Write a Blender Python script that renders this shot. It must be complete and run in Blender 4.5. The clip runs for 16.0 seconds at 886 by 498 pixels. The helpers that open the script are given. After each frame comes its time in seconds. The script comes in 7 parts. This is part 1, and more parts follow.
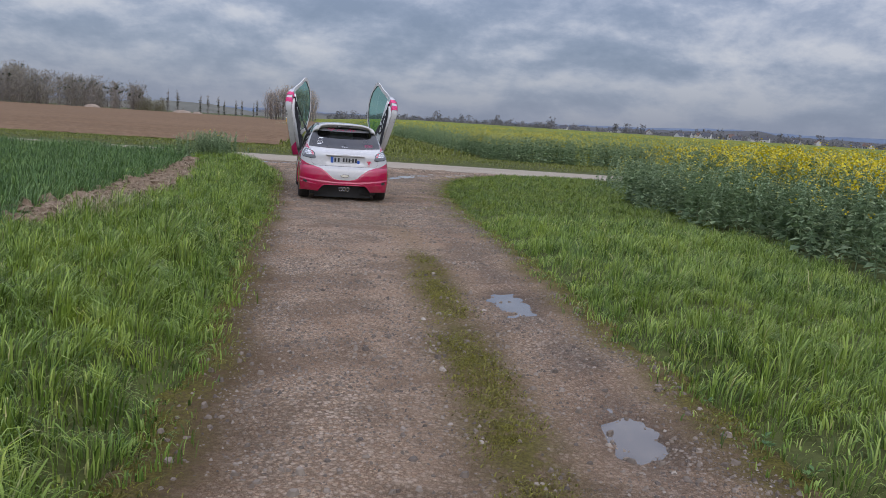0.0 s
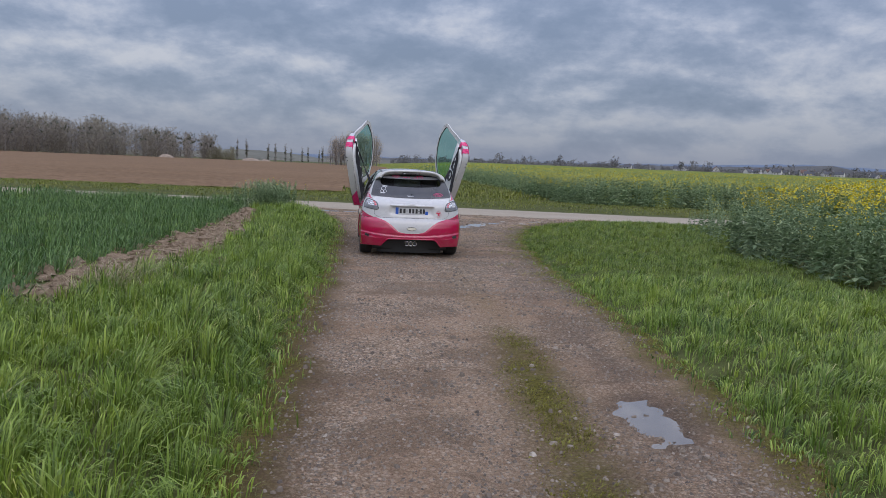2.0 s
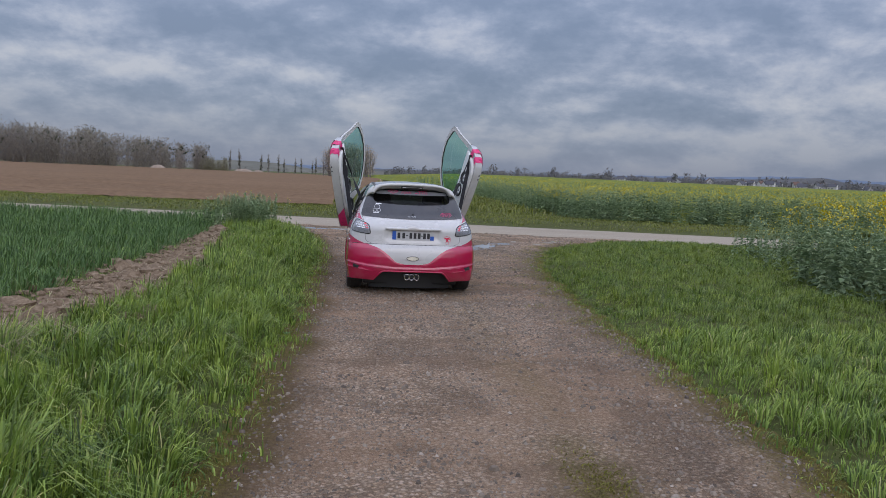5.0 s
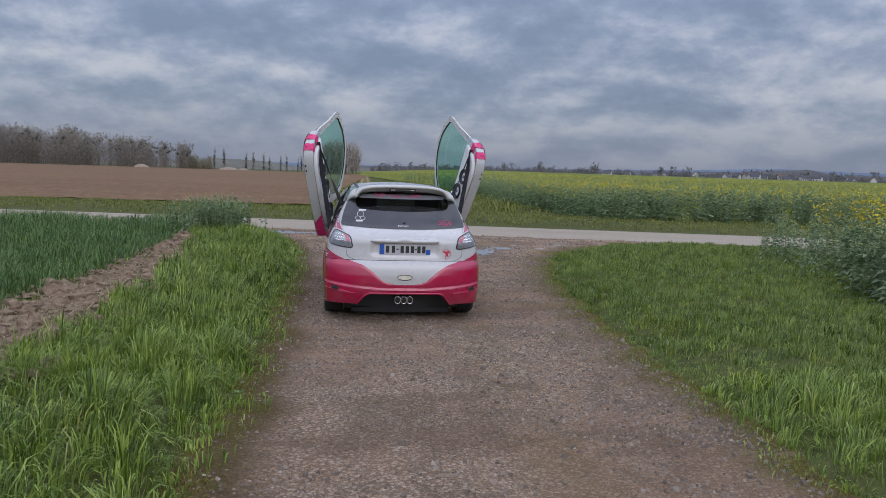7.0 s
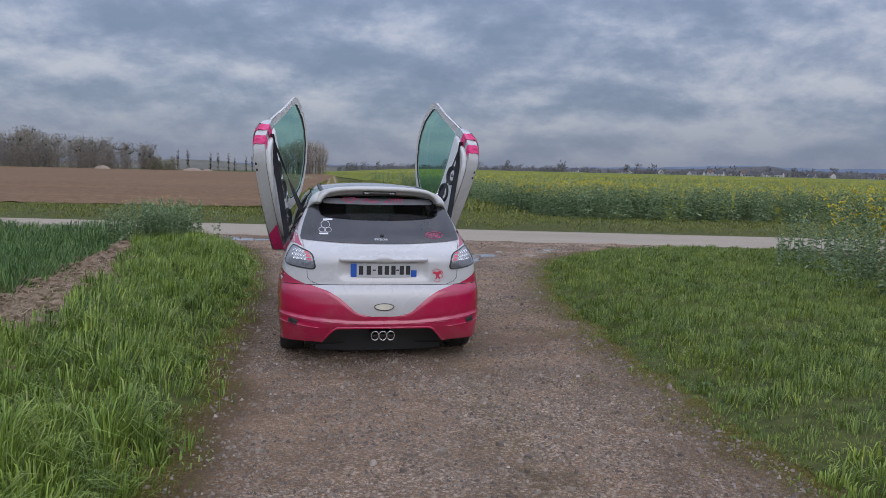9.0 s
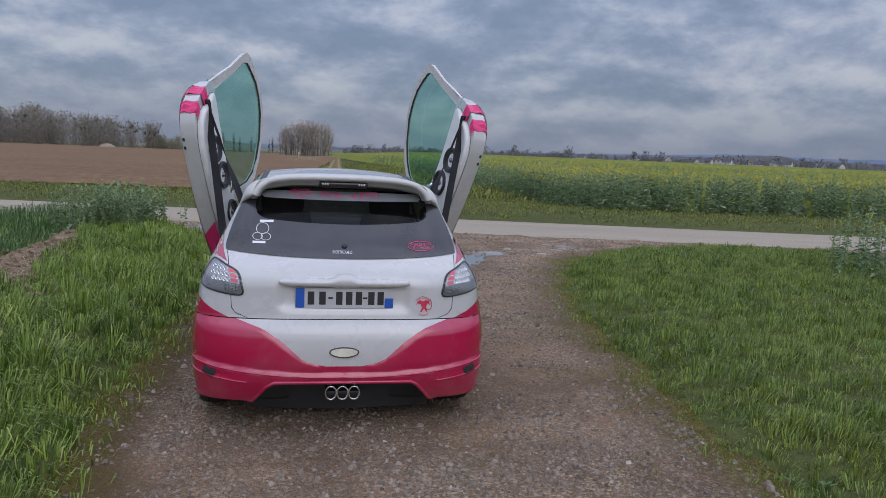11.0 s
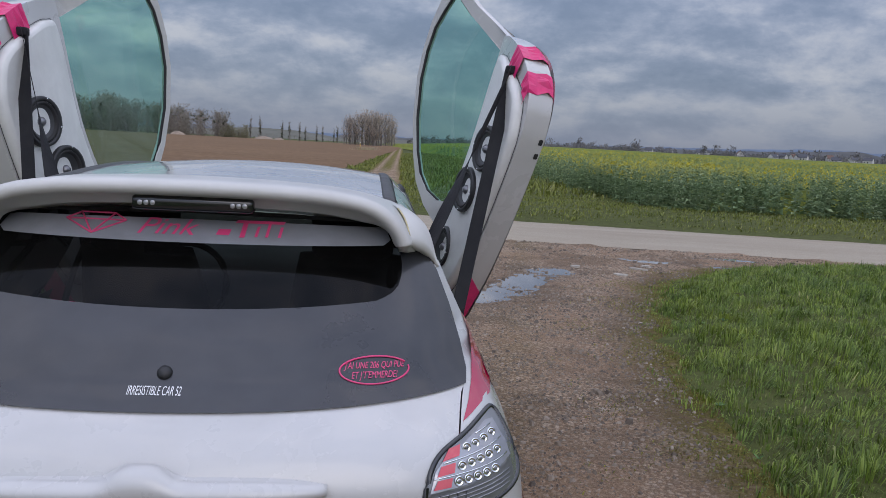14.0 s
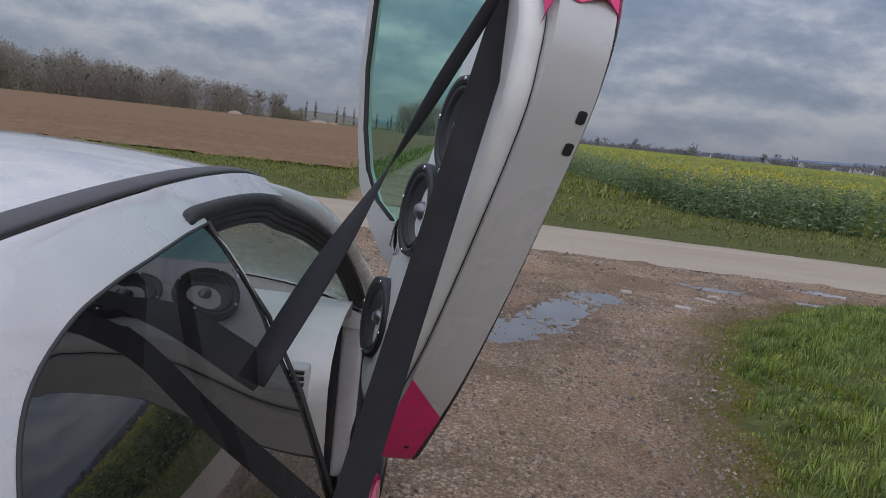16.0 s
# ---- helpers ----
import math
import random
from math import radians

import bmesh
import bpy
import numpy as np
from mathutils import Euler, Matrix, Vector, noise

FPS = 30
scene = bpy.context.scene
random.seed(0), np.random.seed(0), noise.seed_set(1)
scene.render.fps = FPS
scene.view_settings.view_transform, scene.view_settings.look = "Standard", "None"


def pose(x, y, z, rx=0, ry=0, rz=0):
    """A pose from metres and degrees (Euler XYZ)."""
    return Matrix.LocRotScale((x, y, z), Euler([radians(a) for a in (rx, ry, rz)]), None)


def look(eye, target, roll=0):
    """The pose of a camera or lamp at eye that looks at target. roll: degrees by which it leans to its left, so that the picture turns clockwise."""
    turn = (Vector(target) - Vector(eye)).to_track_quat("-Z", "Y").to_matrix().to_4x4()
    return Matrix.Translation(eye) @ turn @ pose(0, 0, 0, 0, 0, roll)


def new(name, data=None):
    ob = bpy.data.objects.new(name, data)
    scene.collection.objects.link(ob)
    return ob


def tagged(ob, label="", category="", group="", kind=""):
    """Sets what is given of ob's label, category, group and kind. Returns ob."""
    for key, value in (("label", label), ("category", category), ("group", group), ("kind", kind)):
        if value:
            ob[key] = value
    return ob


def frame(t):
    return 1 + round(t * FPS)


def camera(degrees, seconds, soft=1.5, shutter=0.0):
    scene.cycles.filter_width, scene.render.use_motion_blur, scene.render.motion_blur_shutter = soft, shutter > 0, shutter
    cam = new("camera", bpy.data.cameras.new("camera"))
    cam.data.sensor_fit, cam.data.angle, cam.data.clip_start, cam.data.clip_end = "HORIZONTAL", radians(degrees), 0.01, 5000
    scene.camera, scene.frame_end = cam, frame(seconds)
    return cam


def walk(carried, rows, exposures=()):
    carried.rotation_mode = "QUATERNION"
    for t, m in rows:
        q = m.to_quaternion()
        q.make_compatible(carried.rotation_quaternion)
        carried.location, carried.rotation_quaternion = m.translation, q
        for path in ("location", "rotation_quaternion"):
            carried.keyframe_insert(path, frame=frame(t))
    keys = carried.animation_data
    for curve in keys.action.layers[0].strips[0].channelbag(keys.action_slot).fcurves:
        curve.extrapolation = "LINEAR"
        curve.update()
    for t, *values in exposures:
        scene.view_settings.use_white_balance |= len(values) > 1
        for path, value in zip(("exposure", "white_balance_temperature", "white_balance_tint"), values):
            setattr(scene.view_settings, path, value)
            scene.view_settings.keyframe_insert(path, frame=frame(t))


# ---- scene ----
cam = camera(59.7, 16.0, 0.5)
METRES, EYE, TILT, LEAN, TURN = 14.5, 1.45, 0.0, 0.0, 0.0
ROWS = [
    (0.0, 0.0, 0.0, 0.0, 0.57, -8.98, -3.61),
    (0.5, -0.0053, 0.0295, 0.0009, 4.14, -8.88, -2.87),
    (1.0, -0.0126, 0.0611, 0.0025, 4.17, -8.31, -2.3),
    (1.5, -0.0136, 0.0919, 0.0032, 4.57, -7.64, -2.19),
    (2.0, -0.0201, 0.1212, 0.002, 5.14, -6.12, -2.34),
    (2.5, -0.0284, 0.1513, 0.0028, 5.05, -5.88, -2.18),
    (3.0, -0.0327, 0.1832, 0.0041, 4.98, -5.4, -2.46),
    (3.5, -0.0399, 0.2148, 0.002, 4.7, -5.21, -2.66),
    (6.0, -0.0587, 0.3623, 0.0038, 4.48, -5.3, -2.23),
    (6.5, -0.0654, 0.3933, 0.0048, 4.03, -5.31, -1.83),
    (7.0, -0.0684, 0.4242, 0.0049, 3.67, -5.53, -1.84),
    (7.5, -0.0747, 0.453, 0.0032, 2.79, -5.46, -1.91),
    (8.0, -0.0812, 0.4823, 0.0035, 1.42, -5.67, -1.1),
    (8.5, -0.084, 0.5127, 0.0054, 1.38, -5.53, -1.17),
    (9.0, -0.0877, 0.5458, 0.004, 1.27, -5.53, -1.38),
    (11.5, -0.0839, 0.7114, 0.0044, 1.81, -6.87, -2.42),
    (12.0, -0.0824, 0.7427, 0.004, 2.21, -6.77, -1.98),
    (12.5, -0.081, 0.7742, 0.0054, 3.43, -6.75, -2.81),
    (13.0, -0.082, 0.8058, 0.0064, 4.21, -6.82, -2.76),
    (13.5, -0.0803, 0.8373, 0.0055, 5.5, -6.92, -2.7),
    (14.0, -0.0805, 0.8677, 0.0034, 6.44, -7.59, -3.05),
    (14.5, -0.0802, 0.8987, 0.0038, 6.56, -8.16, -3.09),
    (15.0, -0.0782, 0.93, 0.0045, 7.17, -8.21, -3.72),
    (15.5, -0.0785, 0.9611, 0.0036, 7.73, -8.2, -4.56),
    (16.0, -0.0771, 0.9905, 0.0021, 10.38, -8.47, -6.18),
]
walk(cam, [(t, pose(0, 0, EYE, TILT, LEAN, TURN) @ pose(METRES * x, METRES * y, METRES * z, 90 + pitch, roll, yaw)) for t, x, y, z, yaw, pitch, roll in ROWS],
     [(0.0, 0.10, 6680, 15), (1.5, 0.06, 6640, 15), (3.5, -0.05, 6620, 15), (8.0, -0.05, 6560, 15), (12.0, -0.10, 6500, 15), (14.5, -0.07, 6700, 15), (15.0, 0.03, 6920, 15), (15.5, 0.01, 7150, 15), (16.0, -0.15, 6950, 15)])

# ---- world and light ----
def make_world():
    w = bpy.data.worlds.new("overcast_sky")
    scene.world = w
    w.use_nodes = True
    nt = w.node_tree
    nt.nodes.clear()
    N, L = nt.nodes.new, nt.links.new
    out, bg = N("ShaderNodeOutputWorld"), N("ShaderNodeBackground")
    sky = N("ShaderNodeTexSky")
    sky.sky_type, sky.sun_disc = "NISHITA", False
    sky.sun_elevation, sky.sun_rotation = radians(30), radians(158)
    tc, sep = N("ShaderNodeTexCoord"), N("ShaderNodeSeparateXYZ")
    L(tc.outputs["Generated"], sep.inputs[0])

    def m(op, a, b=None, clamp=False):
        n = N("ShaderNodeMath")
        n.operation, n.use_clamp = op, clamp
        for k, v in enumerate((a, b)):
            if v is None:
                continue
            if isinstance(v, (int, float)):
                n.inputs[k].default_value = v
            else:
                L(v, n.inputs[k])
        return n.outputs[0]

    up = m("MAXIMUM", sep.outputs[2], 0.0)
    # a flat layer of cloud overhead: its lumps draw together into streaks towards the horizon
    den = m("ADD", up, 0.27)
    cx, cy = m("DIVIDE", sep.outputs[0], den), m("DIVIDE", sep.outputs[1], den)
    comb = N("ShaderNodeCombineXYZ")
    L(cx, comb.inputs[0])
    L(cy, comb.inputs[1])

    def cloud(scale, detail, rough, shift, distort, nearer=1.0):
        lumps = nearer < 0.5
        mp, nz = N("ShaderNodeMapping"), N("ShaderNodeTexNoise")
        mp.inputs["Location"].default_value = (shift, shift * 0.7, nearer if lumps else 0)
        L(tc.outputs["Generated"] if lumps else comb.outputs[0], mp.inputs[0])
        mp.inputs["Scale"].default_value = (1, 1, 2.0) if lumps else (nearer, nearer, 1)
        nz.inputs["Scale"].default_value, nz.inputs["Detail"].default_value = scale, detail
        nz.inputs["Roughness"].default_value, nz.inputs["Distortion"].default_value = rough, distort
        L(mp.outputs[0], nz.inputs["Vector"])
        return nz.outputs[0]

    big = cloud(0.85, 5, 0.5, 3.1, 0.4)
    fine, above = cloud(2.6, 6, 0.52, 7.7, 0.15), cloud(2.6, 6, 0.52, 7.7, 0.15, 0.95)
    puff, over = cloud(6.5, 8, 0.60, 2.3, 0.1, 0.0), cloud(6.5, 8, 0.60, 2.3, 0.1, 0.05)
    relief = m("ADD", m("MULTIPLY", m("SUBTRACT", fine, above), 0.36), m("MULTIPLY", m("SUBTRACT", puff, over), 0.85))
    mix = m("ADD", m("ADD", m("MULTIPLY", big, 0.62), m("MULTIPLY", fine, 0.16)), m("MULTIPLY", puff, 0.36))
    ramp = N("ShaderNodeValToRGB")
    cr = ramp.color_ramp
    stops = ((0.30, (0.285, 0.385, 0.560)), (0.42, (0.352, 0.456, 0.640)), (0.52, (0.462, 0.565, 0.750)),
             (0.60, (0.600, 0.695, 0.860)), (0.72, (0.790, 0.865, 0.980)))
    cr.elements[0].position, cr.elements[0].color = stops[0][0], (*stops[0][1], 1)
    cr.elements[1].position, cr.elements[1].color = stops[-1][0], (*stops[-1][1], 1)
    for pos, col in stops[1:-1]:
        cr.elements.new(pos).color = (*col, 1)
    L(m("ADD", m("ADD", m("MULTIPLY", mix, 1.02), -0.058), relief), ramp.inputs[0])
    # low sky: an even blue-grey veil
    veil = N("ShaderNodeMixRGB")
    veil.inputs[2].default_value = (0.345, 0.440, 0.640, 1)
    L(m("SUBTRACT", 0.88, m("MULTIPLY", up, 9.0), True), veil.inputs[0])
    L(ramp.outputs[0], veil.inputs[1])
    # the clear sky above the cloud gives it a little of its own colour
    add = N("ShaderNodeMixRGB")
    add.blend_type, add.inputs[0].default_value = "ADD", 0.02
    L(veil.outputs[0], add.inputs[1])
    L(sky.outputs[0], add.inputs[2])
    # brighter overhead, as under a layer of cloud
    zen = N("ShaderNodeMixRGB")
    zen.blend_type, zen.inputs[0].default_value = "MULTIPLY", 1.0
    # cloud glow added round the hidden sun, behind the view, lights rear-facing panels
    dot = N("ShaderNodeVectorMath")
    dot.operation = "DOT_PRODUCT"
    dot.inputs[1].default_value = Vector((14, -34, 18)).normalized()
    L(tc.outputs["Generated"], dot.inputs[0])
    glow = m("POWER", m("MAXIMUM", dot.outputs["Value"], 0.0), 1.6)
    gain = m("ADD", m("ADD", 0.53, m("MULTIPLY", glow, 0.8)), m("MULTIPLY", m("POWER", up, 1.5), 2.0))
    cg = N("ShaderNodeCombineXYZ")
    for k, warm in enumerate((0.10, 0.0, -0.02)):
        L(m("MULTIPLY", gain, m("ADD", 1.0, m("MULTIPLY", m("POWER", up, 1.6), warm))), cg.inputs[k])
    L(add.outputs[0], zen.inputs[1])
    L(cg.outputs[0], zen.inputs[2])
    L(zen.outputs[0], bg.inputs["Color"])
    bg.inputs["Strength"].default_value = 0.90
    L(bg.outputs[0], out.inputs[0])


make_world()
sun = new("sun", bpy.data.lights.new("sun", "SUN"))
sun.data.energy, sun.data.angle, sun.data.color = 0.40, radians(40), (1.0, 0.94, 0.86)
sun.matrix_world = look((14, -34, 22), (0, 0, 0))

# ---- materials ----
def nodes_of(name):
    mat = bpy.data.materials.new(name)
    mat.use_nodes = True
    nt = mat.node_tree
    return mat, nt, nt.nodes["Principled BSDF"]


def ramp_of(nt, fac, stops):
    r = nt.nodes.new("ShaderNodeValToRGB")
    e = r.color_ramp.elements
    e[0].position, e[0].color = stops[0][0], (*stops[0][1], 1)
    e[1].position, e[1].color = stops[-1][0], (*stops[-1][1], 1)
    for pos, col in stops[1:-1]:
        e.new(pos).color = (*col, 1)
    nt.links.new(fac, r.inputs[0])
    return r.outputs[0]


def noise_of(nt, scale, detail=4, rough=0.55, distort=0.0, world=True, stretch=None):
    n = nt.nodes.new("ShaderNodeTexNoise")
    n.inputs["Scale"].default_value, n.inputs["Detail"].default_value = scale, detail
    n.inputs["Roughness"].default_value, n.inputs["Distortion"].default_value = rough, distort
    if world:
        src = nt.nodes.new("ShaderNodeNewGeometry").outputs["Position"]
    else:
        src = nt.nodes.new("ShaderNodeTexCoord").outputs["Object"]
    if stretch:
        mp = nt.nodes.new("ShaderNodeMapping")
        mp.inputs["Scale"].default_value = stretch
        nt.links.new(src, mp.inputs[0])
        src = mp.outputs[0]
    nt.links.new(src, n.inputs["Vector"])
    return n.outputs[0]


def mixed(nt, fac, a, b, mode="MIX"):
    n = nt.nodes.new("ShaderNodeMixRGB")
    n.blend_type = mode
    for k, v in enumerate((fac, a, b)):
        if isinstance(v, (int, float)):
            n.inputs[k].default_value = v
        elif isinstance(v, tuple):
            n.inputs[k].default_value = (*v, 1)
        else:
            nt.links.new(v, n.inputs[k])
    return n.outputs[0]


def bumped(nt, p, height, strength, dist):
    b = nt.nodes.new("ShaderNodeBump")
    b.inputs["Strength"].default_value, b.inputs["Distance"].default_value = strength, dist
    nt.links.new(height, b.inputs["Height"])
    nt.links.new(b.outputs[0], p.inputs["Normal"])


def ranged(nt, v, a, b, c, d):
    n = nt.nodes.new("ShaderNodeMapRange")
    for k, x in zip((1, 2, 3, 4), (a, b, c, d)):
        n.inputs[k].default_value = x
    nt.links.new(v, n.inputs[0])
    return n.outputs[0]


def plain(name, col, rough=0.5, metal=0.0, vary=0.12, scale=9, bump=0.0, bscale=200, coat=0.0, world=False, spec=0.5):
    """A surface of one kind, with slight unevenness of tone, gloss and relief."""
    mat, nt, p = nodes_of(name)
    n = noise_of(nt, scale, 5, 0.6, 0.2, world)
    lo, hi = tuple(c * (1 - vary) for c in col), tuple(min(1, c * (1 + vary)) for c in col)
    nt.links.new(ramp_of(nt, n, ((0.3, lo), (0.7, hi))), p.inputs["Base Color"])
    nt.links.new(ranged(nt, n, 0.3, 0.7, max(0.02, rough * 0.85), min(1, rough * 1.15)), p.inputs["Roughness"])
    p.inputs["Metallic"].default_value, p.inputs["Coat Weight"].default_value = metal, coat
    p.inputs["Coat Roughness"].default_value = 0.06
    p.inputs["Specular IOR Level"].default_value = spec
    if bump:
        bumped(nt, p, noise_of(nt, bscale, 3, 0.6, 0, world), bump, 0.002)
    return mat


def paint(name, col, rough=0.25):
    """Car paint under clear coat, with road film on it."""
    mat, nt, p = nodes_of(name)
    film = noise_of(nt, 4, 6, 0.65, 0.4, False)
    specks = noise_of(nt, 90, 3, 0.7, 0, False)
    c = mixed(nt, ranged(nt, film, 0.45, 0.8, 0.0, 0.16), col, (0.30, 0.27, 0.23))
    c = mixed(nt, ranged(nt, specks, 0.62, 0.78, 0.0, 0.10), c, (0.25, 0.22, 0.18))
    nt.links.new(c, p.inputs["Base Color"])
    nt.links.new(ranged(nt, film, 0.3, 0.8, rough * 0.8, rough * 1.6), p.inputs["Roughness"])
    p.inputs["Coat Weight"].default_value, p.inputs["Coat Roughness"].default_value = 0.9, 0.03
    bumped(nt, p, noise_of(nt, 3.0, 2, 0.5, 0, False), 0.05, 0.01)
    return mat


def foliage(name, stops, patch, patch_scale=0.5, rough=0.5, trans=0.25, tuft=0.0):
    """Blades or leaves: each its own tone, with larger patches over the ground."""
    mat, nt, p = nodes_of(name)
    geo = nt.nodes.new("ShaderNodeNewGeometry")
    c = ramp_of(nt, geo.outputs["Random Per Island"], stops)
    big = noise_of(nt, patch_scale, 4, 0.6, 0.5)
    c = mixed(nt, ranged(nt, big, 0.42, 0.66, 0.0, 0.75), c, mixed(nt, 0.6, c, patch))
    if tuft:
        tone = noise_of(nt, tuft, 3, 0.6, 0.4)
        c = mixed(nt, ranged(nt, tone, 0.38, 0.52, 0.75, 0.0), c, mixed(nt, 1.0, c, (0.64, 0.74, 0.70), "MULTIPLY"))
        c = mixed(nt, ranged(nt, tone, 0.54, 0.68, 0.0, 0.7), c, mixed(nt, 1.0, c, (1.40, 1.26, 0.95), "MULTIPLY"))
    nt.links.new(c, p.inputs["Base Color"])
    p.inputs["Roughness"].default_value = rough
    p.inputs["Specular IOR Level"].default_value = 0.35
    tr = nt.nodes.new("ShaderNodeBsdfTranslucent")
    nt.links.new(c, tr.inputs[0])
    mx = nt.nodes.new("ShaderNodeMixShader")
    mx.inputs[0].default_value = trans
    nt.links.new(p.outputs[0], mx.inputs[1])
    nt.links.new(tr.outputs[0], mx.inputs[2])
    nt.links.new(mx.outputs[0], nt.nodes["Material Output"].inputs[0])
    return mat


def tinted_glass(name, tint, gloss=0.08, rough=0.01, pale_cover=0.0, power=4.5, cover_tint=(0.35, 0.34, 0.32)):
    """A thin pane: what lies behind shows through the tint, the sky is mirrored on it."""
    mat, nt, p = nodes_of(name)
    nt.nodes.remove(p)
    t, g = nt.nodes.new("ShaderNodeBsdfTransparent"), nt.nodes.new("ShaderNodeBsdfGlossy")
    t.inputs[0].default_value = (*tint, 1)
    g.inputs["Roughness"].default_value = rough
    lw, fr = nt.nodes.new("ShaderNodeLayerWeight"), nt.nodes.new("ShaderNodeMath")
    lw.inputs[0].default_value = 0.5
    fr.operation, fr.inputs[1].default_value = "POWER", power
    nt.links.new(lw.outputs["Facing"], fr.inputs[0])
    mx = nt.nodes.new("ShaderNodeMixShader")
    fac = nt.nodes.new("ShaderNodeMath")
    fac.operation, fac.use_clamp = "ADD", True
    nt.links.new(fr.outputs[0], fac.inputs[0])
    fac.inputs[1].default_value = gloss
    nt.links.new(fac.outputs[0], mx.inputs[0])
    nt.links.new(t.outputs[0], mx.inputs[1])
    nt.links.new(g.outputs[0], mx.inputs[2])
    last = mx.outputs[0]
    # a patchy diffuse layer of one colour over the pane
    if pale_cover:
        d, m2 = nt.nodes.new("ShaderNodeBsdfDiffuse"), nt.nodes.new("ShaderNodeMixShader")
        d.inputs[0].default_value = (*cover_tint, 1)
        nt.links.new(ranged(nt, noise_of(nt, 5, 6, 0.7, 0.6, False), 0.35, 0.8, pale_cover * 0.4, pale_cover * 1.8), m2.inputs[0])
        nt.links.new(last, m2.inputs[1])
        nt.links.new(d.outputs[0], m2.inputs[2])
        last = m2.outputs[0]
    nt.links.new(last, nt.nodes["Material Output"].inputs[0])
    return mat


def gravel_material():
    mat, nt, p = nodes_of("packed_gravel")
    geo = nt.nodes.new("ShaderNodeNewGeometry").outputs["Position"]

    def cells(scale):
        v = nt.nodes.new("ShaderNodeTexVoronoi")
        v.inputs["Scale"].default_value = scale
        nt.links.new(geo, v.inputs["Vector"])
        bw = nt.nodes.new("ShaderNodeRGBToBW")
        nt.links.new(v.outputs["Color"], bw.inputs[0])
        return v.outputs["Distance"], bw.outputs[0]

    d1, r1 = cells(46)
    d2, r2 = cells(105)
    wide, mid = noise_of(nt, 0.55, 5, 0.6, 0.6), noise_of(nt, 2.6, 6, 0.65, 0.3)
    fine = noise_of(nt, 160, 4, 0.7)
    soil = ramp_of(nt, mid, ((0.25, (0.230, 0.158, 0.112)), (0.5, (0.400, 0.290, 0.210)), (0.75, (0.540, 0.405, 0.300))))
    stone = ramp_of(nt, r1, ((0.30, (0.055, 0.045, 0.038)), (0.42, (0.17, 0.140, 0.115)), (0.54, (0.34, 0.290, 0.240)), (0.66, (0.52, 0.46, 0.39)), (0.78, (0.66, 0.61, 0.55))))
    grit = ramp_of(nt, r2, ((0.30, (0.085, 0.062, 0.046)), (0.5, (0.320, 0.246, 0.186)), (0.70, (0.62, 0.53, 0.43))))
    lie = nt.nodes.new("ShaderNodeMath")
    lie.operation = "ADD"
    nt.links.new(r1, lie.inputs[0])
    nt.links.new(ranged(nt, mid, 0.35, 0.65, -0.20, 0.22), lie.inputs[1])
    c = mixed(nt, ranged(nt, r2, 0.35, 0.5, 0.25, 0.85), soil, grit)
    c = mixed(nt, ranged(nt, lie.outputs[0], 0.46, 0.50, 0.0, 0.92), c, stone)
    # shade between the stones, put into the colour of the gaps
    c = mixed(nt, ranged(nt, d1, 0.40, 0.58, 0.0, 0.65), c, (0.075, 0.058, 0.044))
    c = mixed(nt, ranged(nt, wide, 0.40, 0.58, 0.9, 0.0), c, mixed(nt, 0.62, c, (0.262, 0.178, 0.120)))
    # fine dirt pressed smooth along the wheel lines
    vc = nt.nodes.new("ShaderNodeVertexColor")
    vc.layer_name = "moss"
    press = nt.nodes.new("ShaderNodeMath")
    press.operation = "MULTIPLY"
    nt.links.new(vc.outputs["Alpha"], press.inputs[0])
    nt.links.new(ranged(nt, noise_of(nt, 3.5, 7, 0.7, 0.5), 0.36, 0.58, 0.25, 1.0), press.inputs[1])
    c = mixed(nt, press.outputs[0], c, mixed(nt, 0.42, c, ramp_of(nt, noise_of(nt, 22, 7, 0.75), ((0.3, (0.310, 0.240, 0.178)), (0.5, (0.445, 0.352, 0.266)), (0.72, (0.55, 0.45, 0.35))))))
    damp = noise_of(nt, 0.9, 8, 0.68, 0.8)
    c = mixed(nt, ranged(nt, damp, 0.48, 0.58, 0.0, 0.9), c, mixed(nt, 1.0, c, (0.50, 0.48, 0.46), "MULTIPLY"))
    c = mixed(nt, 0.40, c, ramp_of(nt, fine, ((0.34, (0.036, 0.028, 0.022)), (0.50, (0.20, 0.160, 0.122)), (0.66, (0.52, 0.445, 0.36)))))
    # the moss strip between the wheel tracks, and green at the edges, where the vertex mask lies
    mk = nt.nodes.new("ShaderNodeVertexColor")
    mk.layer_name = "moss"
    sep = nt.nodes.new("ShaderNodeSeparateColor")
    nt.links.new(mk.outputs[0], sep.inputs[0])
    moss = ramp_of(nt, noise_of(nt, 45, 5, 0.75), ((0.3, (0.045, 0.040, 0.016)), (0.5, (0.105, 0.105, 0.022)), (0.75, (0.19, 0.20, 0.040))))
    edge = nt.nodes.new("ShaderNodeMath")
    edge.operation = "MULTIPLY"
    nt.links.new(sep.outputs[0], edge.inputs[0])
    nt.links.new(ranged(nt, noise_of(nt, 6, 8, 0.75, 0.3), 0.34, 0.52, 0.0, 1.25), edge.inputs[1])
    # bare damp soil beside the grass
    c = mixed(nt, sep.outputs[2], c, ramp_of(nt, noise_of(nt, 30, 6, 0.7), ((0.3, (0.060, 0.042, 0.028)), (0.7, (0.130, 0.092, 0.062)))))
    c = mixed(nt, edge.outputs[0], c, moss)
    # wet gravel is darker and shines
    c = mixed(nt, sep.outputs[1], c, mixed(nt, 1.0, c, (0.45, 0.43, 0.42), "MULTIPLY"))
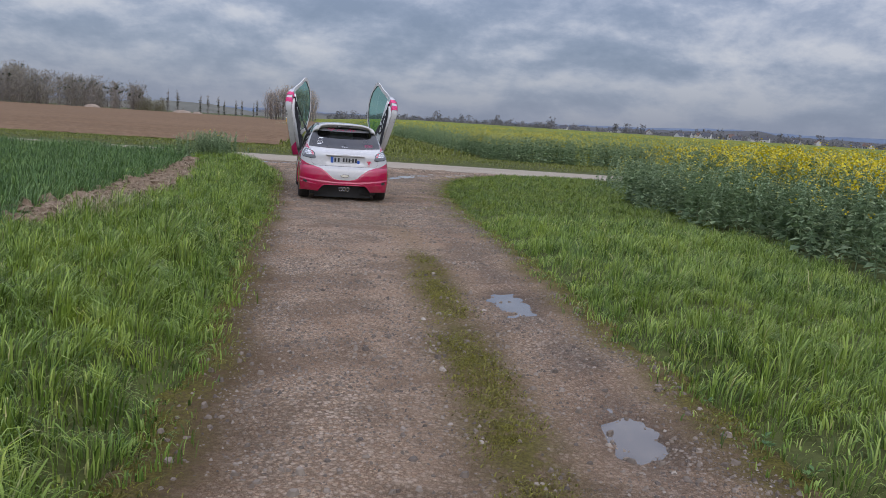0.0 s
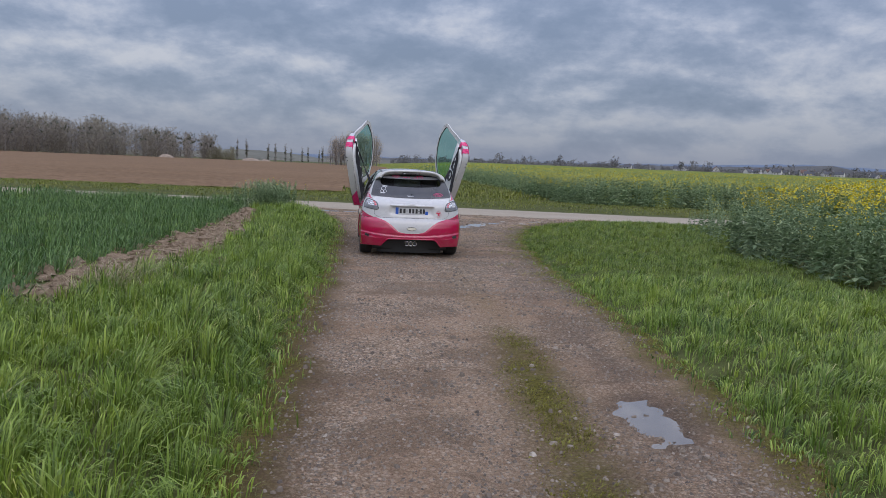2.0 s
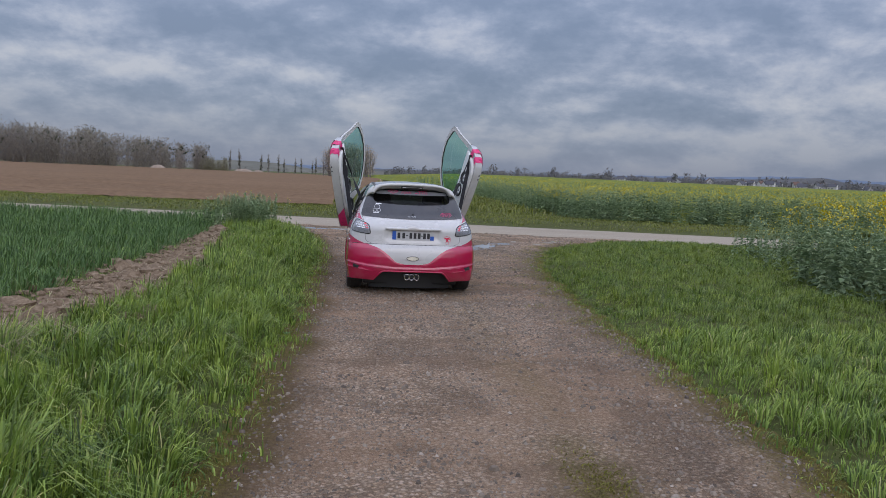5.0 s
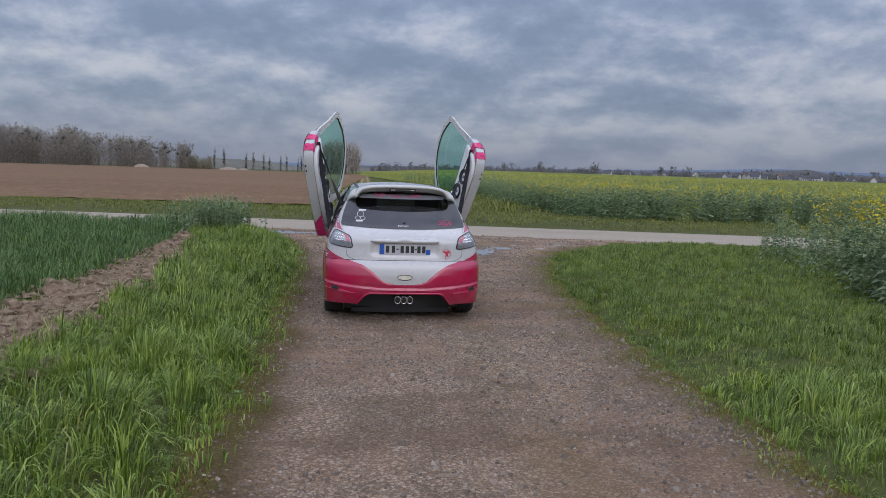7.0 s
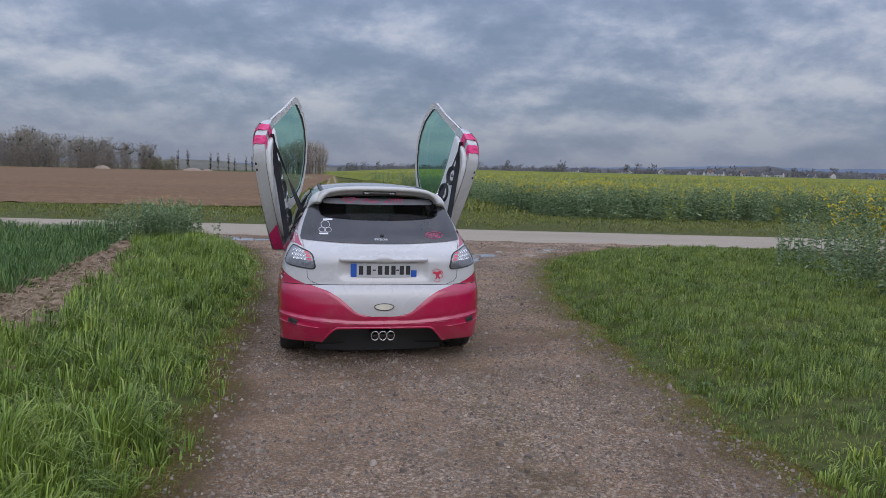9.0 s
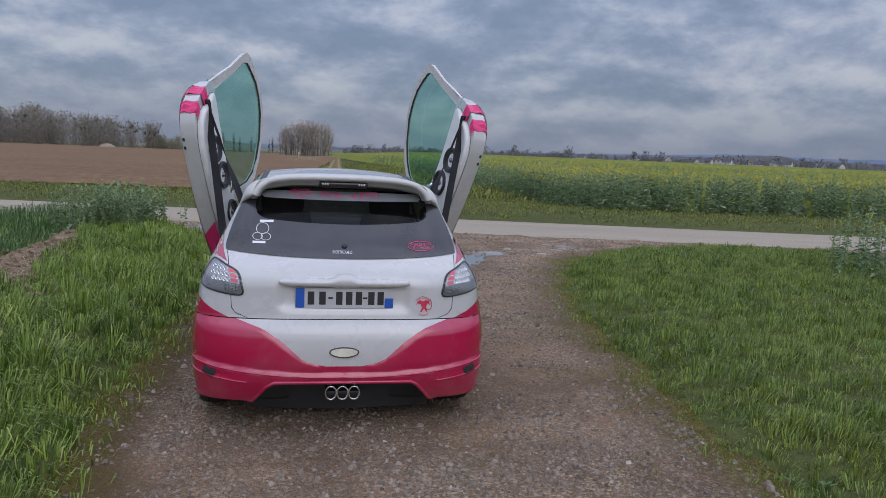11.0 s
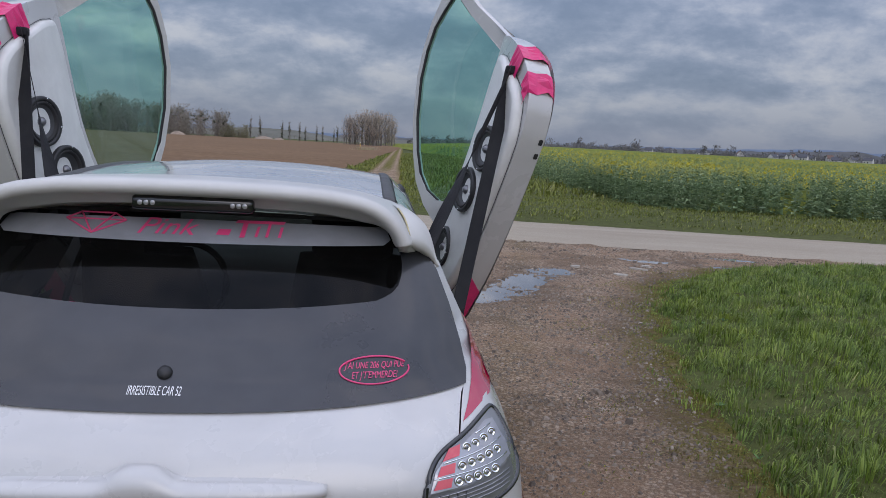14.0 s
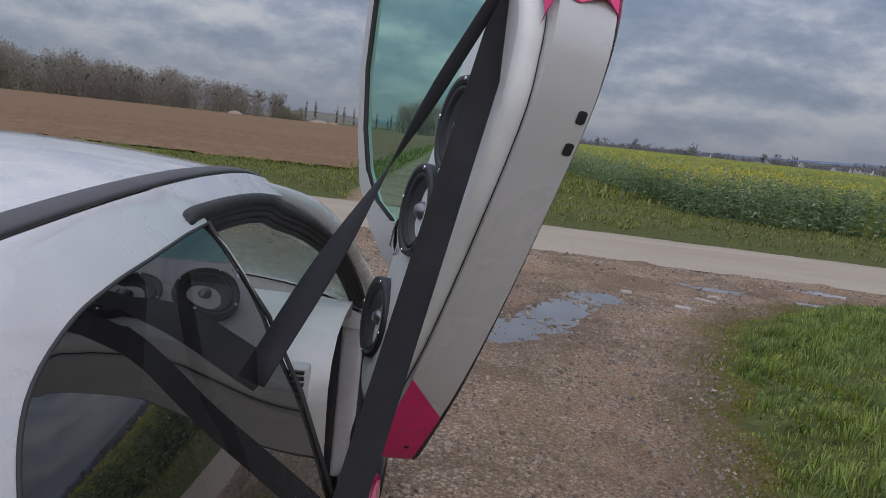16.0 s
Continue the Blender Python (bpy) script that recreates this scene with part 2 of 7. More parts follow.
    c = mixed(nt, 1.0, c, (1.29, 1.13, 0.98), "MULTIPLY")
    nt.links.new(c, p.inputs["Base Color"])
    nt.links.new(ranged(nt, sep.outputs[1], 0, 1, 0.92, 0.35), p.inputs["Roughness"])
    p.inputs["Specular IOR Level"].default_value = 0.14
    hs = mixed(nt, 0.5, mixed(nt, 0.45, ranged(nt, d1, 0, 0.7, 1, 0), ranged(nt, d2, 0, 0.7, 1, 0)), fine)
    bumped(nt, p, hs, 1.0, 0.035)
    return mat


def soil_material(name, stops, scale, bump=0.8, dist=0.03, furrow=None):
    mat, nt, p = nodes_of(name)
    a, b = noise_of(nt, scale, 8, 0.68, 0.3), noise_of(nt, 0.05, 4, 0.6, 0.4)
    c = ramp_of(nt, a, stops)
    c = mixed(nt, ranged(nt, b, 0.35, 0.65, 0.0, 0.45), c, mixed(nt, 1.0, c, (0.75, 0.74, 0.72), "MULTIPLY"))
    if furrow:
        f = noise_of(nt, 1.0, 3, 0.6, 0.1, True, furrow)
        c = mixed(nt, ranged(nt, f, 0.45, 0.62, 0.0, 0.35), c, mixed(nt, 1.0, c, (1.3, 1.28, 1.24), "MULTIPLY"))
    nt.links.new(c, p.inputs["Base Color"])
    p.inputs["Roughness"].default_value = 0.95
    p.inputs["Specular IOR Level"].default_value = 0.15
    bumped(nt, p, a, bump, dist)
    return mat


def road_material():
    mat, nt, p = nodes_of("worn_asphalt")
    v = noise_of(nt, 260, 3, 0.7)
    w = noise_of(nt, 0.9, 6, 0.6, 0.5, True, (0.35, 1.6, 1))
    c = ramp_of(nt, v, ((0.3, (0.250, 0.212, 0.160)), (0.7, (0.440, 0.380, 0.292))))
    c = mixed(nt, ranged(nt, w, 0.4, 0.65, 0.0, 0.6), c, (0.262, 0.215, 0.160))
    nt.links.new(c, p.inputs["Base Color"])
    p.inputs["Roughness"].default_value = 0.85
    p.inputs["Specular IOR Level"].default_value = 0.15
    bumped(nt, p, v, 0.4, 0.004)
    return mat


def water_material():
    mat, nt, p = nodes_of("muddy_water")
    p.inputs["Base Color"].default_value = (0.12, 0.095, 0.075, 1)
    p.inputs["Roughness"].default_value, p.inputs["IOR"].default_value = 0.03, 1.33
    p.inputs["Coat Weight"].default_value, p.inputs["Coat Roughness"].default_value = 1.0, 0.02
    bumped(nt, p, noise_of(nt, 14, 3, 0.5), 0.03, 0.004)
    return mat


M = {
    "white": paint("white_paint", (0.505, 0.498, 0.483)),
    "pink": paint("pink_paint", (0.41, 0.005, 0.054), 0.18),
    "tape": plain("pink_tape", (0.68, 0.03, 0.16), 0.4, vary=0.12, scale=25, bump=0.3, bscale=40),
    "black": plain("black_plastic", (0.018, 0.018, 0.019), 0.5, bump=0.15),
    "gloss": plain("gloss_black", (0.012, 0.012, 0.013), 0.12, coat=0.6),
    "rubber": plain("black_rubber", (0.022, 0.021, 0.021), 0.7, bump=0.25),
    "tyre": plain("tyre_rubber", (0.028, 0.027, 0.026), 0.8, vary=0.3, scale=14, bump=0.3),
    "strap": plain("black_webbing", (0.010, 0.010, 0.012), 0.85, vary=0.2, bump=0.6, bscale=500),
    "rim": plain("alloy_rim", (0.35, 0.35, 0.36), 0.3, 0.9),
    "chrome": plain("chrome", (0.8, 0.8, 0.8), 0.12, 1.0, vary=0.04),
    "cone": plain("speaker_cone", (0.035, 0.036, 0.038), 0.45),
    "dome": plain("speaker_dome", (0.20, 0.20, 0.21), 0.28, 0.6),
    "trim": plain("white_leathercloth", (0.66, 0.66, 0.63), 0.5, vary=0.08, bump=0.25, bscale=150),
    "grey": plain("grey_plastic", (0.50, 0.52, 0.51), 0.5, vary=0.08, bump=0.2),
    "spoiler": plain("spoiler_plastic", (0.53, 0.52, 0.49), 0.42, vary=0.1, scale=4, coat=0.15),
    "seat": plain("dark_seat_cloth", (0.018, 0.018, 0.020), 0.9, bump=0.4),
    "strip": plain("roof_strip_plastic", (0.050, 0.048, 0.048), 0.55, bump=0.2),
    "film": plain("window_film", (0.024, 0.025, 0.028), 0.30, vary=0.35, scale=5, coat=0.30, spec=0.5),
    # grey film, its colour lightened to carry some of the mirrored sky
    "visor": plain("visor_film", (0.26, 0.265, 0.285), 0.14, vary=0.15, scale=6, coat=1.0),
    "filler": plain("yellowed_filler", (0.50, 0.43, 0.24), 0.6, vary=0.25, scale=30),
    "plate": plain("number_plate", (0.46, 0.465, 0.46), 0.35, vary=0.04),
    "blue": plain("plate_blue", (0.015, 0.09, 0.40), 0.35, vary=0.05),
    "ink": plain("dark_ink", (0.02, 0.02, 0.022), 0.5),
    "decal_white": plain("white_decal", (0.75, 0.75, 0.75), 0.5, vary=0.05),
    "decal_pink": plain("pink_decal", (0.72, 0.06, 0.19), 0.5, vary=0.05),
    "decal_red": plain("red_decal", (0.55, 0.02, 0.06), 0.5, vary=0.05),
    "lens_red": plain("red_lens", (0.60, 0.06, 0.08), 0.12, coat=1.0),
    "lens_warm": plain("clear_lamp_lens", (0.62, 0.58, 0.46), 0.22, vary=0.25),
    "lens_clear": plain("silver_reflector", (0.40, 0.40, 0.42), 0.22, 0.6),
    "lens_smoke": plain("smoked_lens", (0.20, 0.20, 0.205), 0.12, 0.3, coat=1.0),
    "glass": tinted_glass("green_glass", (0.46, 0.78, 0.68), 0.06, pale_cover=0.04),
    # a pale green diffuse layer covers much of the windscreen
    "screen": tinted_glass("windscreen_glass", (0.72, 0.86, 0.79), 0.06, pale_cover=0.6, cover_tint=(0.46, 0.55, 0.50)),
    "dark_glass": tinted_glass("black_film_glass", (0.055, 0.057, 0.060), 0.014, 0.012, pale_cover=0.008, power=7.0),
    "side_glass": tinted_glass("side_film_glass", (0.07, 0.07, 0.074), 0.15, 0.01, pale_cover=0.02),
    "grass": foliage("verge_grass", ((0.0, (0.030, 0.056, 0.012)), (0.30, (0.106, 0.176, 0.030)), (0.7, (0.255, 0.356, 0.062)), (0.96, (0.34, 0.43, 0.105)), (1.0, (0.50, 0.45, 0.22))), (0.245, 0.330, 0.040), 0.55, tuft=3.2),
    "turf": foliage("fine_turf", ((0.0, (0.050, 0.074, 0.015)), (0.35, (0.108, 0.168, 0.026)), (0.75, (0.200, 0.284, 0.044)), (0.97, (0.275, 0.350, 0.075)), (1.0, (0.40, 0.365, 0.17))), (0.195, 0.240, 0.034), 0.7, tuft=3.2),
    "rough_grass": foliage("rough_grass", ((0.0, (0.060, 0.078, 0.018)), (0.4, (0.135, 0.165, 0.030)), (0.9, (0.225, 0.250, 0.046)), (1.0, (0.33, 0.30, 0.12))), (0.26, 0.26, 0.042), 0.3),
    "moss": foliage("low_moss", ((0.0, (0.080, 0.064, 0.020)), (0.5, (0.165, 0.148, 0.026)), (1.0, (0.29, 0.27, 0.048))), (0.19, 0.18, 0.03), 1.5),
    "straw": foliage("dry_straw", ((0.0, (0.26, 0.21, 0.12)), (1.0, (0.52, 0.45, 0.29))), (0.4, 0.33, 0.2), 1.0),
    "wheat": foliage("young_wheat", ((0.0, (0.046, 0.095, 0.026)), (0.6, (0.112, 0.205, 0.054)), (1.0, (0.215, 0.325, 0.100))), (0.075, 0.150, 0.046), 0.35, tuft=2.4),
    "rape_leaf": foliage("rape_leaf", ((0.0, (0.110, 0.165, 0.085)), (0.6, (0.230, 0.310, 0.160)), (1.0, (0.40, 0.48, 0.27))), (0.150, 0.250, 0.085), 0.4, trans=0.3),
    "rape_stem": plain("rape_stem", (0.24, 0.33, 0.17), 0.6, vary=0.25, world=True),
    "rape_flower": foliage("rape_flower", ((0.0, (0.50, 0.36, 0.008)), (0.6, (0.66, 0.52, 0.012)), (1.0, (0.74, 0.62, 0.03))), (0.60, 0.52, 0.03), 0.4, trans=0.3),
    "gravel": gravel_material(),
    "stone": None,
    "road": road_material(),
    "water": water_material(),
    "plough": soil_material("ploughed_soil", ((0.25, (0.108, 0.063, 0.034)), (0.5, (0.180, 0.110, 0.060)), (0.75, (0.240, 0.155, 0.090))), 2.2, 0.7, 0.05, (0.012, 0.35, 1)),
    "clod": soil_material("clod_soil", ((0.25, (0.080, 0.054, 0.034)), (0.5, (0.205, 0.148, 0.098)), (0.75, (0.37, 0.285, 0.20))), 14, 1.0, 0.02),
    "sod": soil_material("sod", ((0.25, (0.046, 0.048, 0.018)), (0.5, (0.078, 0.088, 0.026)), (0.75, (0.116, 0.130, 0.038))), 9, 0.8, 0.02),
}


def stone_material():
    mat, nt, p = nodes_of("loose_stone")
    geo = nt.nodes.new("ShaderNodeNewGeometry")
    c = ramp_of(nt, geo.outputs["Random Per Island"], ((0.0, (0.070, 0.055, 0.042)), (0.4, (0.150, 0.117, 0.086)), (0.8, (0.245, 0.198, 0.150)), (0.97, (0.320, 0.268, 0.210)), (1.0, (0.46, 0.40, 0.33))))
    c = mixed(nt, ranged(nt, noise_of(nt, 60, 5, 0.7), 0.35, 0.7, 0.0, 0.5), c, (0.20, 0.155, 0.120))
    nt.links.new(c, p.inputs["Base Color"])
    p.inputs["Roughness"].default_value = 0.85
    return mat


M["stone"] = stone_material()

# ---- helpers for building ----
def mesh_from(name, verts, faces, mats, smooth=False, index=None):
    """One mesh from arrays: verts (n, 3), faces a list of (m, k) arrays of indices."""
    me = bpy.data.meshes.new(name)
    verts = np.asarray(verts, dtype=np.float32)
    me.vertices.add(len(verts))
    me.vertices.foreach_set("co", verts.ravel())
    faces = [np.asarray(f, dtype=np.int32) for f in faces if len(f)]
    loops = np.concatenate([f.ravel() for f in faces])
    sizes = np.concatenate([np.full(len(f), f.shape[1], dtype=np.int32) for f in faces])
    me.loops.add(len(loops))
    me.loops.foreach_set("vertex_index", loops)
    me.polygons.add(len(sizes))
    me.polygons.foreach_set("loop_start", np.concatenate([[0], np.cumsum(sizes)[:-1]]).astype(np.int32))
    for m in mats:
        me.materials.append(m)
    if index is not None:
        me.polygons.foreach_set("material_index", np.concatenate(index).astype(np.int32))
    me.update(calc_edges=True)
    me.validate()
    me.polygons.foreach_set("use_smooth", np.full(len(me.polygons), smooth))
    return me


def part(name, bm, material, parent=None, label="", smooth=True):
    """Links a bmesh as one mesh object under a thing or a part."""
    me = bpy.data.meshes.new(name)
    bmesh.ops.recalc_face_normals(bm, faces=bm.faces)
    bm.to_mesh(me)
    bm.free()
    for m in (material if isinstance(material, (list, tuple)) else [material]):
        me.materials.append(m)
    me.polygons.foreach_set("use_smooth", np.full(len(me.polygons), smooth))
    ob = new(name, me)
    if parent is not None:
        ob.parent = parent
    if label:
        tagged(ob, label)
    return ob


def step(v, a, b):
    """0 below a, 1 above b, smooth between."""
    s = np.clip((np.asarray(v, dtype=float) - a) / (b - a), 0, 1)
    return s * s * (3 - 2 * s)


def wobble(x, y, size, seed=0.0):
    """Soft unevenness between -1 and 1, from a few waves."""
    x, y = np.asarray(x, dtype=float) / size, np.asarray(y, dtype=float) / size
    s = seed * 1.7
    return (np.sin(1.9 * x + 1.3 * y + s) + np.sin(-1.1 * x + 2.3 * y + 2.1 + s) + np.sin(3.7 * x - 2.9 * y + 0.7 + s) * 0.6
            + np.sin(5.3 * x + 6.1 * y + 4.0 + s) * 0.4) / 3.0


# ---- the lie of the land ----
LEFT_Y = (-12, 0, 2.8, 4.9, 8.5, 11.4, 14.5, 17.4, 20.0, 22.0, 23.6, 24.6, 25.2)
LEFT_X = (1.2, -0.75, -1.2, -1.52, -2.24, -2.72, -3.36, -3.9, -4.55, -5.3, -6.5, -9.0, -14)
RIGHT_Y = (-12, 0, 3.2, 4.4, 5.7, 8.0, 11.5, 13.5, 15.5, 18.0, 20.0, 21.8, 23.4, 24.4, 25.2)
RIGHT_X = (4.2, 2.2, 1.68, 1.52, 1.32, 1.05, 0.62, 0.34, 0.14, -0.06, 0.12, 0.56, 1.8, 3.6, 14)
ROAD_NEAR, ROAD_FAR = 25.0, 28.4
PUDDLES = ((0.98, 3.64, 0.15, 0.28, 0.045), (0.60, 6.42, 0.16, 0.34, 0.045), (-1.12, 21.3, 0.26, 0.62, 0.05), (-0.72, 22.15, 0.26, 0.30, 0.045),
           (-5.6, 24.2, 1.1, 0.32, 0.04), (0.66, 23.6, 0.34, 0.15, 0.035), (1.95, 24.35, 0.40, 0.12, 0.03), (-1.50, 20.3, 0.24, 0.50, 0.045), (1.62, 23.42, 0.20, 0.08, 0.03))


def left_edge(y):
    return np.interp(y, LEFT_Y, LEFT_X) + 0.09 * wobble(np.zeros_like(y), y, 0.45, 1)


def right_edge(y):
    return np.interp(y, RIGHT_Y, RIGHT_X) + 0.09 * wobble(np.zeros_like(y), y, 0.45, 4)


def land(x, y):
    """Height of the ground."""
    x, y = np.asarray(x, dtype=float), np.asarray(y, dtype=float)
    z = 0.06 * step(y, 0, 11)
    z = z - 0.05 * step(y, 9, 12.5) * (1 - step(y, 16.5, 19.5))
    near = 1 - step(y, 22.5, 24.6)
    dl, dr = left_edge(y) - x, x - right_edge(y)
    z = z + near * (0.11 * step(dl, 0, 0.55) - 0.09 * step(dl, 1.7, 2.4) + 0.07 * step(dr, 0, 0.7) - 0.03 * step(dr, 2.4, 3.2))
    z = z + near * 0.025 * wobble(x, y, 0.5) * step(np.maximum(dl, dr), 0.1, 0.5)
    z = z + 0.10 * step(y, 28.9, 30) * (1 - step(y, 33, 36))
    az = np.degrees(np.arctan2(x, np.maximum(y, 1)))
    far = np.clip(y - 40, 0, 900)
    z = z + 0.0078 * far * step(az, -12, -2)
    return z


def track_land(x, y):
    z = land(x, y) + 0.012 * wobble(x, y, 0.35, 2) + 0.006 * wobble(x, y, 0.12, 5)
    for px, py, rx, ry, deep in PUDDLES:
        r = ((x - px) / rx) ** 2 + ((y - py) / ry) ** 2
        z = z - deep * np.exp(-r * 0.9) * (1 + 0.16 * wobble(x, y, 0.11, 8)) + 0.010 * wobble(x, y, 0.07, 3) * np.exp(-r * 0.4)
    return z


def grid_mesh(xs, ys, zf, cut=None):
    X, Y = np.meshgrid(xs, ys)
    V = np.stack([X, Y, zf(X, Y)], -1).reshape(-1, 3)
    n, m = len(xs), len(ys)
    i = (np.arange(m - 1)[:, None] * n + np.arange(n - 1)[None, :]).ravel()
    F = np.stack([i, i + 1, i + 1 + n, i + n], -1)
    if cut is not None:
        c = V[F].mean(1)
        F = F[cut(c[:, 0], c[:, 1])]
    return V, F


def spread(lo, dense_lo, dense_hi, hi, fine, grow=1.22):
    a = list(np.arange(dense_lo, dense_hi + 1e-6, fine))
    s, v = fine, a[-1]
    while v < hi:
        s *= grow
        v += s
        a.append(min(v, hi))
    s, v = fine, a[0]
    while v > lo:
        s *= grow
        v -= s
        a.insert(0, max(v, lo))
    return np.array(a)


def in_track(x, y, inset=0.0):
    return (x > left_edge(y) + inset) & (x < right_edge(y) - inset) & (y < ROAD_NEAR + 0.1)


def ground_land(x, y):
    sink = in_track(x, y, -0.02) | ((y > 23.8) & (y < 28.55)) | ((y > 28) & (y < 330) & (np.abs(x - (-4.6 - 0.166 * (y - 28.2))) < 0.95))
    field = (y > 37) & (x < -8) & (y < 480)
    return land(x, y) - 0.05 * sink - 0.12 * field


V, F = grid_mesh(spread(-4200, -12, 10, 4200, 0.3), spread(-400, -4, 40, 4400, 0.3), ground_land)
ground = new("ground", mesh_from("ground", V, [F], [M["sod"]], True))
tagged(ground, "flat farmland soil under grass reaching the horizon", "ground", kind="structure")

def moss_axis(y):
    return np.interp(y, (-6, 3, 6, 8.9, 11, 14), (0.9, 0.44, 0.06, -0.32, -0.75, -1.2))


# gravel track with wheel ruts, moss strip and wet hollows
xs, ys = np.arange(-9, 7.01, 0.06), np.arange(-6, 25.6, 0.06)
V, F = grid_mesh(xs, ys, lambda x, y: track_land(x, y) - 0.006 - 0.10 * step(np.maximum(left_edge(y) - x, x - right_edge(y)), 0.02, 0.22) * (y < 24.2), lambda x, y: (x > left_edge(y) - 0.35) & (x < right_edge(y) + 0.35))
used = np.unique(F)
remap = np.full(len(V), -1)
remap[used] = np.arange(len(used))
V, F = V[used], remap[F]
me = mesh_from("track", V, [F], [M["gravel"]], True)
axis = moss_axis(V[:, 1])
strip = np.exp(-((V[:, 0] - axis) / 0.20) ** 2) * (1 - step(V[:, 1], 7.4, 9.0) * 0.8) * (0.75 + 0.35 * wobble(V[:, 0] * 0, V[:, 1], 0.6, 3))
rim = np.exp(-((V[:, 0] - left_edge(V[:, 1])) / 0.24) ** 2) + np.exp(-((V[:, 0] - right_edge(V[:, 1])) / 0.26) ** 2)
wet = sum(np.exp(-(((V[:, 0] - a) / (b * 1.5)) ** 2 + ((V[:, 1] - c) / (d * 1.4)) ** 2)) for a, c, b, d, _ in PUDDLES)
rut = np.exp(-((V[:, 0] - axis - 0.68) / 0.20) ** 2) * (1 - step(V[:, 1], 5, 13)) * 0.55 * np.clip(0.75 + 0.7 * wobble(V[:, 0], V[:, 1], 0.5, 21), 0, 1.3)
attr = me.color_attributes.new("moss", "FLOAT_COLOR", "POINT")
cols = np.ones((len(V), 4), dtype=np.float32)
cols[:, 3] = np.clip(sum(k * np.exp(-((V[:, 0] - axis - d - 0.08 * wobble(V[:, 0] * 0, V[:, 1], 0.8, 13)) / w) ** 2) for d, w, k in ((-0.42, 0.24, 1.0), (-1.05, 0.16, 0.4), (0.36, 0.14, 0.7), (1.02, 0.15, 0.8))), 0, 1) * (1 - 0.75 * step(V[:, 1], 7, 11))
cols[:, 0], cols[:, 1], cols[:, 2] = np.clip(strip * 0.85 + 0.75 * rim, 0, 1), np.clip(wet * 0.7 + rut, 0, 0.9), np.clip(1.0 * np.exp(-((V[:, 0] - left_edge(V[:, 1]) - 0.16) / 0.24) ** 2) + (0.6 + 0.3 * wobble(V[:, 0], V[:, 1], 0.5, 4)) * np.exp(-((right_edge(V[:, 1]) - V[:, 0] - 0.12) / (0.16 + 0.14 * step(V[:, 1], 8, 13))) ** 2) + 0.55 * np.exp(-((V[:, 0] - axis) / 0.30) ** 2) * (1 - step(V[:, 1], 7.4, 9.0)), 0, 0.9)
attr.data.foreach_set("color", cols.ravel())
tagged(new("track", me), "stony gravel farm track with mossy middle strip and wet ruts", "track", kind="structure")


def puddle(px, py, rx, ry, deep):
    bm = bmesh.new()
    lvl = float(land(px, py)) - (0.028 if deep > 0.042 and py > 15 else deep * 0.55)
    gx, gy = (4.0, 2.9) if deep > 0.048 else (1.7, 1.7)
    ring = [bm.verts.new((px + gx * rx * math.cos(a), py + gy * ry * math.sin(a), lvl))
            for a in np.linspace(0, 2 * math.pi, 40, endpoint=False)]
    bm.faces.new(ring)
    ob = part("puddle", bm, M["water"], None, "", False)
    tagged(ob, "shallow muddy rain puddle in a gravel hollow", "puddle", "puddles on the track", "structure")


for k, row in enumerate(PUDDLES):
    if k not in (3, 7):
        puddle(*row)

# the lane that crosses, with gravelly shoulders
def road_land(x, y):
    mid = (ROAD_NEAR + ROAD_FAR) / 2
    return land(x, y) + 0.035 - 0.012 * np.abs(y - mid) / 1.7


V, F = grid_mesh(spread(-500, -30, 30, 500, 0.5), np.linspace(ROAD_NEAR, ROAD_FAR, 12), road_land)
edge = (np.abs(V[:, 1] - ROAD_NEAR) < 0.01) | (np.abs(V[:, 1] - ROAD_FAR) < 0.01)
V[edge, 1] += 0.10 * wobble(V[edge, 0], V[edge, 1], 0.8)
V[edge, 2] -= 0.03
tagged(new("road", mesh_from("road", V, [F], [M["road"]], True)), "narrow grey worn asphalt lane, wet at the edge", "road", kind="structure")
V, F = grid_mesh(spread(-300, -20, 20, 300, 0.2), np.arange(23.9, 29.35, 0.15),
                 lambda x, y: land(x, y) + 0.012 * wobble(x, y, 0.3) - 0.02 - 0.07 * step(y, 28.9, 29.3) - 0.06 * (1 - step(y, 23.9, 24.5)))
me = mesh_from("road_shoulder", V, [F], [M["gravel"]], True)
attr = me.color_attributes.new("moss", "FLOAT_COLOR", "POINT")
cols = np.zeros((len(V), 4), dtype=np.float32)
cols[:, 0], cols[:, 1] = 0.35 * step(np.abs(V[:, 1] - 26.7), 1.9, 2.5), 0.35
attr.data.foreach_set("color", cols.ravel())
tagged(new("road_shoulder", me), "muddy gravel shoulder along the lane", "shoulder", kind="structure")

# farm track that goes on beyond the lane
V, F = grid_mesh(np.linspace(-1, 1, 17), np.concatenate([np.arange(28.3, 60, 0.25), np.arange(60, 330, 3.0)]), lambda x, y: x * 0)
V[:, 0] = -4.6 - 0.166 * (V[:, 1] - 28.2) + 0.95 * V[:, 0]
u = np.tile(np.linspace(-1, 1, 17), len(V) // 17)
V[:, 2] = land(V[:, 0], V[:, 1]) + 0.015 - 0.05 * np.abs(u) ** 3 + 0.01 * wobble(V[:, 0], V[:, 1], 0.3)
me = mesh_from("far_track", V, [F], [M["gravel"]], True)
attr = me.color_attributes.new("moss", "FLOAT_COLOR", "POINT")
cols = np.zeros((len(V), 4), dtype=np.float32)
cols[:, 0] = np.clip(0.95 * step(V[:, 1], 45, 60) * (1 - np.exp(-((np.abs(u) - 0.5) / 0.22) ** 2)) + np.abs(u) ** 4, 0, 1)
attr.data.foreach_set("color", cols.ravel())
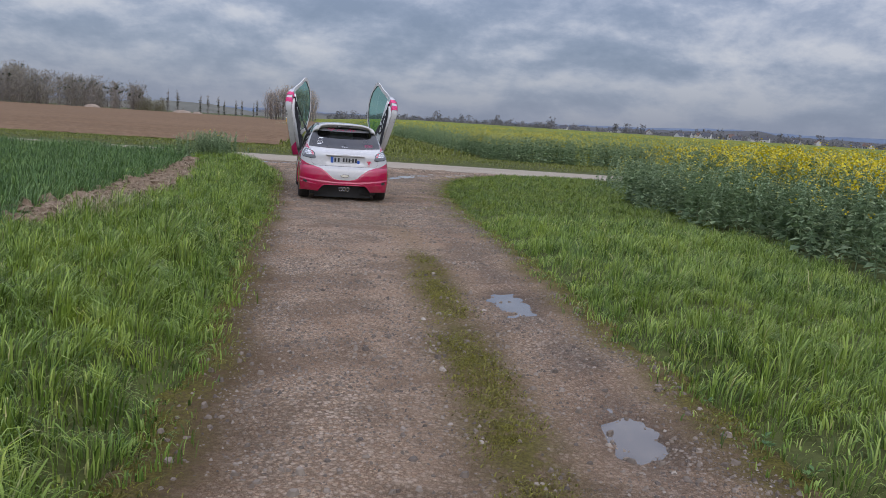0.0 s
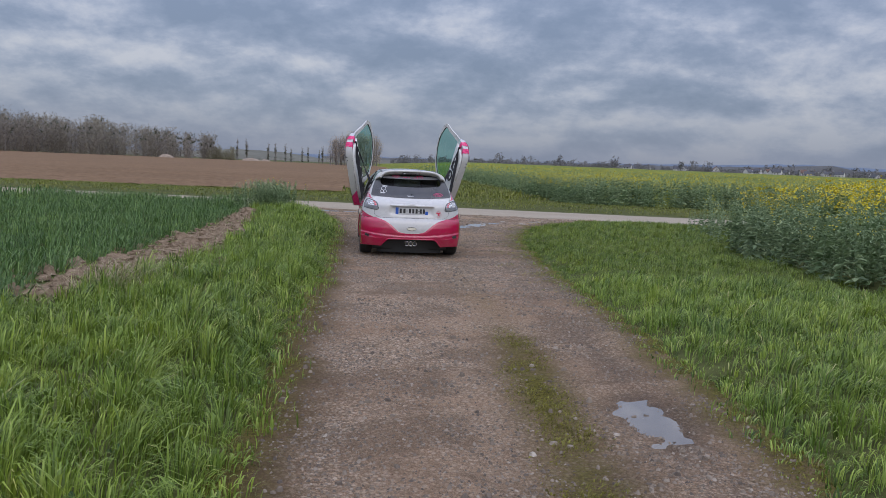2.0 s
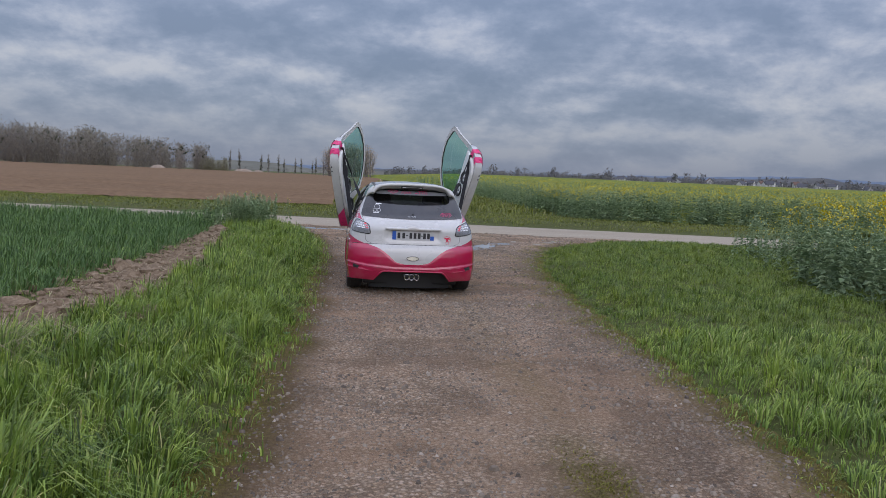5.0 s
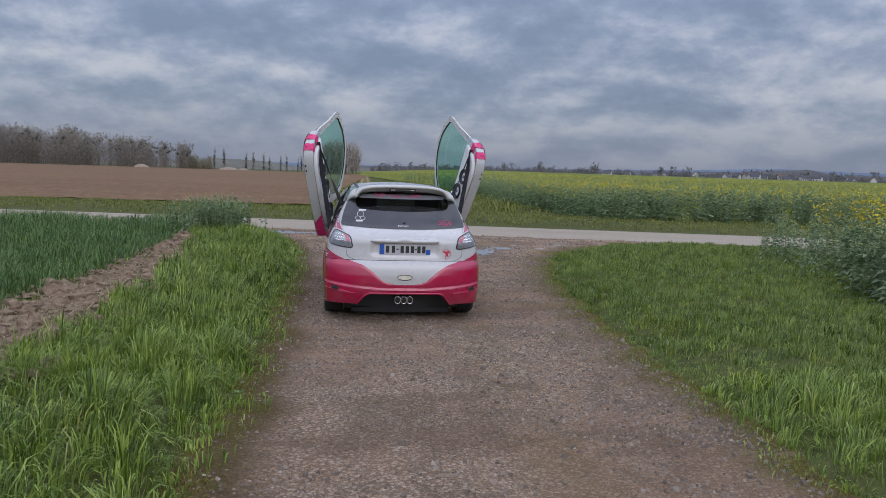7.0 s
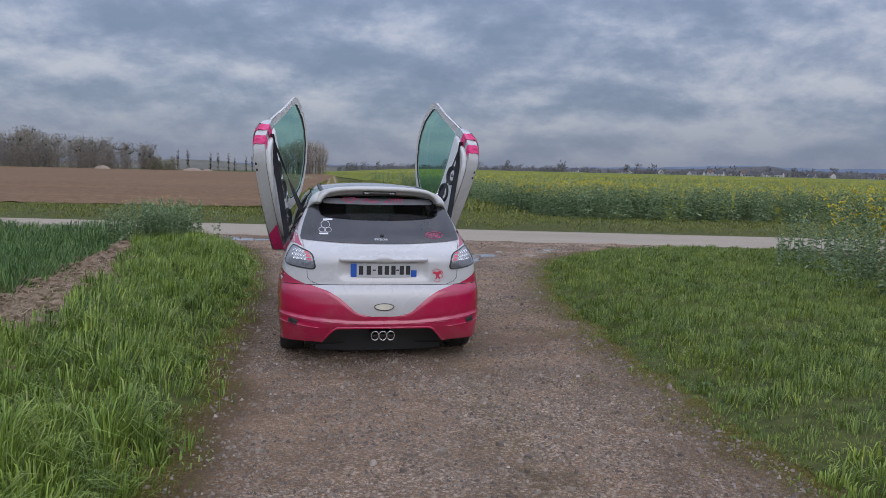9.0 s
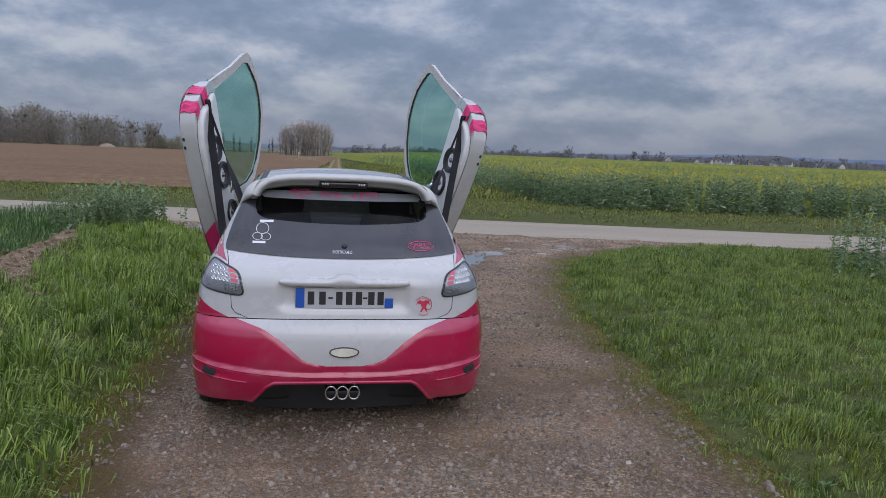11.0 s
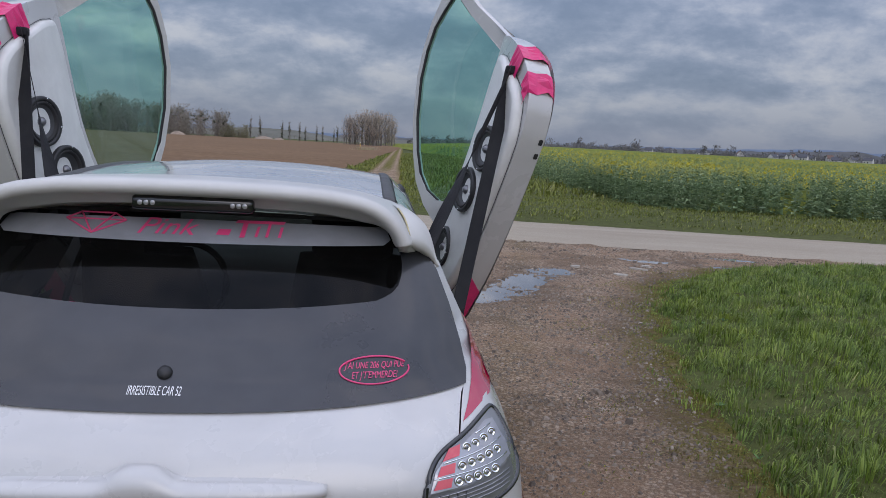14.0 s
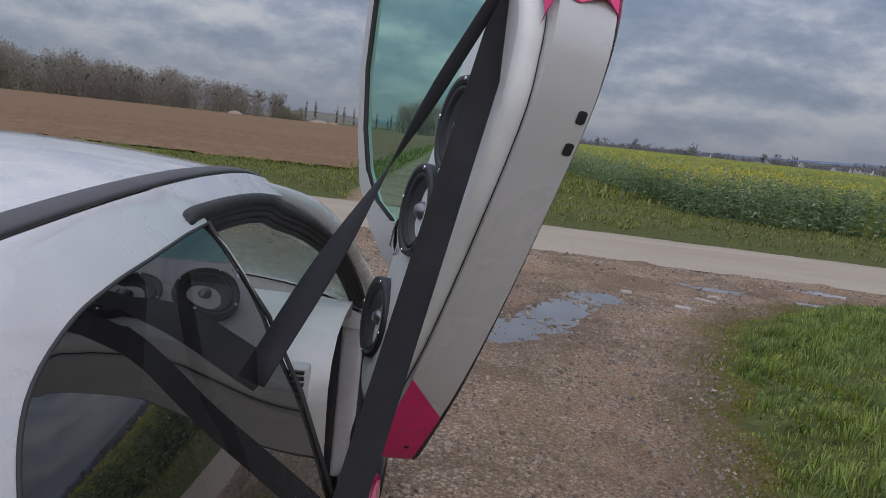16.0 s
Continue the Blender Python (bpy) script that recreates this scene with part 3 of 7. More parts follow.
tagged(new("far_track", me), "stony farm track with grassy middle going on past the lane", "track", kind="structure")

# ploughed field beyond the lane
def plough_edge(y):
    return -7.9 - 0.15 * (y - 35) + 0.3 * wobble(y * 0, y, 3.0)


xs = -np.concatenate([np.arange(0, 40, 0.4), np.geomspace(40, 520, 60)])
ys = np.concatenate([np.arange(37.4, 70, 0.4), np.geomspace(70, 478, 70)])
V, F = grid_mesh(xs, ys, lambda x, y: x * 0)
V[:, 0] += plough_edge(V[:, 1])
front = np.interp(V[:, 0], (-60, -20, -8), (35.0, 36.0, 38.0)) + 0.3 * wobble(V[:, 0], V[:, 0] * 0, 1.6)
V[:, 1] = np.maximum(V[:, 1] - 37.4 + front, front)
V[:, 2] = land(V[:, 0], V[:, 1]) + 0.03 + 0.05 * wobble(V[:, 0], V[:, 1], 0.5) * (V[:, 1] < 120)
ploughed = new("ploughed_field", mesh_from("ploughed_field", V, [F[:, ::-1]], [M["plough"]], True))
tagged(ploughed, "bare brown harrowed field beyond the lane", "field", kind="structure")

# pale heaps at the far edge of the ploughed field
def soil_heap(az, dist, w, h, seed):
    a = radians(az)
    V, F = grid_mesh(np.linspace(-1, 1, 15), np.linspace(-1, 1, 9), lambda x, y: np.maximum(0, 1 - x * x - y * y) ** 0.7 * (1 + 0.25 * wobble(x, y, 0.25, seed)))
    V = V * np.array([w, w * 0.5, h])
    ob = new("soil_heap", mesh_from("soil_heap", V, [F], [M["heap"]], True))
    ob.matrix_world = pose(dist * math.sin(a), dist * math.cos(a), float(land(dist * math.sin(a), dist * math.cos(a))), 0, 0, -az)
    tagged(ob, "low pale heap of soil at the far field edge", "heap", "heaps at the field edge")


M["heap"] = soil_material("heap_soil", ((0.25, (0.20, 0.15, 0.11)), (0.5, (0.30, 0.235, 0.18)), (0.75, (0.38, 0.31, 0.25))), 0.6, 0.6, 0.1)
for k, row in enumerate(((-24.7, 470, 4.2, 1.7), (-19.0, 470, 5.5, 1.5), (-18.0, 474, 3.2, 1.1))):
    soil_heap(*row, k)

# bare strip between the wheat and the verge
def clod_mid(y):
    return np.interp(y, (0, 6, 8.6, 11, 14.2, 17.4, 20, 23), (-3.4, -4.15, -4.55, -4.85, -5.35, -6.0, -6.7, -7.7))


def clod_half(y):
    return np.interp(y, (5, 7.9, 8.8, 9.6, 14, 18, 22), (0.0, 0.02, 0.40, 0.72, 0.72, 0.44, 0.14))


V, F = grid_mesh(np.linspace(-1, 1, 26), np.arange(6, 22.5, 0.06), lambda x, y: x * 0)
u = np.tile(np.linspace(-1, 1, 26), len(V) // 26)
half = clod_half(V[:, 1]) * (1 + 0.15 * wobble(u * 0, V[:, 1], 0.7))
V[:, 0] = clod_mid(V[:, 1]) + u * half
lump = 0.6 * wobble(V[:, 0], V[:, 1], 0.13, 3) + 0.8 * wobble(V[:, 0], V[:, 1], 0.055, 8)
V[:, 2] = land(V[:, 0], V[:, 1]) + 0.015 - 0.05 * np.abs(u) ** 4 + 0.042 * lump
tagged(new("soil_strip", mesh_from("soil_strip", V, [F], [M["clod"]], True)), "strip of bare cloddy brown soil beside the wheat", "soil", kind="structure")


# ---- grass, wheat and rape ----
rng = np.random.default_rng(7)


def blades(name, pos, height, width, mat, lean=0.45, wind=(0.45, 0.12), plain_blade=False, aim=None):
    """Many bent blades in one mesh: two segments each, the tip pointed."""
    n = len(pos)
    a = rng.uniform(0, 2 * math.pi, n)
    side = np.stack([np.cos(a), np.sin(a), np.zeros(n)], -1)
    b = 9.0 * wobble(pos[:, 0], pos[:, 1], 0.38, 11) + rng.normal(0, 1.25, n)
    out = np.stack([np.cos(b) + wind[0], np.sin(b) + wind[1], np.zeros(n)], -1) * (rng.uniform(0.1, 1.0, n) * lean * height)[:, None]
    upv = np.array([0, 0, 1.0])
    h, w = height[:, None], width[:, None] / 2
    droop = np.linalg.norm(out, axis=1)[:, None]
    base, mid, bend = pos, pos + out * 0.22 + upv * h * 0.52, pos + out * 0.62 + upv * h * 0.86
    tip = pos + out * 1.12 + upv * np.maximum(h * 0.3, h * 0.97 - droop * 0.45)
    if aim is not None:
        size = np.hypot(aim[:, 0], aim[:, 1]) + 1e-6
        k = np.clip(size * lean * rng.uniform(0.35, 1.0, n), 0.05, 1.3)[:, None]
        d = np.stack([aim[:, 0] / size, aim[:, 1] / size, np.zeros(n)], -1)
        side = side * 0.35 + np.stack([-d[:, 1], d[:, 0], np.zeros(n)], -1) * 0.75
        mid = pos + d * h * 0.14 * k + upv * h * (0.50 - 0.04 * k)
        bend = pos + d * h * 0.45 * k + upv * h * (0.82 - 0.16 * k)
        tip = pos + d * h * 0.88 * k + upv * h * (1.0 - 0.50 * k)
    if plain_blade:
        Vv = np.stack([base - side * w, base + side * w, bend + side * w * 0.8, bend - side * w * 0.8, tip], 1).reshape(-1, 3)
        i = np.arange(n) * 5
        return mesh_from(name, Vv, [np.stack([i, i + 1, i + 2, i + 3], -1), np.stack([i + 3, i + 2, i + 4], -1)], [mat], True)
    Vv = np.stack([base - side * w, base + side * w, mid + side * w * 0.95, mid - side * w * 0.95, bend + side * w * 0.7, bend - side * w * 0.7, tip], 1).reshape(-1, 3)
    i = np.arange(n) * 7
    return mesh_from(name, Vv, [np.concatenate([np.stack([i, i + 1, i + 2, i + 3], -1), np.stack([i + 3, i + 2, i + 4, i + 5], -1)]), np.stack([i + 5, i + 4, i + 6], -1)], [mat], True)


def scatter(x0, x1, y0, y1, per_m2, keep):
    n = int((x1 - x0) * (y1 - y0) * per_m2)
    x, y = rng.uniform(x0, x1, n), rng.uniform(y0, y1, n)
    k = keep(x, y)
    return x[k], y[k]


def tufted(x, y, size=0.22):
    """Grass grows in tufts: some places full and high, some thin."""
    return 0.50 + 0.40 * wobble(x, y, size) + 0.30 * wobble(x, y, size * 4, 9) + 0.2 * wobble(x, y, size * 0.4, 5)


def tuft_of(x, y, g):
    """The tuft that each blade belongs to: its middle, and a chance value between 0 and 1."""
    i, j = np.floor(x / g + 0.35 * np.sin(y / g * 1.3)), np.floor(y / g)
    q = [np.modf(np.abs(np.sin(i * a + j * b) * 43758.5453))[0] for a, b in ((127.1, 311.7), (269.5, 183.3), (113.5, 271.9))]
    cx, cy = (i + 0.25 + 0.5 * q[0] - 0.35 * np.sin(y / g * 1.3)) * g, (j + 0.25 + 0.5 * q[1]) * g
    return cx, cy, q[2]


def grass_patch(name, label, x, y, hmax, wide, ragged=0.0, mat="grass", lean=0.95, plain_blade=False, tuft=0.0):
    t = tufted(x, y)
    k = rng.uniform(0, 1, len(x)) < 0.42 + 0.75 * t
    x, y, t = x[k], y[k], t[k]
    h = hmax * (0.22 + 0.95 * np.clip(t, 0, 1.2)) * rng.uniform(0.55, 1.15, len(x))
    if ragged:
        d = np.maximum(left_edge(y) - x, x - right_edge(y))
        h = h * (0.40 + 0.60 * step(d, -0.05, 0.30))
    aim = None
    if tuft:
        cx, cy, q = tuft_of(x, y, tuft)
        dx, dy = x - cx, y - cy
        away = np.hypot(dx, dy) / tuft
        aim = np.stack([1.5 * dx / tuft + 0.34 + 0.5 * (q - 0.5), 1.5 * dy / tuft + 0.10 + 0.4 * np.cos(q * 40)], -1) + rng.normal(0, 0.30, (len(x), 2))
        h = h * (0.72 + 0.55 * q) * (1.10 - 0.35 * np.clip(away, 0, 1))
        x, y = cx + dx * 0.86, cy + dy * 0.86
    pos = np.stack([x, y, land(x, y) - 0.015], -1)
    ob = new(name, blades(name, pos, h, np.full(len(x), wide) * rng.uniform(0.6, 1.3, len(x)), M[mat], lean, plain_blade=plain_blade, aim=aim))
    tagged(ob, label, "grass", kind="stuff")


def on_left(x, y):
    d = left_edge(y) - x
    c = x - clod_mid(y)
    return (d > -0.02 - 0.25 * rng.uniform(0, 1, len(x)) ** 3) & (c > clod_half(y) * 0.75 - 0.3 * (y < 8.4) + 0.18 * wobble(x, y, 0.3)) & (y < 24.6)


def on_right(x, y):
    d = x - right_edge(y)
    return (d > -0.02 - 0.28 * rng.uniform(0, 1, len(x)) ** 3) & (x < 4.5 + 1.2 * step(y, 17, 22) + 0.2 * wobble(x, y, 0.5)) & (y < 24.7)


x, y = scatter(-8, 0.2, 0.5, 12.0, 2500, on_left)
x2, y2 = scatter(-8, 1.0, -6.0, 0.5, 400, on_left)
x3, y3 = scatter(0.2, 7.0, -6.0, 0.5, 500, on_right)
x, y = np.concatenate([x, x2, x3]), np.concatenate([y, y2, y3])
grass_patch("verge_grass", "lush long green grass on the verge of the track", x, y, 0.31, 0.0090, 1, lean=1.1, tuft=0.24)
x, y = scatter(-9.5, -2, 12.0, 24.6, 2200, on_left)
grass_patch("verge_grass", "lush long green grass on the verge of the track", x, y, 0.27, 0.0095, 1, lean=1.1, plain_blade=True, tuft=0.25)
x, y = scatter(-0.4, 5.8, 0.5, 12.0, 2100, on_right)
grass_patch("verge_grass", "lush green grass between track and rape field", x, y, 0.23, 0.0083, 1, lean=1.2, tuft=0.20)
x, y = scatter(-0.6, 7.5, 12.0, 24.7, 3000, on_right)
grass_patch("verge_grass", "lush green grass between track and rape field", x, y, 0.145, 0.0072, 1, lean=1.15, mat="turf", plain_blade=True, tuft=0.17)
# low creeping growth on the soil strip and along the rims
x, y = scatter(-8, -2, 2, 22, 330, lambda x, y: np.abs(x - clod_mid(y)) < clod_half(y) + 0.1)
grass_patch("soil_weeds", "thin weeds on bare soil", x, y, 0.09, 0.010, 0)
# low moss on the middle strip and creeping along the rims
x, y = scatter(-1.2, 1.4, -0.5, 11.5, 6500, lambda x, y: (np.exp(-((x - moss_axis(y)) / 0.17) ** 2) * (1 - step(y, 7.4, 9.0)) * (0.70 + 0.9 * wobble(x, y, 0.30, 3) + 0.7 * wobble(x, y, 0.9, 8)) > rng.uniform(0.05, 0.9, len(x))))
pos = np.stack([x, y, track_land(x, y) - 0.010], -1)
tagged(new("moss", blades("moss", pos, rng.uniform(0.007, 0.024, len(x)), rng.uniform(0.004, 0.010, len(x)), M["moss"], 1.5)), "yellow-green moss on the middle of the track", "moss", kind="stuff")
x, y = scatter(-4, 5, -0.5, 24.0, 2600, lambda x, y: in_track(x, y, -0.05) & (np.maximum(np.exp(-((x - left_edge(y)) / 0.22) ** 2), np.exp(-((right_edge(y) - x) / (0.22 + 0.45 * step(y, 10, 13))) ** 2)) * (0.25 + 0.9 * wobble(x, y, 0.35, 6)) > rng.uniform(0.05, 0.8, len(x))))
pos = np.stack([x, y, track_land(x, y) - 0.010], -1)
tagged(new("edge_growth", blades("edge_growth", pos, rng.uniform(0.006, 0.026, len(x)), rng.uniform(0.003, 0.008, len(x)), M["moss"], 1.6)), "low creeping growth at the edge of the track", "weeds", kind="stuff")
# a tuft of dry straw by the soil strip
n = 420
x, y = rng.normal(-4.05, 0.16, n), rng.normal(8.8, 0.30, n)
tagged(new("straw_tuft", blades("straw_tuft", np.stack([x, y, land(x, y)], -1), rng.uniform(0.10, 0.34, n), rng.uniform(0.003, 0.006, n), M["straw"], 1.6)), "tuft of dry pale straw on the verge", "straw", kind="stuff")
n = 2600
y = rng.uniform(8.6, 20, n)
x = clod_mid(y) + clod_half(y) * rng.normal(0.15, 0.5, n)
tagged(new("straw_litter", blades("straw_litter", np.stack([x, y, land(x, y) + 0.02], -1), rng.uniform(0.02, 0.07, n), rng.uniform(0.004, 0.009, n), M["straw"], 3.0, plain_blade=True)), "dry straw litter on the bare soil strip", "straw", kind="stuff")
# verge beyond the lane
def far_verge(x, y):
    t = np.abs(x - (-4.6 - 0.166 * (y - 28.2)))
    left = (y < np.interp(x, (-60, -20, -8), (35.6, 36.6, 38.4))) | (x > plough_edge(y))
    return (t > 0.85 + 0.2 * wobble(x, y, 0.6)) & left & (y > 29.05 + 0.3 * wobble(x, y * 0, 0.7))


x, y = scatter(-34, 30, 28.7, 38.5, 140, lambda x, y: far_verge(x, y) & (y < 35 + 4 * (x < 2)))
grass_patch("far_verge_grass", "rough grass bank beyond the lane", x, y, 0.105, 0.023, mat="rough_grass", plain_blade=True)
x, y = scatter(-24, 6, 38, 110, 45, lambda x, y: far_verge(x, y) & (x < 2.4 - 0.2 * (y - 34)) & (x > plough_edge(y)))
grass_patch("far_verge_grass", "grass along the farm track beyond the lane", x, y, 0.28, 0.05, mat="rough_grass", plain_blade=True)

# young wheat in drilled rows
def wheat_field():
    rows_y = []
    x, y = scatter(-14, -2.0, 3.0, 24.2, 340, lambda x, y: (x < clod_mid(y) - clod_half(y) * 1.0 + 0.12 * wobble(x, y, 0.4)))
    x2, y2 = scatter(-40, -14, -6, 24.2, 52, lambda x, y: x < -14)
    for k, (a, b, hh, ww) in enumerate(((x, y, 0.36, 0.0120), (x2, y2, 0.38, 0.040))):
        s = a * math.cos(0.19) + b * math.sin(0.19)
        a = a + (np.round(s / 0.14) * 0.14 - s) * 0.6
        t = 0.7 + 0.25 * wobble(a, b, 0.9, 6)
        rows_y.append((a, b, hh * (1 + 0.3 * step(b, 20, 23.5)) * t * rng.uniform(0.6, 1.1, len(a)), np.full(len(a), ww) * rng.uniform(0.6, 1.2, len(a))))
    a, b, h, w = (np.concatenate(v) for v in zip(*rows_y))
    me = blades("wheat", np.stack([a, b, land(a, b) - 0.02], -1), h, w, M["wheat"], 0.85, plain_blade=True)
    tagged(new("wheat_crop", me), "dense young blue-green wheat crop", "wheat", kind="stuff")


wheat_field()


def rape_plant(height, leaves, flowers, seed, width=0.30, lean=0.0, fsize=0.020, leaf=1.0):
    """Stem, side shoots, hanging leaves and a flower head, as triangles: leaf, stem, flower."""
    r = np.random.default_rng(seed)
    Vp, T, I = [], [], []

    def tri(a, b, c, m):
        k = len(Vp)
        Vp.extend((a, b, c))
        T.append((k, k + 1, k + 2))
        I.append(m)

    def quad(a, b, c, d, m):
        k = len(Vp)
        Vp.extend((a, b, c, d))
        T.append((k, k + 1, k + 2))
        T.append((k, k + 2, k + 3))
        I.extend((m, m))

    def shoot(a, b, w):
        a, b = np.array(a), np.array(b)
        for ang in (0, 1.57):
            s = np.array([math.cos(ang), math.sin(ang), 0]) * w
            quad(a - s, a + s, b + s * 0.6, b - s * 0.6, 1)

    tips = []
    top = np.array([r.normal(0, 0.05) + lean, r.normal(0, 0.05), height])
    shoot((0, 0, 0), top, 0.007)
    tips.append(top)
    for k in range(max(2, flowers // 5)):
        f = r.uniform(0.45, 0.85)
        a = r.uniform(0, 6.28)
        b0 = top * f
        b1 = b0 + np.array([math.cos(a) * width * 0.6, math.sin(a) * width * 0.6, height * r.uniform(0.16, 0.34)])
        shoot(b0, b1, 0.004)
        tips.append(b1)
    for k in range(leaves):
        f = r.uniform(0.05, 0.98) ** 0.8
        a = r.uniform(0, 6.28)
        c = top * f * 0.97
        size = leaf * r.uniform(0.6, 1.25) * (0.135 - 0.085 * f)
        d = np.array([math.cos(a), math.sin(a), 0])
        s = np.array([-math.sin(a), math.cos(a), r.uniform(-0.35, 0.35)])
        upk = r.uniform(0.1, 0.7) if f > 0.4 else r.uniform(-0.2, 0.5)
        p1 = c + d * size * 0.9 + np.array([0, 0, upk * size])
        p2 = c + d * size * 1.9 + np.array([0, 0, (upk - r.uniform(0.2, 0.9)) * size])
        w = size * r.uniform(0.38, 0.6)
        quad(c, p1 - s * w, p2, p1 + s * w, 0)
    for t in tips:
        for k in range(4):
            a = r.uniform(0, 6.28)
            o = t + np.array([r.normal(0, 0.02), r.normal(0, 0.02), -r.uniform(0, 0.16)])
            d = np.array([math.cos(a), math.sin(a), 0.7])
            e = o + d * 0.05
            s = np.array([-d[1], d[0], 0]) * 0.008
            tri(o - s, o + s, e, 1)
    for k in range(flowers):
        t = tips[k % len(tips)]
        o = t + np.array([r.normal(0, 0.03), r.normal(0, 0.03), r.normal(0.0, 0.035)])
        u = r.normal(0, 1, 3)
        u /= np.linalg.norm(u)
        v = np.cross(u, (0.3, 0.5, 0.8))
        v /= np.linalg.norm(v)
        quad(o - u * fsize, o - v * fsize, o + u * fsize, o + v * fsize, 2)
    return np.array(Vp), np.array(T), np.array(I)


def rape_crop(name, label, plants, x, y, scale=(0.85, 1.1), sink=0.02, kind="stuff"):
    Vs, Ts, Is, base = [], [], [], 0
    pick = rng.integers(0, len(plants), len(x))
    z = land(x, y) - sink
    for k in range(len(plants)):
        Vp, T, I = plants[k]
        sel = np.where(pick == k)[0]
        if not len(sel):
            continue
        a, s = rng.uniform(0, 6.28, len(sel)), rng.uniform(*scale, len(sel))
        c, d = np.cos(a)[:, None], np.sin(a)[:, None]
        P = np.stack([(c * Vp[None, :, 0] - d * Vp[None, :, 1]) * s[:, None] + x[sel, None],
                      (d * Vp[None, :, 0] + c * Vp[None, :, 1]) * s[:, None] + y[sel, None],
                      Vp[None, :, 2] * s[:, None] + z[sel, None]], -1)
        Ts.append((T[None] + base + (np.arange(len(sel)) * len(Vp))[:, None, None]).reshape(-1, 3))
        Vs.append(P.reshape(-1, 3))
        Is.append(np.tile(I, len(sel)))
        base += P.shape[0] * P.shape[1]
    me = mesh_from(name, np.concatenate(Vs), [np.concatenate(Ts)], [M["rape_leaf"], M["rape_stem"], M["rape_flower"]], False, [np.concatenate(Is)])
    return tagged(new(name, me), label, "rapeseed", kind=kind)


green = [rape_plant(1.12, 58, 0, k, leaf=0.8) for k in range(5)]
budding = [rape_plant(1.22, 52, 12, 20 + k, leaf=0.8) for k in range(4)]
bloom = [rape_plant(1.30, 40, 46, 40 + k, leaf=0.8, fsize=0.026) for k in range(4)]
far_green = [rape_plant(1.20, 34, 3, 60 + k, fsize=0.022, leaf=0.9) for k in range(4)]
sparse = [rape_plant(0.95, 34, 5, 160 + k, 0.40, fsize=0.014, leaf=0.55) for k in range(4)]
far_bloom = [rape_plant(1.28, 22, 27, 80 + k, fsize=0.022, leaf=0.62) for k in range(4)]


def field_edge(y):
    return np.interp(y, (0, 8, 13, 17, 21, 24), (5.2, 4.75, 4.2, 3.7, 4.0, 5.6))


x, y = scatter(3.8, 9.5, -4.0, 23.6, 14, lambda x, y: x > field_edge(y) + 0.2 * wobble(x, y, 0.5))
thin = (y > 18) & (x < 7.5)
keep = ~thin | (rng.uniform(0, 1, len(x)) < 0.6)
x, y = x[keep], y[keep]
thin = (y > 18) & (x < 7.5)
rape_crop("rape_crop", "sparse thin rapeseed stalks on bare soil at the field corner", sparse, x[thin], y[thin], (0.5, 1.0))
tall = thin & (x > 5.2) & (rng.uniform(0, 1, len(x)) < 0.14)
rape_crop("rape_bloom", "scattered flowering rapeseed at the field corner", bloom, x[tall], y[tall], (0.72, 0.92))
x, y = x[~thin], y[~thin]
k = (x > 5.75 + 0.5 * wobble(x, y, 1.2)) & (rng.uniform(0, 1, len(x)) < np.clip(0.50 + 0.3 * (y > 9) + 0.6 * wobble(x, y, 1.3, 2), 0.05, 1))
rape_crop("rape_crop", "edge of a tall leafy green rapeseed field", green + budding[:1], x[~k], y[~k], (0.62, 0.92))
rape_crop("rape_bloom", "rapeseed plants in yellow flower", bloom + bloom + budding, x[k], y[k], (0.80, 1.02))
x, y = scatter(9.5, 34, -4.0, 23.8, 2.6, lambda x, y: x > 9.5)
k = rng.uniform(0, 1, len(x)) < np.clip(0.20 + 0.5 * wobble(x, y, 2.2, 2), 0.02, 1)
rape_crop("rape_crop", "tall green rapeseed crop", far_green, x[~k], y[~k])
rape_crop("rape_bloom", "rapeseed plants in yellow flower", far_bloom, x[k], y[k])

# the great field beyond the lane
def far_left(y):
    return 2.4 - 0.21 * (y - 34)


def far_front(x):
    return 33.4 + 0.02 * np.maximum(x, 0) + 0.25 * wobble(x, x * 0, 1.5)


x, y = scatter(-8, 62, 33.0, 44, 11, lambda x, y: (x > far_left(y)) & (y > far_front(x)) & (y < 38 + 6 * (x < 6)))
k = (y - far_front(x) > 1.6) & (rng.uniform(0, 1, len(x)) < 0.44)
rape_crop("rape_crop", "front of a wide green rapeseed field beyond the lane", far_green, x[~k], y[~k], (0.8, 1.05))
rape_crop("rape_bloom", "yellow flowering rapeseed beyond the lane", far_bloom, x[k], y[k], (0.8, 1.0))
x, y = scatter(-26, 70, 38, 120, 0.42, lambda x, y: (x > far_left(y)) & (x < 8 + 0.75 * y))
k = rng.uniform(0, 1, len(x)) < np.clip(0.50 + 0.5 * wobble(x, y, 6, 2), 0.08, 1)
rape_crop("rape_crop", "wide green rapeseed field", far_green, x[~k], y[~k], (0.9, 1.08))
rape_crop("rape_bloom", "flowering rapeseed in the wide field", far_bloom, x[k], y[k], (0.9, 1.05))
x, y = scatter(-14, 4, 40, 78, 4.5, lambda x, y: (x > far_left(y)) & (x < far_left(y) + 4.5))
rape_crop("rape_crop", "edge of the green rapeseed field along the far track", far_green, x, y, (0.6, 1.0))
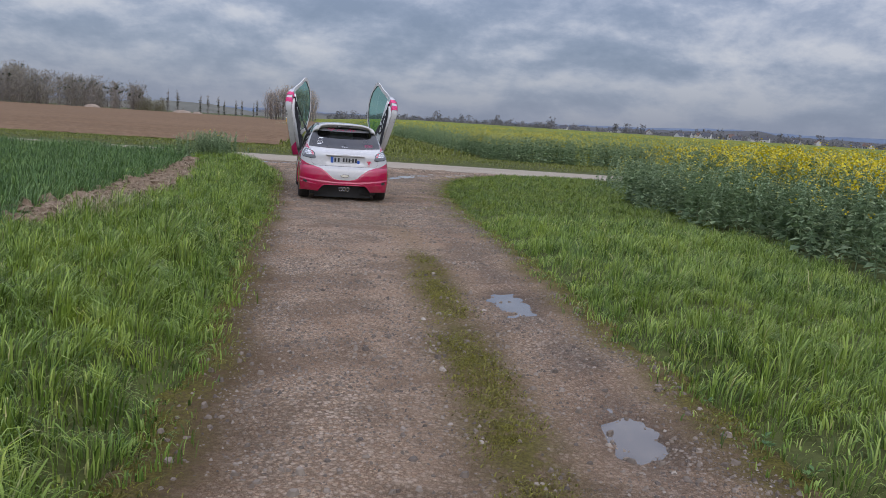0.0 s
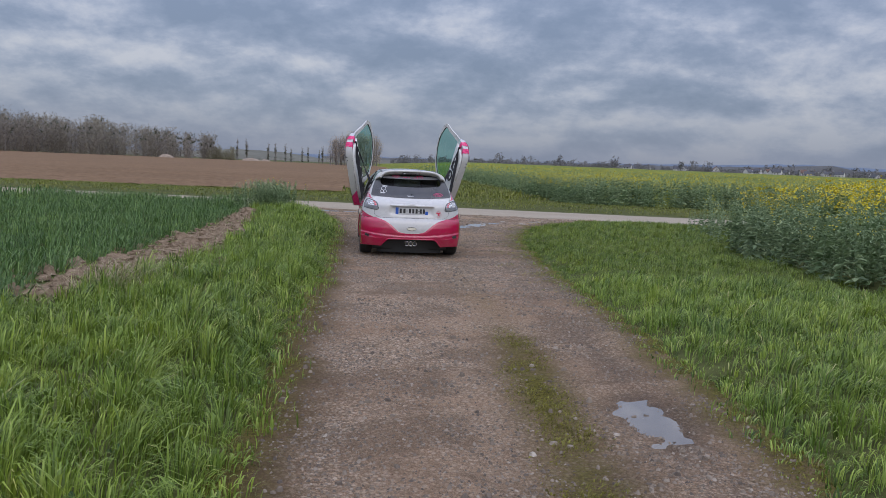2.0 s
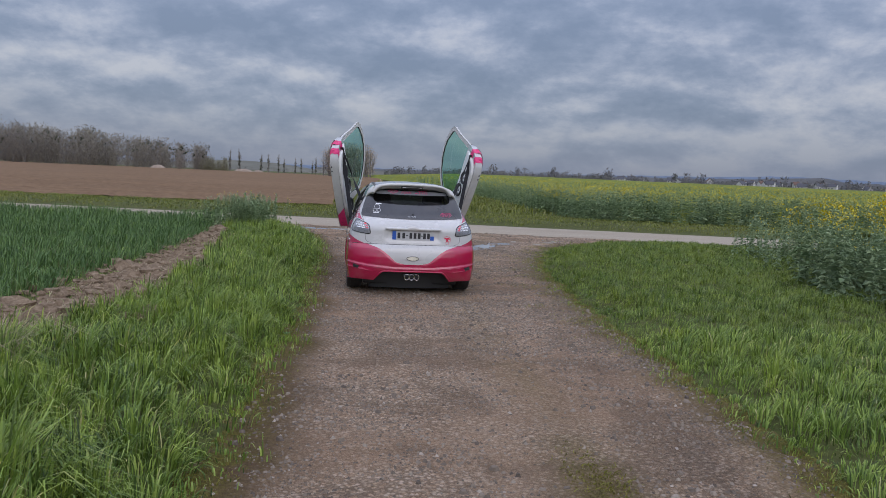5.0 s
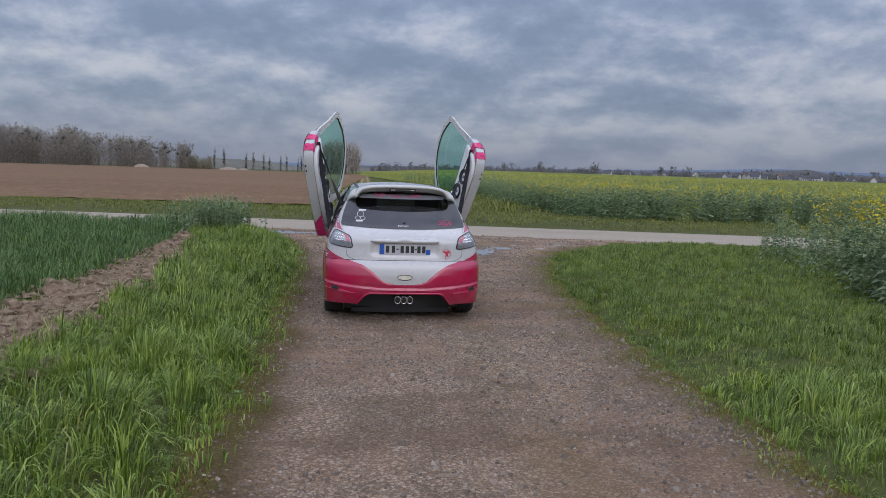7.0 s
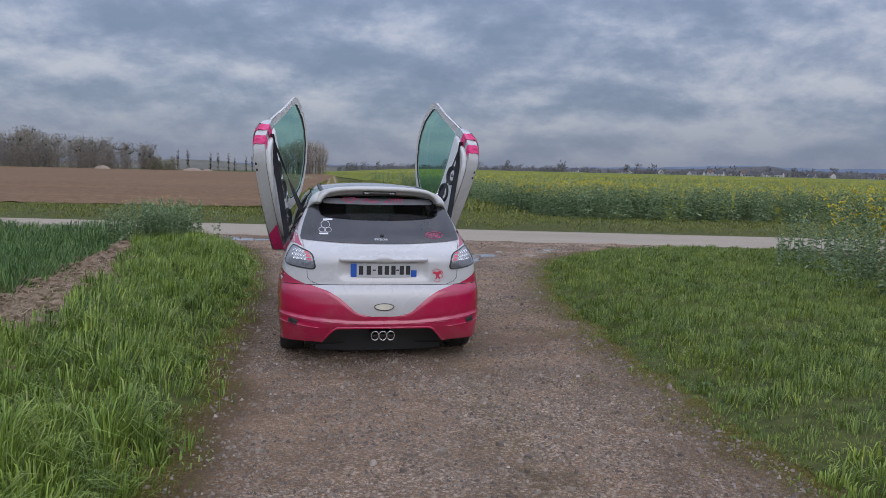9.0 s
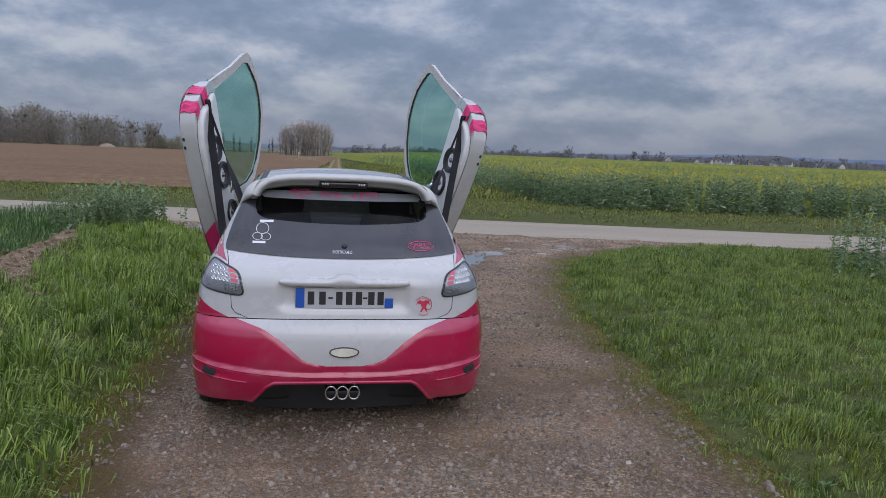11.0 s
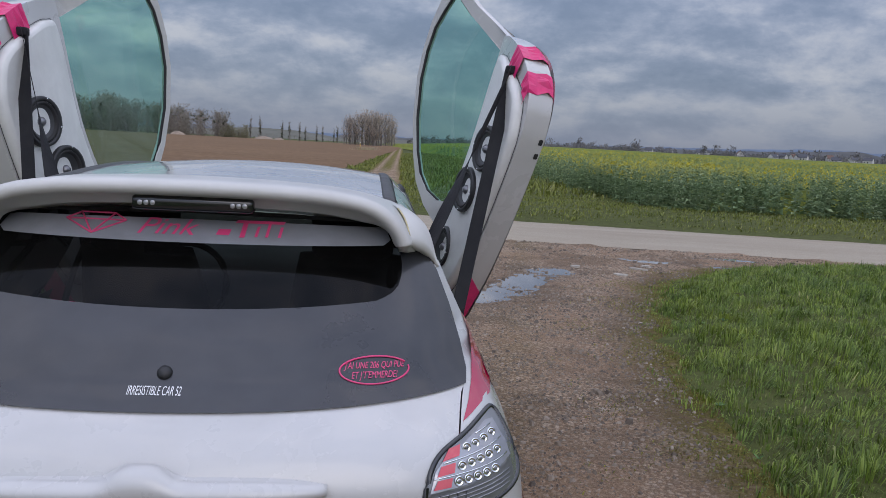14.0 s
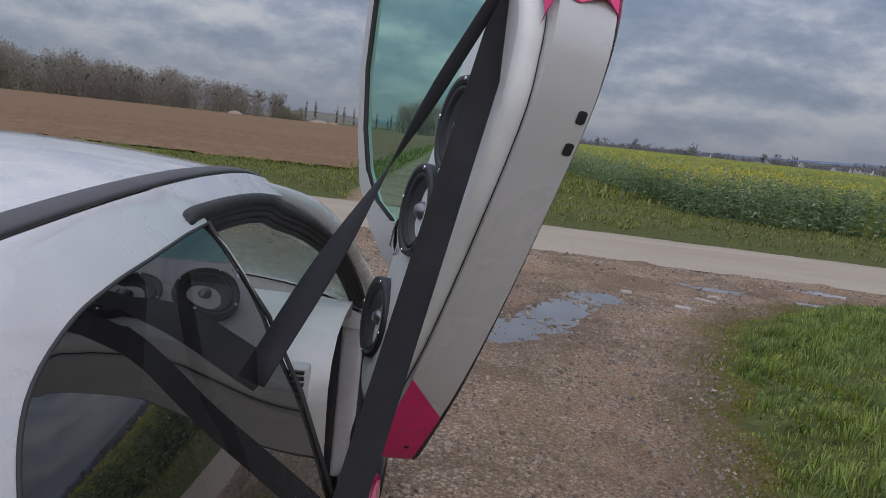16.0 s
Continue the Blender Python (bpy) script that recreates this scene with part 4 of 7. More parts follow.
# the closed crop surface between the plants, out to the far hedge
def canopy_material():
    mat, nt, p = nodes_of("rape_canopy")
    a, b = noise_of(nt, 5, 8, 0.75, 0.3), noise_of(nt, 0.10, 5, 0.6, 0.5, True, (0.5, 1.4, 1))
    g = ramp_of(nt, a, ((0.3, (0.040, 0.068, 0.026)), (0.5, (0.095, 0.145, 0.042)), (0.75, (0.16, 0.21, 0.06))))
    fl = ramp_of(nt, a, ((0.3, (0.07, 0.10, 0.025)), (0.5, (0.20, 0.21, 0.03)), (0.75, (0.44, 0.385, 0.03))))
    nt.links.new(mixed(nt, ranged(nt, b, 0.32, 0.62, 0.20, 0.95), g, fl), p.inputs["Base Color"])
    p.inputs["Roughness"].default_value = 0.9
    p.inputs["Specular IOR Level"].default_value = 0.1
    bumped(nt, p, a, 1.0, 0.12)
    return mat


M["canopy"] = canopy_material()
xs = np.concatenate([np.arange(0, 60, 0.8), np.geomspace(60, 900, 70)])
ys = np.concatenate([np.arange(0, 40, 0.8), np.geomspace(40, 520, 70)])
V, F = grid_mesh(xs, ys, lambda x, y: x * 0)
V[:, 1] += 36.0
V[:, 0] += far_left(V[:, 1]) + 0.5
rise = step(V[:, 1], 36.0, 38.0) * step(V[:, 0] - far_left(V[:, 1]), 1.6, 4.0)
V[:, 2] = land(V[:, 0], V[:, 1]) + (0.74 + 0.10 * wobble(V[:, 0], V[:, 1], 0.8) + 0.24 * step(V[:, 1], 60, 140)) * rise
tagged(new("rape_canopy", mesh_from("rape_canopy", V, [F], [M["canopy"]], True)), "wide rapeseed field, green and yellow, reaching a far village", "rapeseed", kind="stuff")
V, F = grid_mesh(np.concatenate([np.arange(0, 30, 0.6), np.geomspace(30, 400, 30)]), np.arange(-4, 23.4, 0.6), lambda x, y: x * 0)
V[:, 0] += field_edge(V[:, 1]) + 2.3
V[:, 2] = land(V[:, 0], V[:, 1]) + 0.66 + 0.10 * wobble(V[:, 0], V[:, 1], 0.7)
rim = V[:, 1] > 22.6
V[rim, 2] -= 0.5
tagged(new("rape_canopy", mesh_from("rape_canopy", V, [F], [M["canopy"]], True)), "dense rapeseed crop beside the track", "rapeseed", kind="stuff")

# tall weeds at the end of the verge
x, y = rng.normal(-6.75, 0.32, 90), rng.normal(22.0, 0.40, 90)
weeds = [rape_plant(0.85, 60, 1, 120 + k, 0.45, fsize=0.012, leaf=0.5) for k in range(4)]
tagged(rape_crop("tall_weeds", "clump of tall leafy weeds at the end of the verge", weeds, x, y, (0.55, 0.95)), "", "weeds")
x, y = np.array([-6.0, -6.35, -7.2]), np.array([22.6, 22.3, 21.6])
rape_crop("flowering_weed", "thin tall weed with a few yellow flowers", [rape_plant(1.2, 16, 10, 140 + k, 0.25, fsize=0.014, leaf=0.5) for k in range(2)], x, y, (0.5, 0.95))


# ---- loose stones on the track ----
def stones(name, label, n, keep, size, seed):
    r = np.random.default_rng(seed)
    x, y = r.uniform(-9, 5, n), r.uniform(-1.5, 25, n)
    k = keep(x, y, r)
    x, y = x[k], y[k]
    s = size * np.minimum(0.35 + r.gamma(1.6, 0.42, len(x)), 2.1)
    if size > 0.012:
        low = [(math.cos(q), math.sin(q), 0.0) for q in np.linspace(0, 6.28, 7)[:-1]]
        top = [(0.62 * math.cos(q + 0.5) + 0.08, 0.62 * math.sin(q + 0.5), 0.55) for q in np.linspace(0, 6.28, 6)[:-1]]
        base = np.array(low + top)
        tri = np.array([(0, 1, 6), (1, 7, 6), (1, 2, 7), (2, 8, 7), (2, 3, 8), (3, 9, 8), (3, 4, 9), (4, 10, 9), (4, 5, 10), (5, 6, 10), (5, 0, 6), (6, 7, 8), (6, 8, 9), (6, 9, 10)])
    else:
        base = np.array([(1, 0, 0), (0.45, 0.85, 0.1), (-0.6, 0.75, 0), (-1, -0.1, 0.05), (-0.35, -0.9, 0), (0.6, -0.75, 0.1), (0.35, 0.25, 0.62), (-0.45, -0.2, 0.58)])
        tri = np.array([(0, 1, 6), (1, 2, 6), (2, 7, 6), (2, 3, 7), (3, 4, 7), (4, 6, 7), (4, 5, 6), (5, 0, 6)])
    nb = len(base)
    a = r.uniform(0, 6.28, len(x))
    jit = base[None] * (1 + r.uniform(-0.24, 0.24, (len(x), nb, 3)))
    jit[:, :, 2] *= r.uniform(0.9, 1.75, len(x))[:, None]
    jit[:, :, 1] *= r.uniform(0.55, 1.0, len(x))[:, None]
    c, d = np.cos(a)[:, None], np.sin(a)[:, None]
    P = np.stack([(c * jit[:, :, 0] - d * jit[:, :, 1]), (d * jit[:, :, 0] + c * jit[:, :, 1]), jit[:, :, 2]], -1) * s[:, None, None]
    P += np.stack([x, y, track_land(x, y) - 0.007 - 0.12 * s], -1)[:, None, :]
    T = (tri[None] + (np.arange(len(x)) * nb)[:, None, None]).reshape(-1, 3)
    tagged(new(name, mesh_from(name, P.reshape(-1, 3), [T], [M["stone"]])), label, "gravel", kind="stuff")


def clods(n, size, seed):
    r = np.random.default_rng(seed)
    y = r.uniform(8.2, 21.5, n)
    x = clod_mid(y) + r.normal(0, 0.55, n) * clod_half(y)
    ph, th = np.linspace(0, 2 * math.pi, 7, endpoint=False), (0.15, 0.55, 0.95)
    base = np.array([(0, 0, 1)] + [(math.sin(t * 1.57) * math.cos(p), math.sin(t * 1.57) * math.sin(p), math.cos(t * 1.57)) for t in th[1:] for p in ph])
    tri = [(0, 1 + k, 1 + (k + 1) % 7) for k in range(7)]
    for k in range(7):
        a, b = 1 + k, 1 + (k + 1) % 7
        tri += [(a, a + 7, b + 7), (a, b + 7, b)]
    s = size * r.gamma(2.0, 0.5, n)
    P = base[None] * (1 + r.uniform(-0.35, 0.35, (n, len(base), 1))) * np.stack([s, s * r.uniform(0.6, 1, n), s * r.uniform(0.5, 0.9, n)], -1)[:, None, :]
    P += np.stack([x, y, land(x, y) + 0.015], -1)[:, None, :]
    T = (np.array(tri)[None] + (np.arange(n) * len(base))[:, None, None]).reshape(-1, 3)
    tagged(new("soil_clods", mesh_from("soil_clods", P.reshape(-1, 3), [T], [M["clod"]])), "crumbled brown clods on the soil strip", "soil", kind="stuff")


clods(4200, 0.034, 9)


def stony(x, y, r, share):
    return in_track(x, y, 0.08) & (x - left_edge(y) > 0.10 + 0.38 * r.uniform(0, 1, len(x)) ** 1.5) & (r.uniform(0, 1, len(x)) < share - 0.12 + 0.65 * wobble(x, y, 0.32, 7) + 0.45 * wobble(x, y, 1.5, 17)) & (np.abs(x - moss_axis(y)) > 0.22 * r.uniform(0, 1.6, len(x)) * (y < 10.5))


stones("gravel_stones", "loose angular grey and buff gravel on the track", 560000, lambda x, y, r: stony(x, y, r, 0.55) & (y < 12), 0.0078, 3)
stones("gravel_stones", "loose angular grey and buff gravel on the track", 300000, lambda x, y, r: stony(x, y, r, 0.45) & (y >= 12), 0.0100, 4)
stones("grit", "fine sharp grit strewn over the track", 520000, lambda x, y, r: stony(x, y, r, 0.55) & (y > 1.5) & (y < 9.5), 0.0050, 6)
stones("gravel_stones", "coarse angular gravel beside the car", 700000, lambda x, y, r: stony(x, y, r, 0.80) & (y > 10.5) & (y < 20.5) & (x > -4.4), 0.0072, 8)
stones("wet_stones", "dark wet stones standing in the puddles", 90000, lambda x, y, r: (sum(np.exp(-(((x - a) / (c * 1.25)) ** 2 + ((y - b) / (d * 1.25)) ** 2)) for a, b, c, d, _ in PUDDLES) * (0.2 + 0.8 * wobble(x, y, 0.10, 5)) > r.uniform(0.05, 0.9, len(x))), 0.017, 7)
stones("pebbles", "larger loose stones on the track", 42000, lambda x, y, r: in_track(x, y, 0.05) & (r.uniform(0, 1, len(x)) < 0.4 + 0.6 * wobble(x, y, 0.9, 3)), 0.014, 5)


# pale broken slabs near the lane
def slab_piece(x, y, w, l, turn):
    bm = bmesh.new()
    r = np.random.default_rng(int(x * 100 + y * 10) % 997)
    ring = [(math.cos(a) * w * r.uniform(0.75, 1.1), math.sin(a) * l * r.uniform(0.75, 1.1)) for a in np.linspace(0, 2 * math.pi, 7, endpoint=False)]
    lo = [bm.verts.new((a, b, -0.02)) for a, b in ring]
    hi = [bm.verts.new((a * 0.94, b * 0.94, 0.012 + r.uniform(-0.004, 0.004))) for a, b in ring]
    bm.faces.new(hi)
    for k in range(7):
        bm.faces.new((lo[k], lo[(k + 1) % 7], hi[(k + 1) % 7], hi[k]))
    ob = part("stone_slab", bm, M["slab"], None, "", False)
    ob.matrix_world = pose(x, y, float(track_land(x, y)), 0, 0, turn)
    tagged(ob, "flat pale broken slab lying on the gravel", "stone", "broken slabs")


M["slab"] = plain("pale_slab", (0.36, 0.325, 0.275), 0.85, vary=0.2, scale=20, bump=0.4, world=True)
for k, row in enumerate(((0.02, 22.1, 0.10, 0.06, 10), (0.30, 22.6, 0.13, 0.05, -20), (0.45, 22.95, 0.08, 0.06, 5), (-0.5, 22.55, 0.07, 0.06, 30))):
    slab_piece(*row)

# broad-leaved weeds in the grass edge
def broad_weed(x, y, size, seed):
    r = np.random.default_rng(seed)
    Vw, Fw = [], []
    for k in range(9):
        a, up = r.uniform(0, 6.28), r.uniform(0.25, 0.9)
        dv, sv = np.array([math.cos(a), math.sin(a), up]), np.array([-math.sin(a), math.cos(a), 0.0])
        l = size * r.uniform(0.6, 1.2)
        i = len(Vw)
        Vw += [dv * l * 0.1, dv * l * 0.55 + sv * l * 0.24, dv * l * 0.55 - sv * l * 0.24, dv * l * np.array([1.0, 1.0, 0.75])]
        Fw += [(i, i + 2, i + 3), (i, i + 3, i + 1)]
    P = np.array(Vw) + np.array([x, y, float(land(x, y)) + 0.02])
    return P, np.array(Fw)


PP, FF, base = [], [], 0
rw = np.random.default_rng(77)
for k in range(90):
    yy = rw.uniform(0.5, 20)
    side_l = rw.uniform() < 0.6
    xx = float(left_edge(np.array([yy]))[0]) - rw.uniform(-0.05, 1.1) if side_l else float(right_edge(np.array([yy]))[0]) + rw.uniform(-0.05, 0.8)
    P, Fw = broad_weed(xx, yy, rw.uniform(0.028, 0.050), 300 + k)
    PP.append(P), FF.append(Fw + base)
    base += len(P)
tagged(new("broadleaf_weeds", mesh_from("broadleaf_weeds", np.concatenate(PP), [np.concatenate(FF)], [M["wheat"]], False)), "broad-leaved weeds in the grass edge of the track", "weeds", kind="stuff")

# yellow marker post and dry shrub where the far track meets the field
mx, my = (150 * math.sin(radians(-11.9)), 150 * math.cos(radians(-11.9)))
bm = bmesh.new()
bmesh.ops.create_cone(bm, cap_ends=True, segments=10, radius1=0.05, radius2=0.045, depth=1.2)
post = part("marker_post", bm, plain("yellow_post", (0.72, 0.42, 0.03), 0.5, world=True), None, "")
post.matrix_world = pose(mx, my, float(land(mx, my)) + 0.6)
tagged(post, "small yellow pipeline marker post by the field edge", "post")
bm = bmesh.new()
bmesh.ops.create_cone(bm, cap_ends=True, segments=10, radius1=0.14, radius2=0.03, depth=0.22)
part("cap", bm, M["decal_white"], post, "pale cap").matrix_basis = Matrix.Translation((0, 0, 0.68))
n = 500
x, y = rng.normal(mx + 0.6, 0.9, n), rng.normal(my + 3, 3.0, n)
tagged(new("dry_grass_clump", blades("dry_grass_clump", np.stack([x, y, land(x, y)], -1), rng.uniform(0.25, 0.8, n), rng.uniform(0.02, 0.04, n), M["straw"], 0.5)), "clump of dry pale grass beside the far track", "grass", kind="stuff")


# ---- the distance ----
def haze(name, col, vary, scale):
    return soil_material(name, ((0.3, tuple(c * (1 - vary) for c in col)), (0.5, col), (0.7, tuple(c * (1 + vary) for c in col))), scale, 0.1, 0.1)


M["twig"] = foliage("bare_twigs", ((0.0, (0.165, 0.142, 0.118)), (0.5, (0.250, 0.218, 0.176)), (1.0, (0.345, 0.305, 0.235))), (0.26, 0.26, 0.18), 0.02, 0.9, 0.35)
# the haze of distance is put into the far twigs' grey colour
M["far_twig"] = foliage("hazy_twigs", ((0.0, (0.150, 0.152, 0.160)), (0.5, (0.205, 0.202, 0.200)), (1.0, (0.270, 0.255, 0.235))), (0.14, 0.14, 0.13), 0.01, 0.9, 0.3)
M["grove_twig"] = foliage("budding_twigs", ((0.0, (0.33, 0.26, 0.205)), (0.5, (0.45, 0.365, 0.29)), (1.0, (0.55, 0.46, 0.355))), (0.36, 0.31, 0.22), 0.02, 0.9, 0.4)
M["bark"] = plain("grey_bark", (0.19, 0.172, 0.15), 0.9, vary=0.3, scale=0.6, world=True)
M["ivy"] = foliage("ivy_and_mistletoe", ((0.0, (0.022, 0.030, 0.016)), (1.0, (0.052, 0.062, 0.028))), (0.03, 0.045, 0.02), 0.02, 0.9, 0.1)
M["spring"] = foliage("first_leaf", ((0.0, (0.17, 0.16, 0.10)), (1.0, (0.25, 0.235, 0.13))), (0.20, 0.19, 0.11), 0.02, 0.9, 0.2)


def rods(a, b, ra, rb):
    """Thin three-sided rods from a to b."""
    a, b = np.asarray(a, float), np.asarray(b, float)
    d = b - a
    d /= np.linalg.norm(d, axis=1)[:, None] + 1e-9
    u = np.cross(d, np.array([0.31, 0.95, 0.05]))
    u /= np.linalg.norm(u, axis=1)[:, None] + 1e-9
    v = np.cross(d, u)
    Vv = []
    for k in range(3):
        o = u * math.cos(k * 2.094) + v * math.sin(k * 2.094)
        Vv += [a + o * np.asarray(ra)[:, None], b + o * np.asarray(rb)[:, None]]
    Vv = np.stack(Vv, 1)
    i = (np.arange(len(a)) * 6)[:, None]
    F = np.concatenate([i + np.array([[0, 2, 3, 1]]), i + np.array([[2, 4, 5, 3]]), i + np.array([[4, 0, 1, 5]])])
    return Vv.reshape(-1, 3), F


def bare_tree(r, height, spread_, twigs, clump, shape=0.0, fat=0.10):
    """Trunk and limbs as rods, the crown as many small twig sprays; shape 1 is a narrow poplar."""
    A, B, RA, RB = [], [], [], []
    h0 = height * 0.9
    A.append((0, 0, 0)), B.append((r.normal(0, 0.3), r.normal(0, 0.3), h0)), RA.append(height * 0.018), RB.append(height * 0.004)
    tips = []
    for k in range(16):
        f = r.uniform(0.10 if shape else 0.16, 0.92)
        a = r.uniform(0, 6.28)
        reach = spread_ * (1.05 - 0.75 * abs(f - 0.5) * 1.4) * r.uniform(0.6, 1.05)
        o = np.array([0, 0, h0 * f])
        e = o + np.array([math.cos(a) * reach, math.sin(a) * reach, height * r.uniform(0.10, 0.26) * (1.3 if shape else 1)])
        A.append(o), B.append(e), RA.append(height * 0.008), RB.append(height * 0.002)
        tips.append((o, e))
    Vr, Fr = rods(A, B, RA, RB)
    o, e = (np.array(v) for v in zip(*tips))
    k = r.integers(0, len(tips), twigs)
    t = r.uniform(0.25, 1.1, twigs)[:, None]
    c = o[k] * (1 - t) + e[k] * t + r.normal(0, spread_ * 0.20, (twigs, 3))
    low = r.uniform(0, 1, twigs) < (0.08 if 0 < shape < 1 else 0.45)
    c[low, 2] *= r.uniform(0.05, 0.8, low.sum())
    c[:, 2] = np.clip(c[:, 2], height * 0.02, height * 1.02)
    u, w = r.normal(0, 1, (twigs, 3)), r.normal(0, 1, (twigs, 3))
    u[:, 2] = np.abs(u[:, 2]) + 0.2
    u /= np.linalg.norm(u, axis=1)[:, None]
    w /= np.linalg.norm(w, axis=1)[:, None]
    s = clump * r.uniform(0.5, 1.4, twigs)[:, None]
    T3 = np.stack([c - w * s * fat, c + w * s * fat, c + u * s], 1).reshape(-1, 3)
    Ft = np.arange(twigs * 3).reshape(-1, 3)
    return Vr, Fr, T3, Ft


def balls(r, centres, radius, per):
    """Small dense tufts: mistletoe and ivy."""
    n = len(centres) * per
    c = np.repeat(np.asarray(centres), per, 0) + r.normal(0, 1, (n, 3)) * np.repeat(np.asarray(radius), per)[:, None] * 0.5
    u, w = r.normal(0, 1, (n, 3)), r.normal(0, 1, (n, 3))
    s = np.repeat(np.asarray(radius), per)[:, None] * 0.5
    return np.stack([c - u * s * 0.5, c + u * s * 0.5, c + w * s], 1).reshape(-1, 3), np.arange(n * 3).reshape(-1, 3)


def polar(az, dist):
    a = radians(az)
    return dist * math.sin(a), dist * math.cos(a)


def wood(name, label, spots, seed, ivy_share, twig_mat="twig", clump=1.4, twigs=420, fat=0.10):
    """Many trees as one far wood: spots of (x, y, height, spread, poplar)."""
    r = np.random.default_rng(seed)
    VV, QQ, TT = [], [], []
    base = 0
    qi, ti = [], []
    for x, y, h, sp, pop in spots:
        Vr, Fr, T3, Ft = bare_tree(r, h, sp, twigs, clump * h / 15, pop, fat)
        off = np.array([x, y, float(land(x, y)) - 0.3])
        VV += [Vr + off, T3 + off]
        QQ.append(Fr + base)
        qi.append(np.zeros(len(Fr)))
        base += len(Vr)
        TT.append(Ft + base)
        ti.append(np.ones(len(Ft)))
        base += len(T3)
        if r.uniform() < ivy_share:
            if pop:
                cs = [(0, 0, h * f) for f in r.uniform(0.1, 0.75, 7)]
                rad = [h * 0.055] * 7
            else:
                cs = [(r.normal(0, sp * 0.5), r.normal(0, sp * 0.5), h * r.uniform(0.55, 0.98)) for _ in range(5)]
                rad = list(r.uniform(0.35, 0.8, 5))
            Vb, Fb = balls(r, cs, rad, 14)
            VV.append(Vb + off)
            TT.append(Fb + base)
            ti.append(np.full(len(Fb), 2))
            base += len(Vb)
    me = mesh_from(name, np.concatenate(VV), [np.concatenate(QQ), np.concatenate(TT)], [M["bark"], M[twig_mat], M["ivy"]], False, [np.concatenate(qi), np.concatenate(ti)])
    return tagged(new(name, me), label, "trees" if "wood" in name else "tree", kind="stuff" if "wood" in name else "")


r0 = np.random.default_rng(11)
spots = []
for k in range(330):
    az = r0.uniform(-52, -21.6)
    d = r0.uniform(482, 560)
    crown = 1.0 + 0.07 * math.sin(az * 1.9) + 0.06 * math.sin(az * 4.3 + 1) + 0.04 * math.sin(az * 9.1)
    top = np.interp(az, (-52, -37, -30, -26, -21.5), (2.75, 2.48, 2.16, 1.84, 1.42)) * r0.uniform(0.80, 1.02) * crown
    x, y = polar(az, d)
    h = d * math.tan(radians(top)) + 1.7
    spots.append((x, y, h, h * r0.uniform(0.26, 0.46), 0.0))
wood("bare_wood", "bare grey-brown spring wood with mistletoe behind the ploughed field", spots, 12, 0.55, twigs=440, clump=1.2, fat=0.115)
spots = []
for k in range(46):
    az = r0.uniform(-21.8, -20.2)
    x, y = polar(az, r0.uniform(485, 520))
    spots.append((x, y, 8 * r0.uniform(0.5, 1.1), 2.6, 0.0))
wood("budding_wood", "pale budding trees at the end of the wood", spots, 13, 0.0, "spring")
# a thin row of ivy-clad poplars
for k, (az, top) in enumerate(((-19.95, 1.28), (-19.3, 1.35), (-17.8, 1.15), (-17.3, 1.2), (-16.6, 1.05), (-16.2, 0.9), (-15.4, 1.0), (-15.0, 1.0), (-14.2, 0.75), (-13.95, 1.1))):
    d = 495 + 6 * (k % 3)
    x, y = polar(az, d)
    h = d * math.tan(radians(top)) + 1.7
    tree = wood("poplar", "slim bare poplar clad in dark ivy", [(x, y, h, h * 0.085, 1.0)], 30 + k, 1.0 if k % 3 else 0.4, twigs=130)
    tagged(tree, "", "tree", "row of far poplars")
spots = [(*polar(az, 500 + 20 * (k % 3)), h, h * 0.4, 0.0) for k, (az, h) in enumerate(zip(np.arange(-20.5, -12.5, 0.16), np.tile((2.2, 3.4, 2.6, 1.8, 4.0, 2.4), 9)))]
wood("hedge_wood", "low bare hedge behind the ploughed field", spots, 41, 0.0, twigs=90)
# the round grove by the farm track
spots = []
for k in range(44):
    az = r0.uniform(-13.4, -9.7)
    top = np.interp(az, (-13.5, -13.0, -11.5, -10.2, -9.6), (1.5, 2.1, 2.38, 2.1, 1.55)) * r0.uniform(0.88, 1.02)
    d = r0.uniform(330, 350)
    x, y = polar(az, d)
    h = d * math.tan(radians(top)) + 0.6
    spots.append((x, y, h, h * 0.20, 0.6))
wood("grove_wood", "round grove of tall bare trees beside the farm track", spots, 51, 0.1, "grove_twig", twigs=480, clump=0.8, fat=0.06)

M["hill_wood"] = haze("wooded_hill", (0.100, 0.100, 0.098), 0.25, 0.01)
# blue of the hazy air is mixed into this hill colour
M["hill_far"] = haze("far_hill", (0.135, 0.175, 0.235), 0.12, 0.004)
M["hill_green"] = haze("green_hill", (0.150, 0.148, 0.120), 0.2, 0.01)


def ridge(name, label, mat, az0, az1, dist, profile, rough=0.04, seed=0, deep=260):
    n = 160
    az = np.linspace(az0, az1, n)
    el = np.interp(az, *zip(*profile)) + rough * (wobble(az, az * 0, 0.5, seed) + 0.6 * wobble(az, az * 0, 0.13, seed + 3))
    a = np.radians(az)
    rows = []
    for f, dd in ((0.0, -deep), (0.55, -deep * 0.4), (1.0, 0.0), (0.4, deep)):
        rr = dist + dd
        rows.append(np.stack([rr * np.sin(a), rr * np.cos(a), -6 + f * (rr * np.tan(np.radians(el)) + 7.5)], -1))
    Vv = np.concatenate(rows)
    i = (np.arange(3)[:, None] * n + np.arange(n - 1)[None]).ravel()
    tagged(new(name, mesh_from(name, Vv, [np.stack([i, i + 1, i + 1 + n, i + n], -1)], [mat], True)), label, "hills", kind="structure")


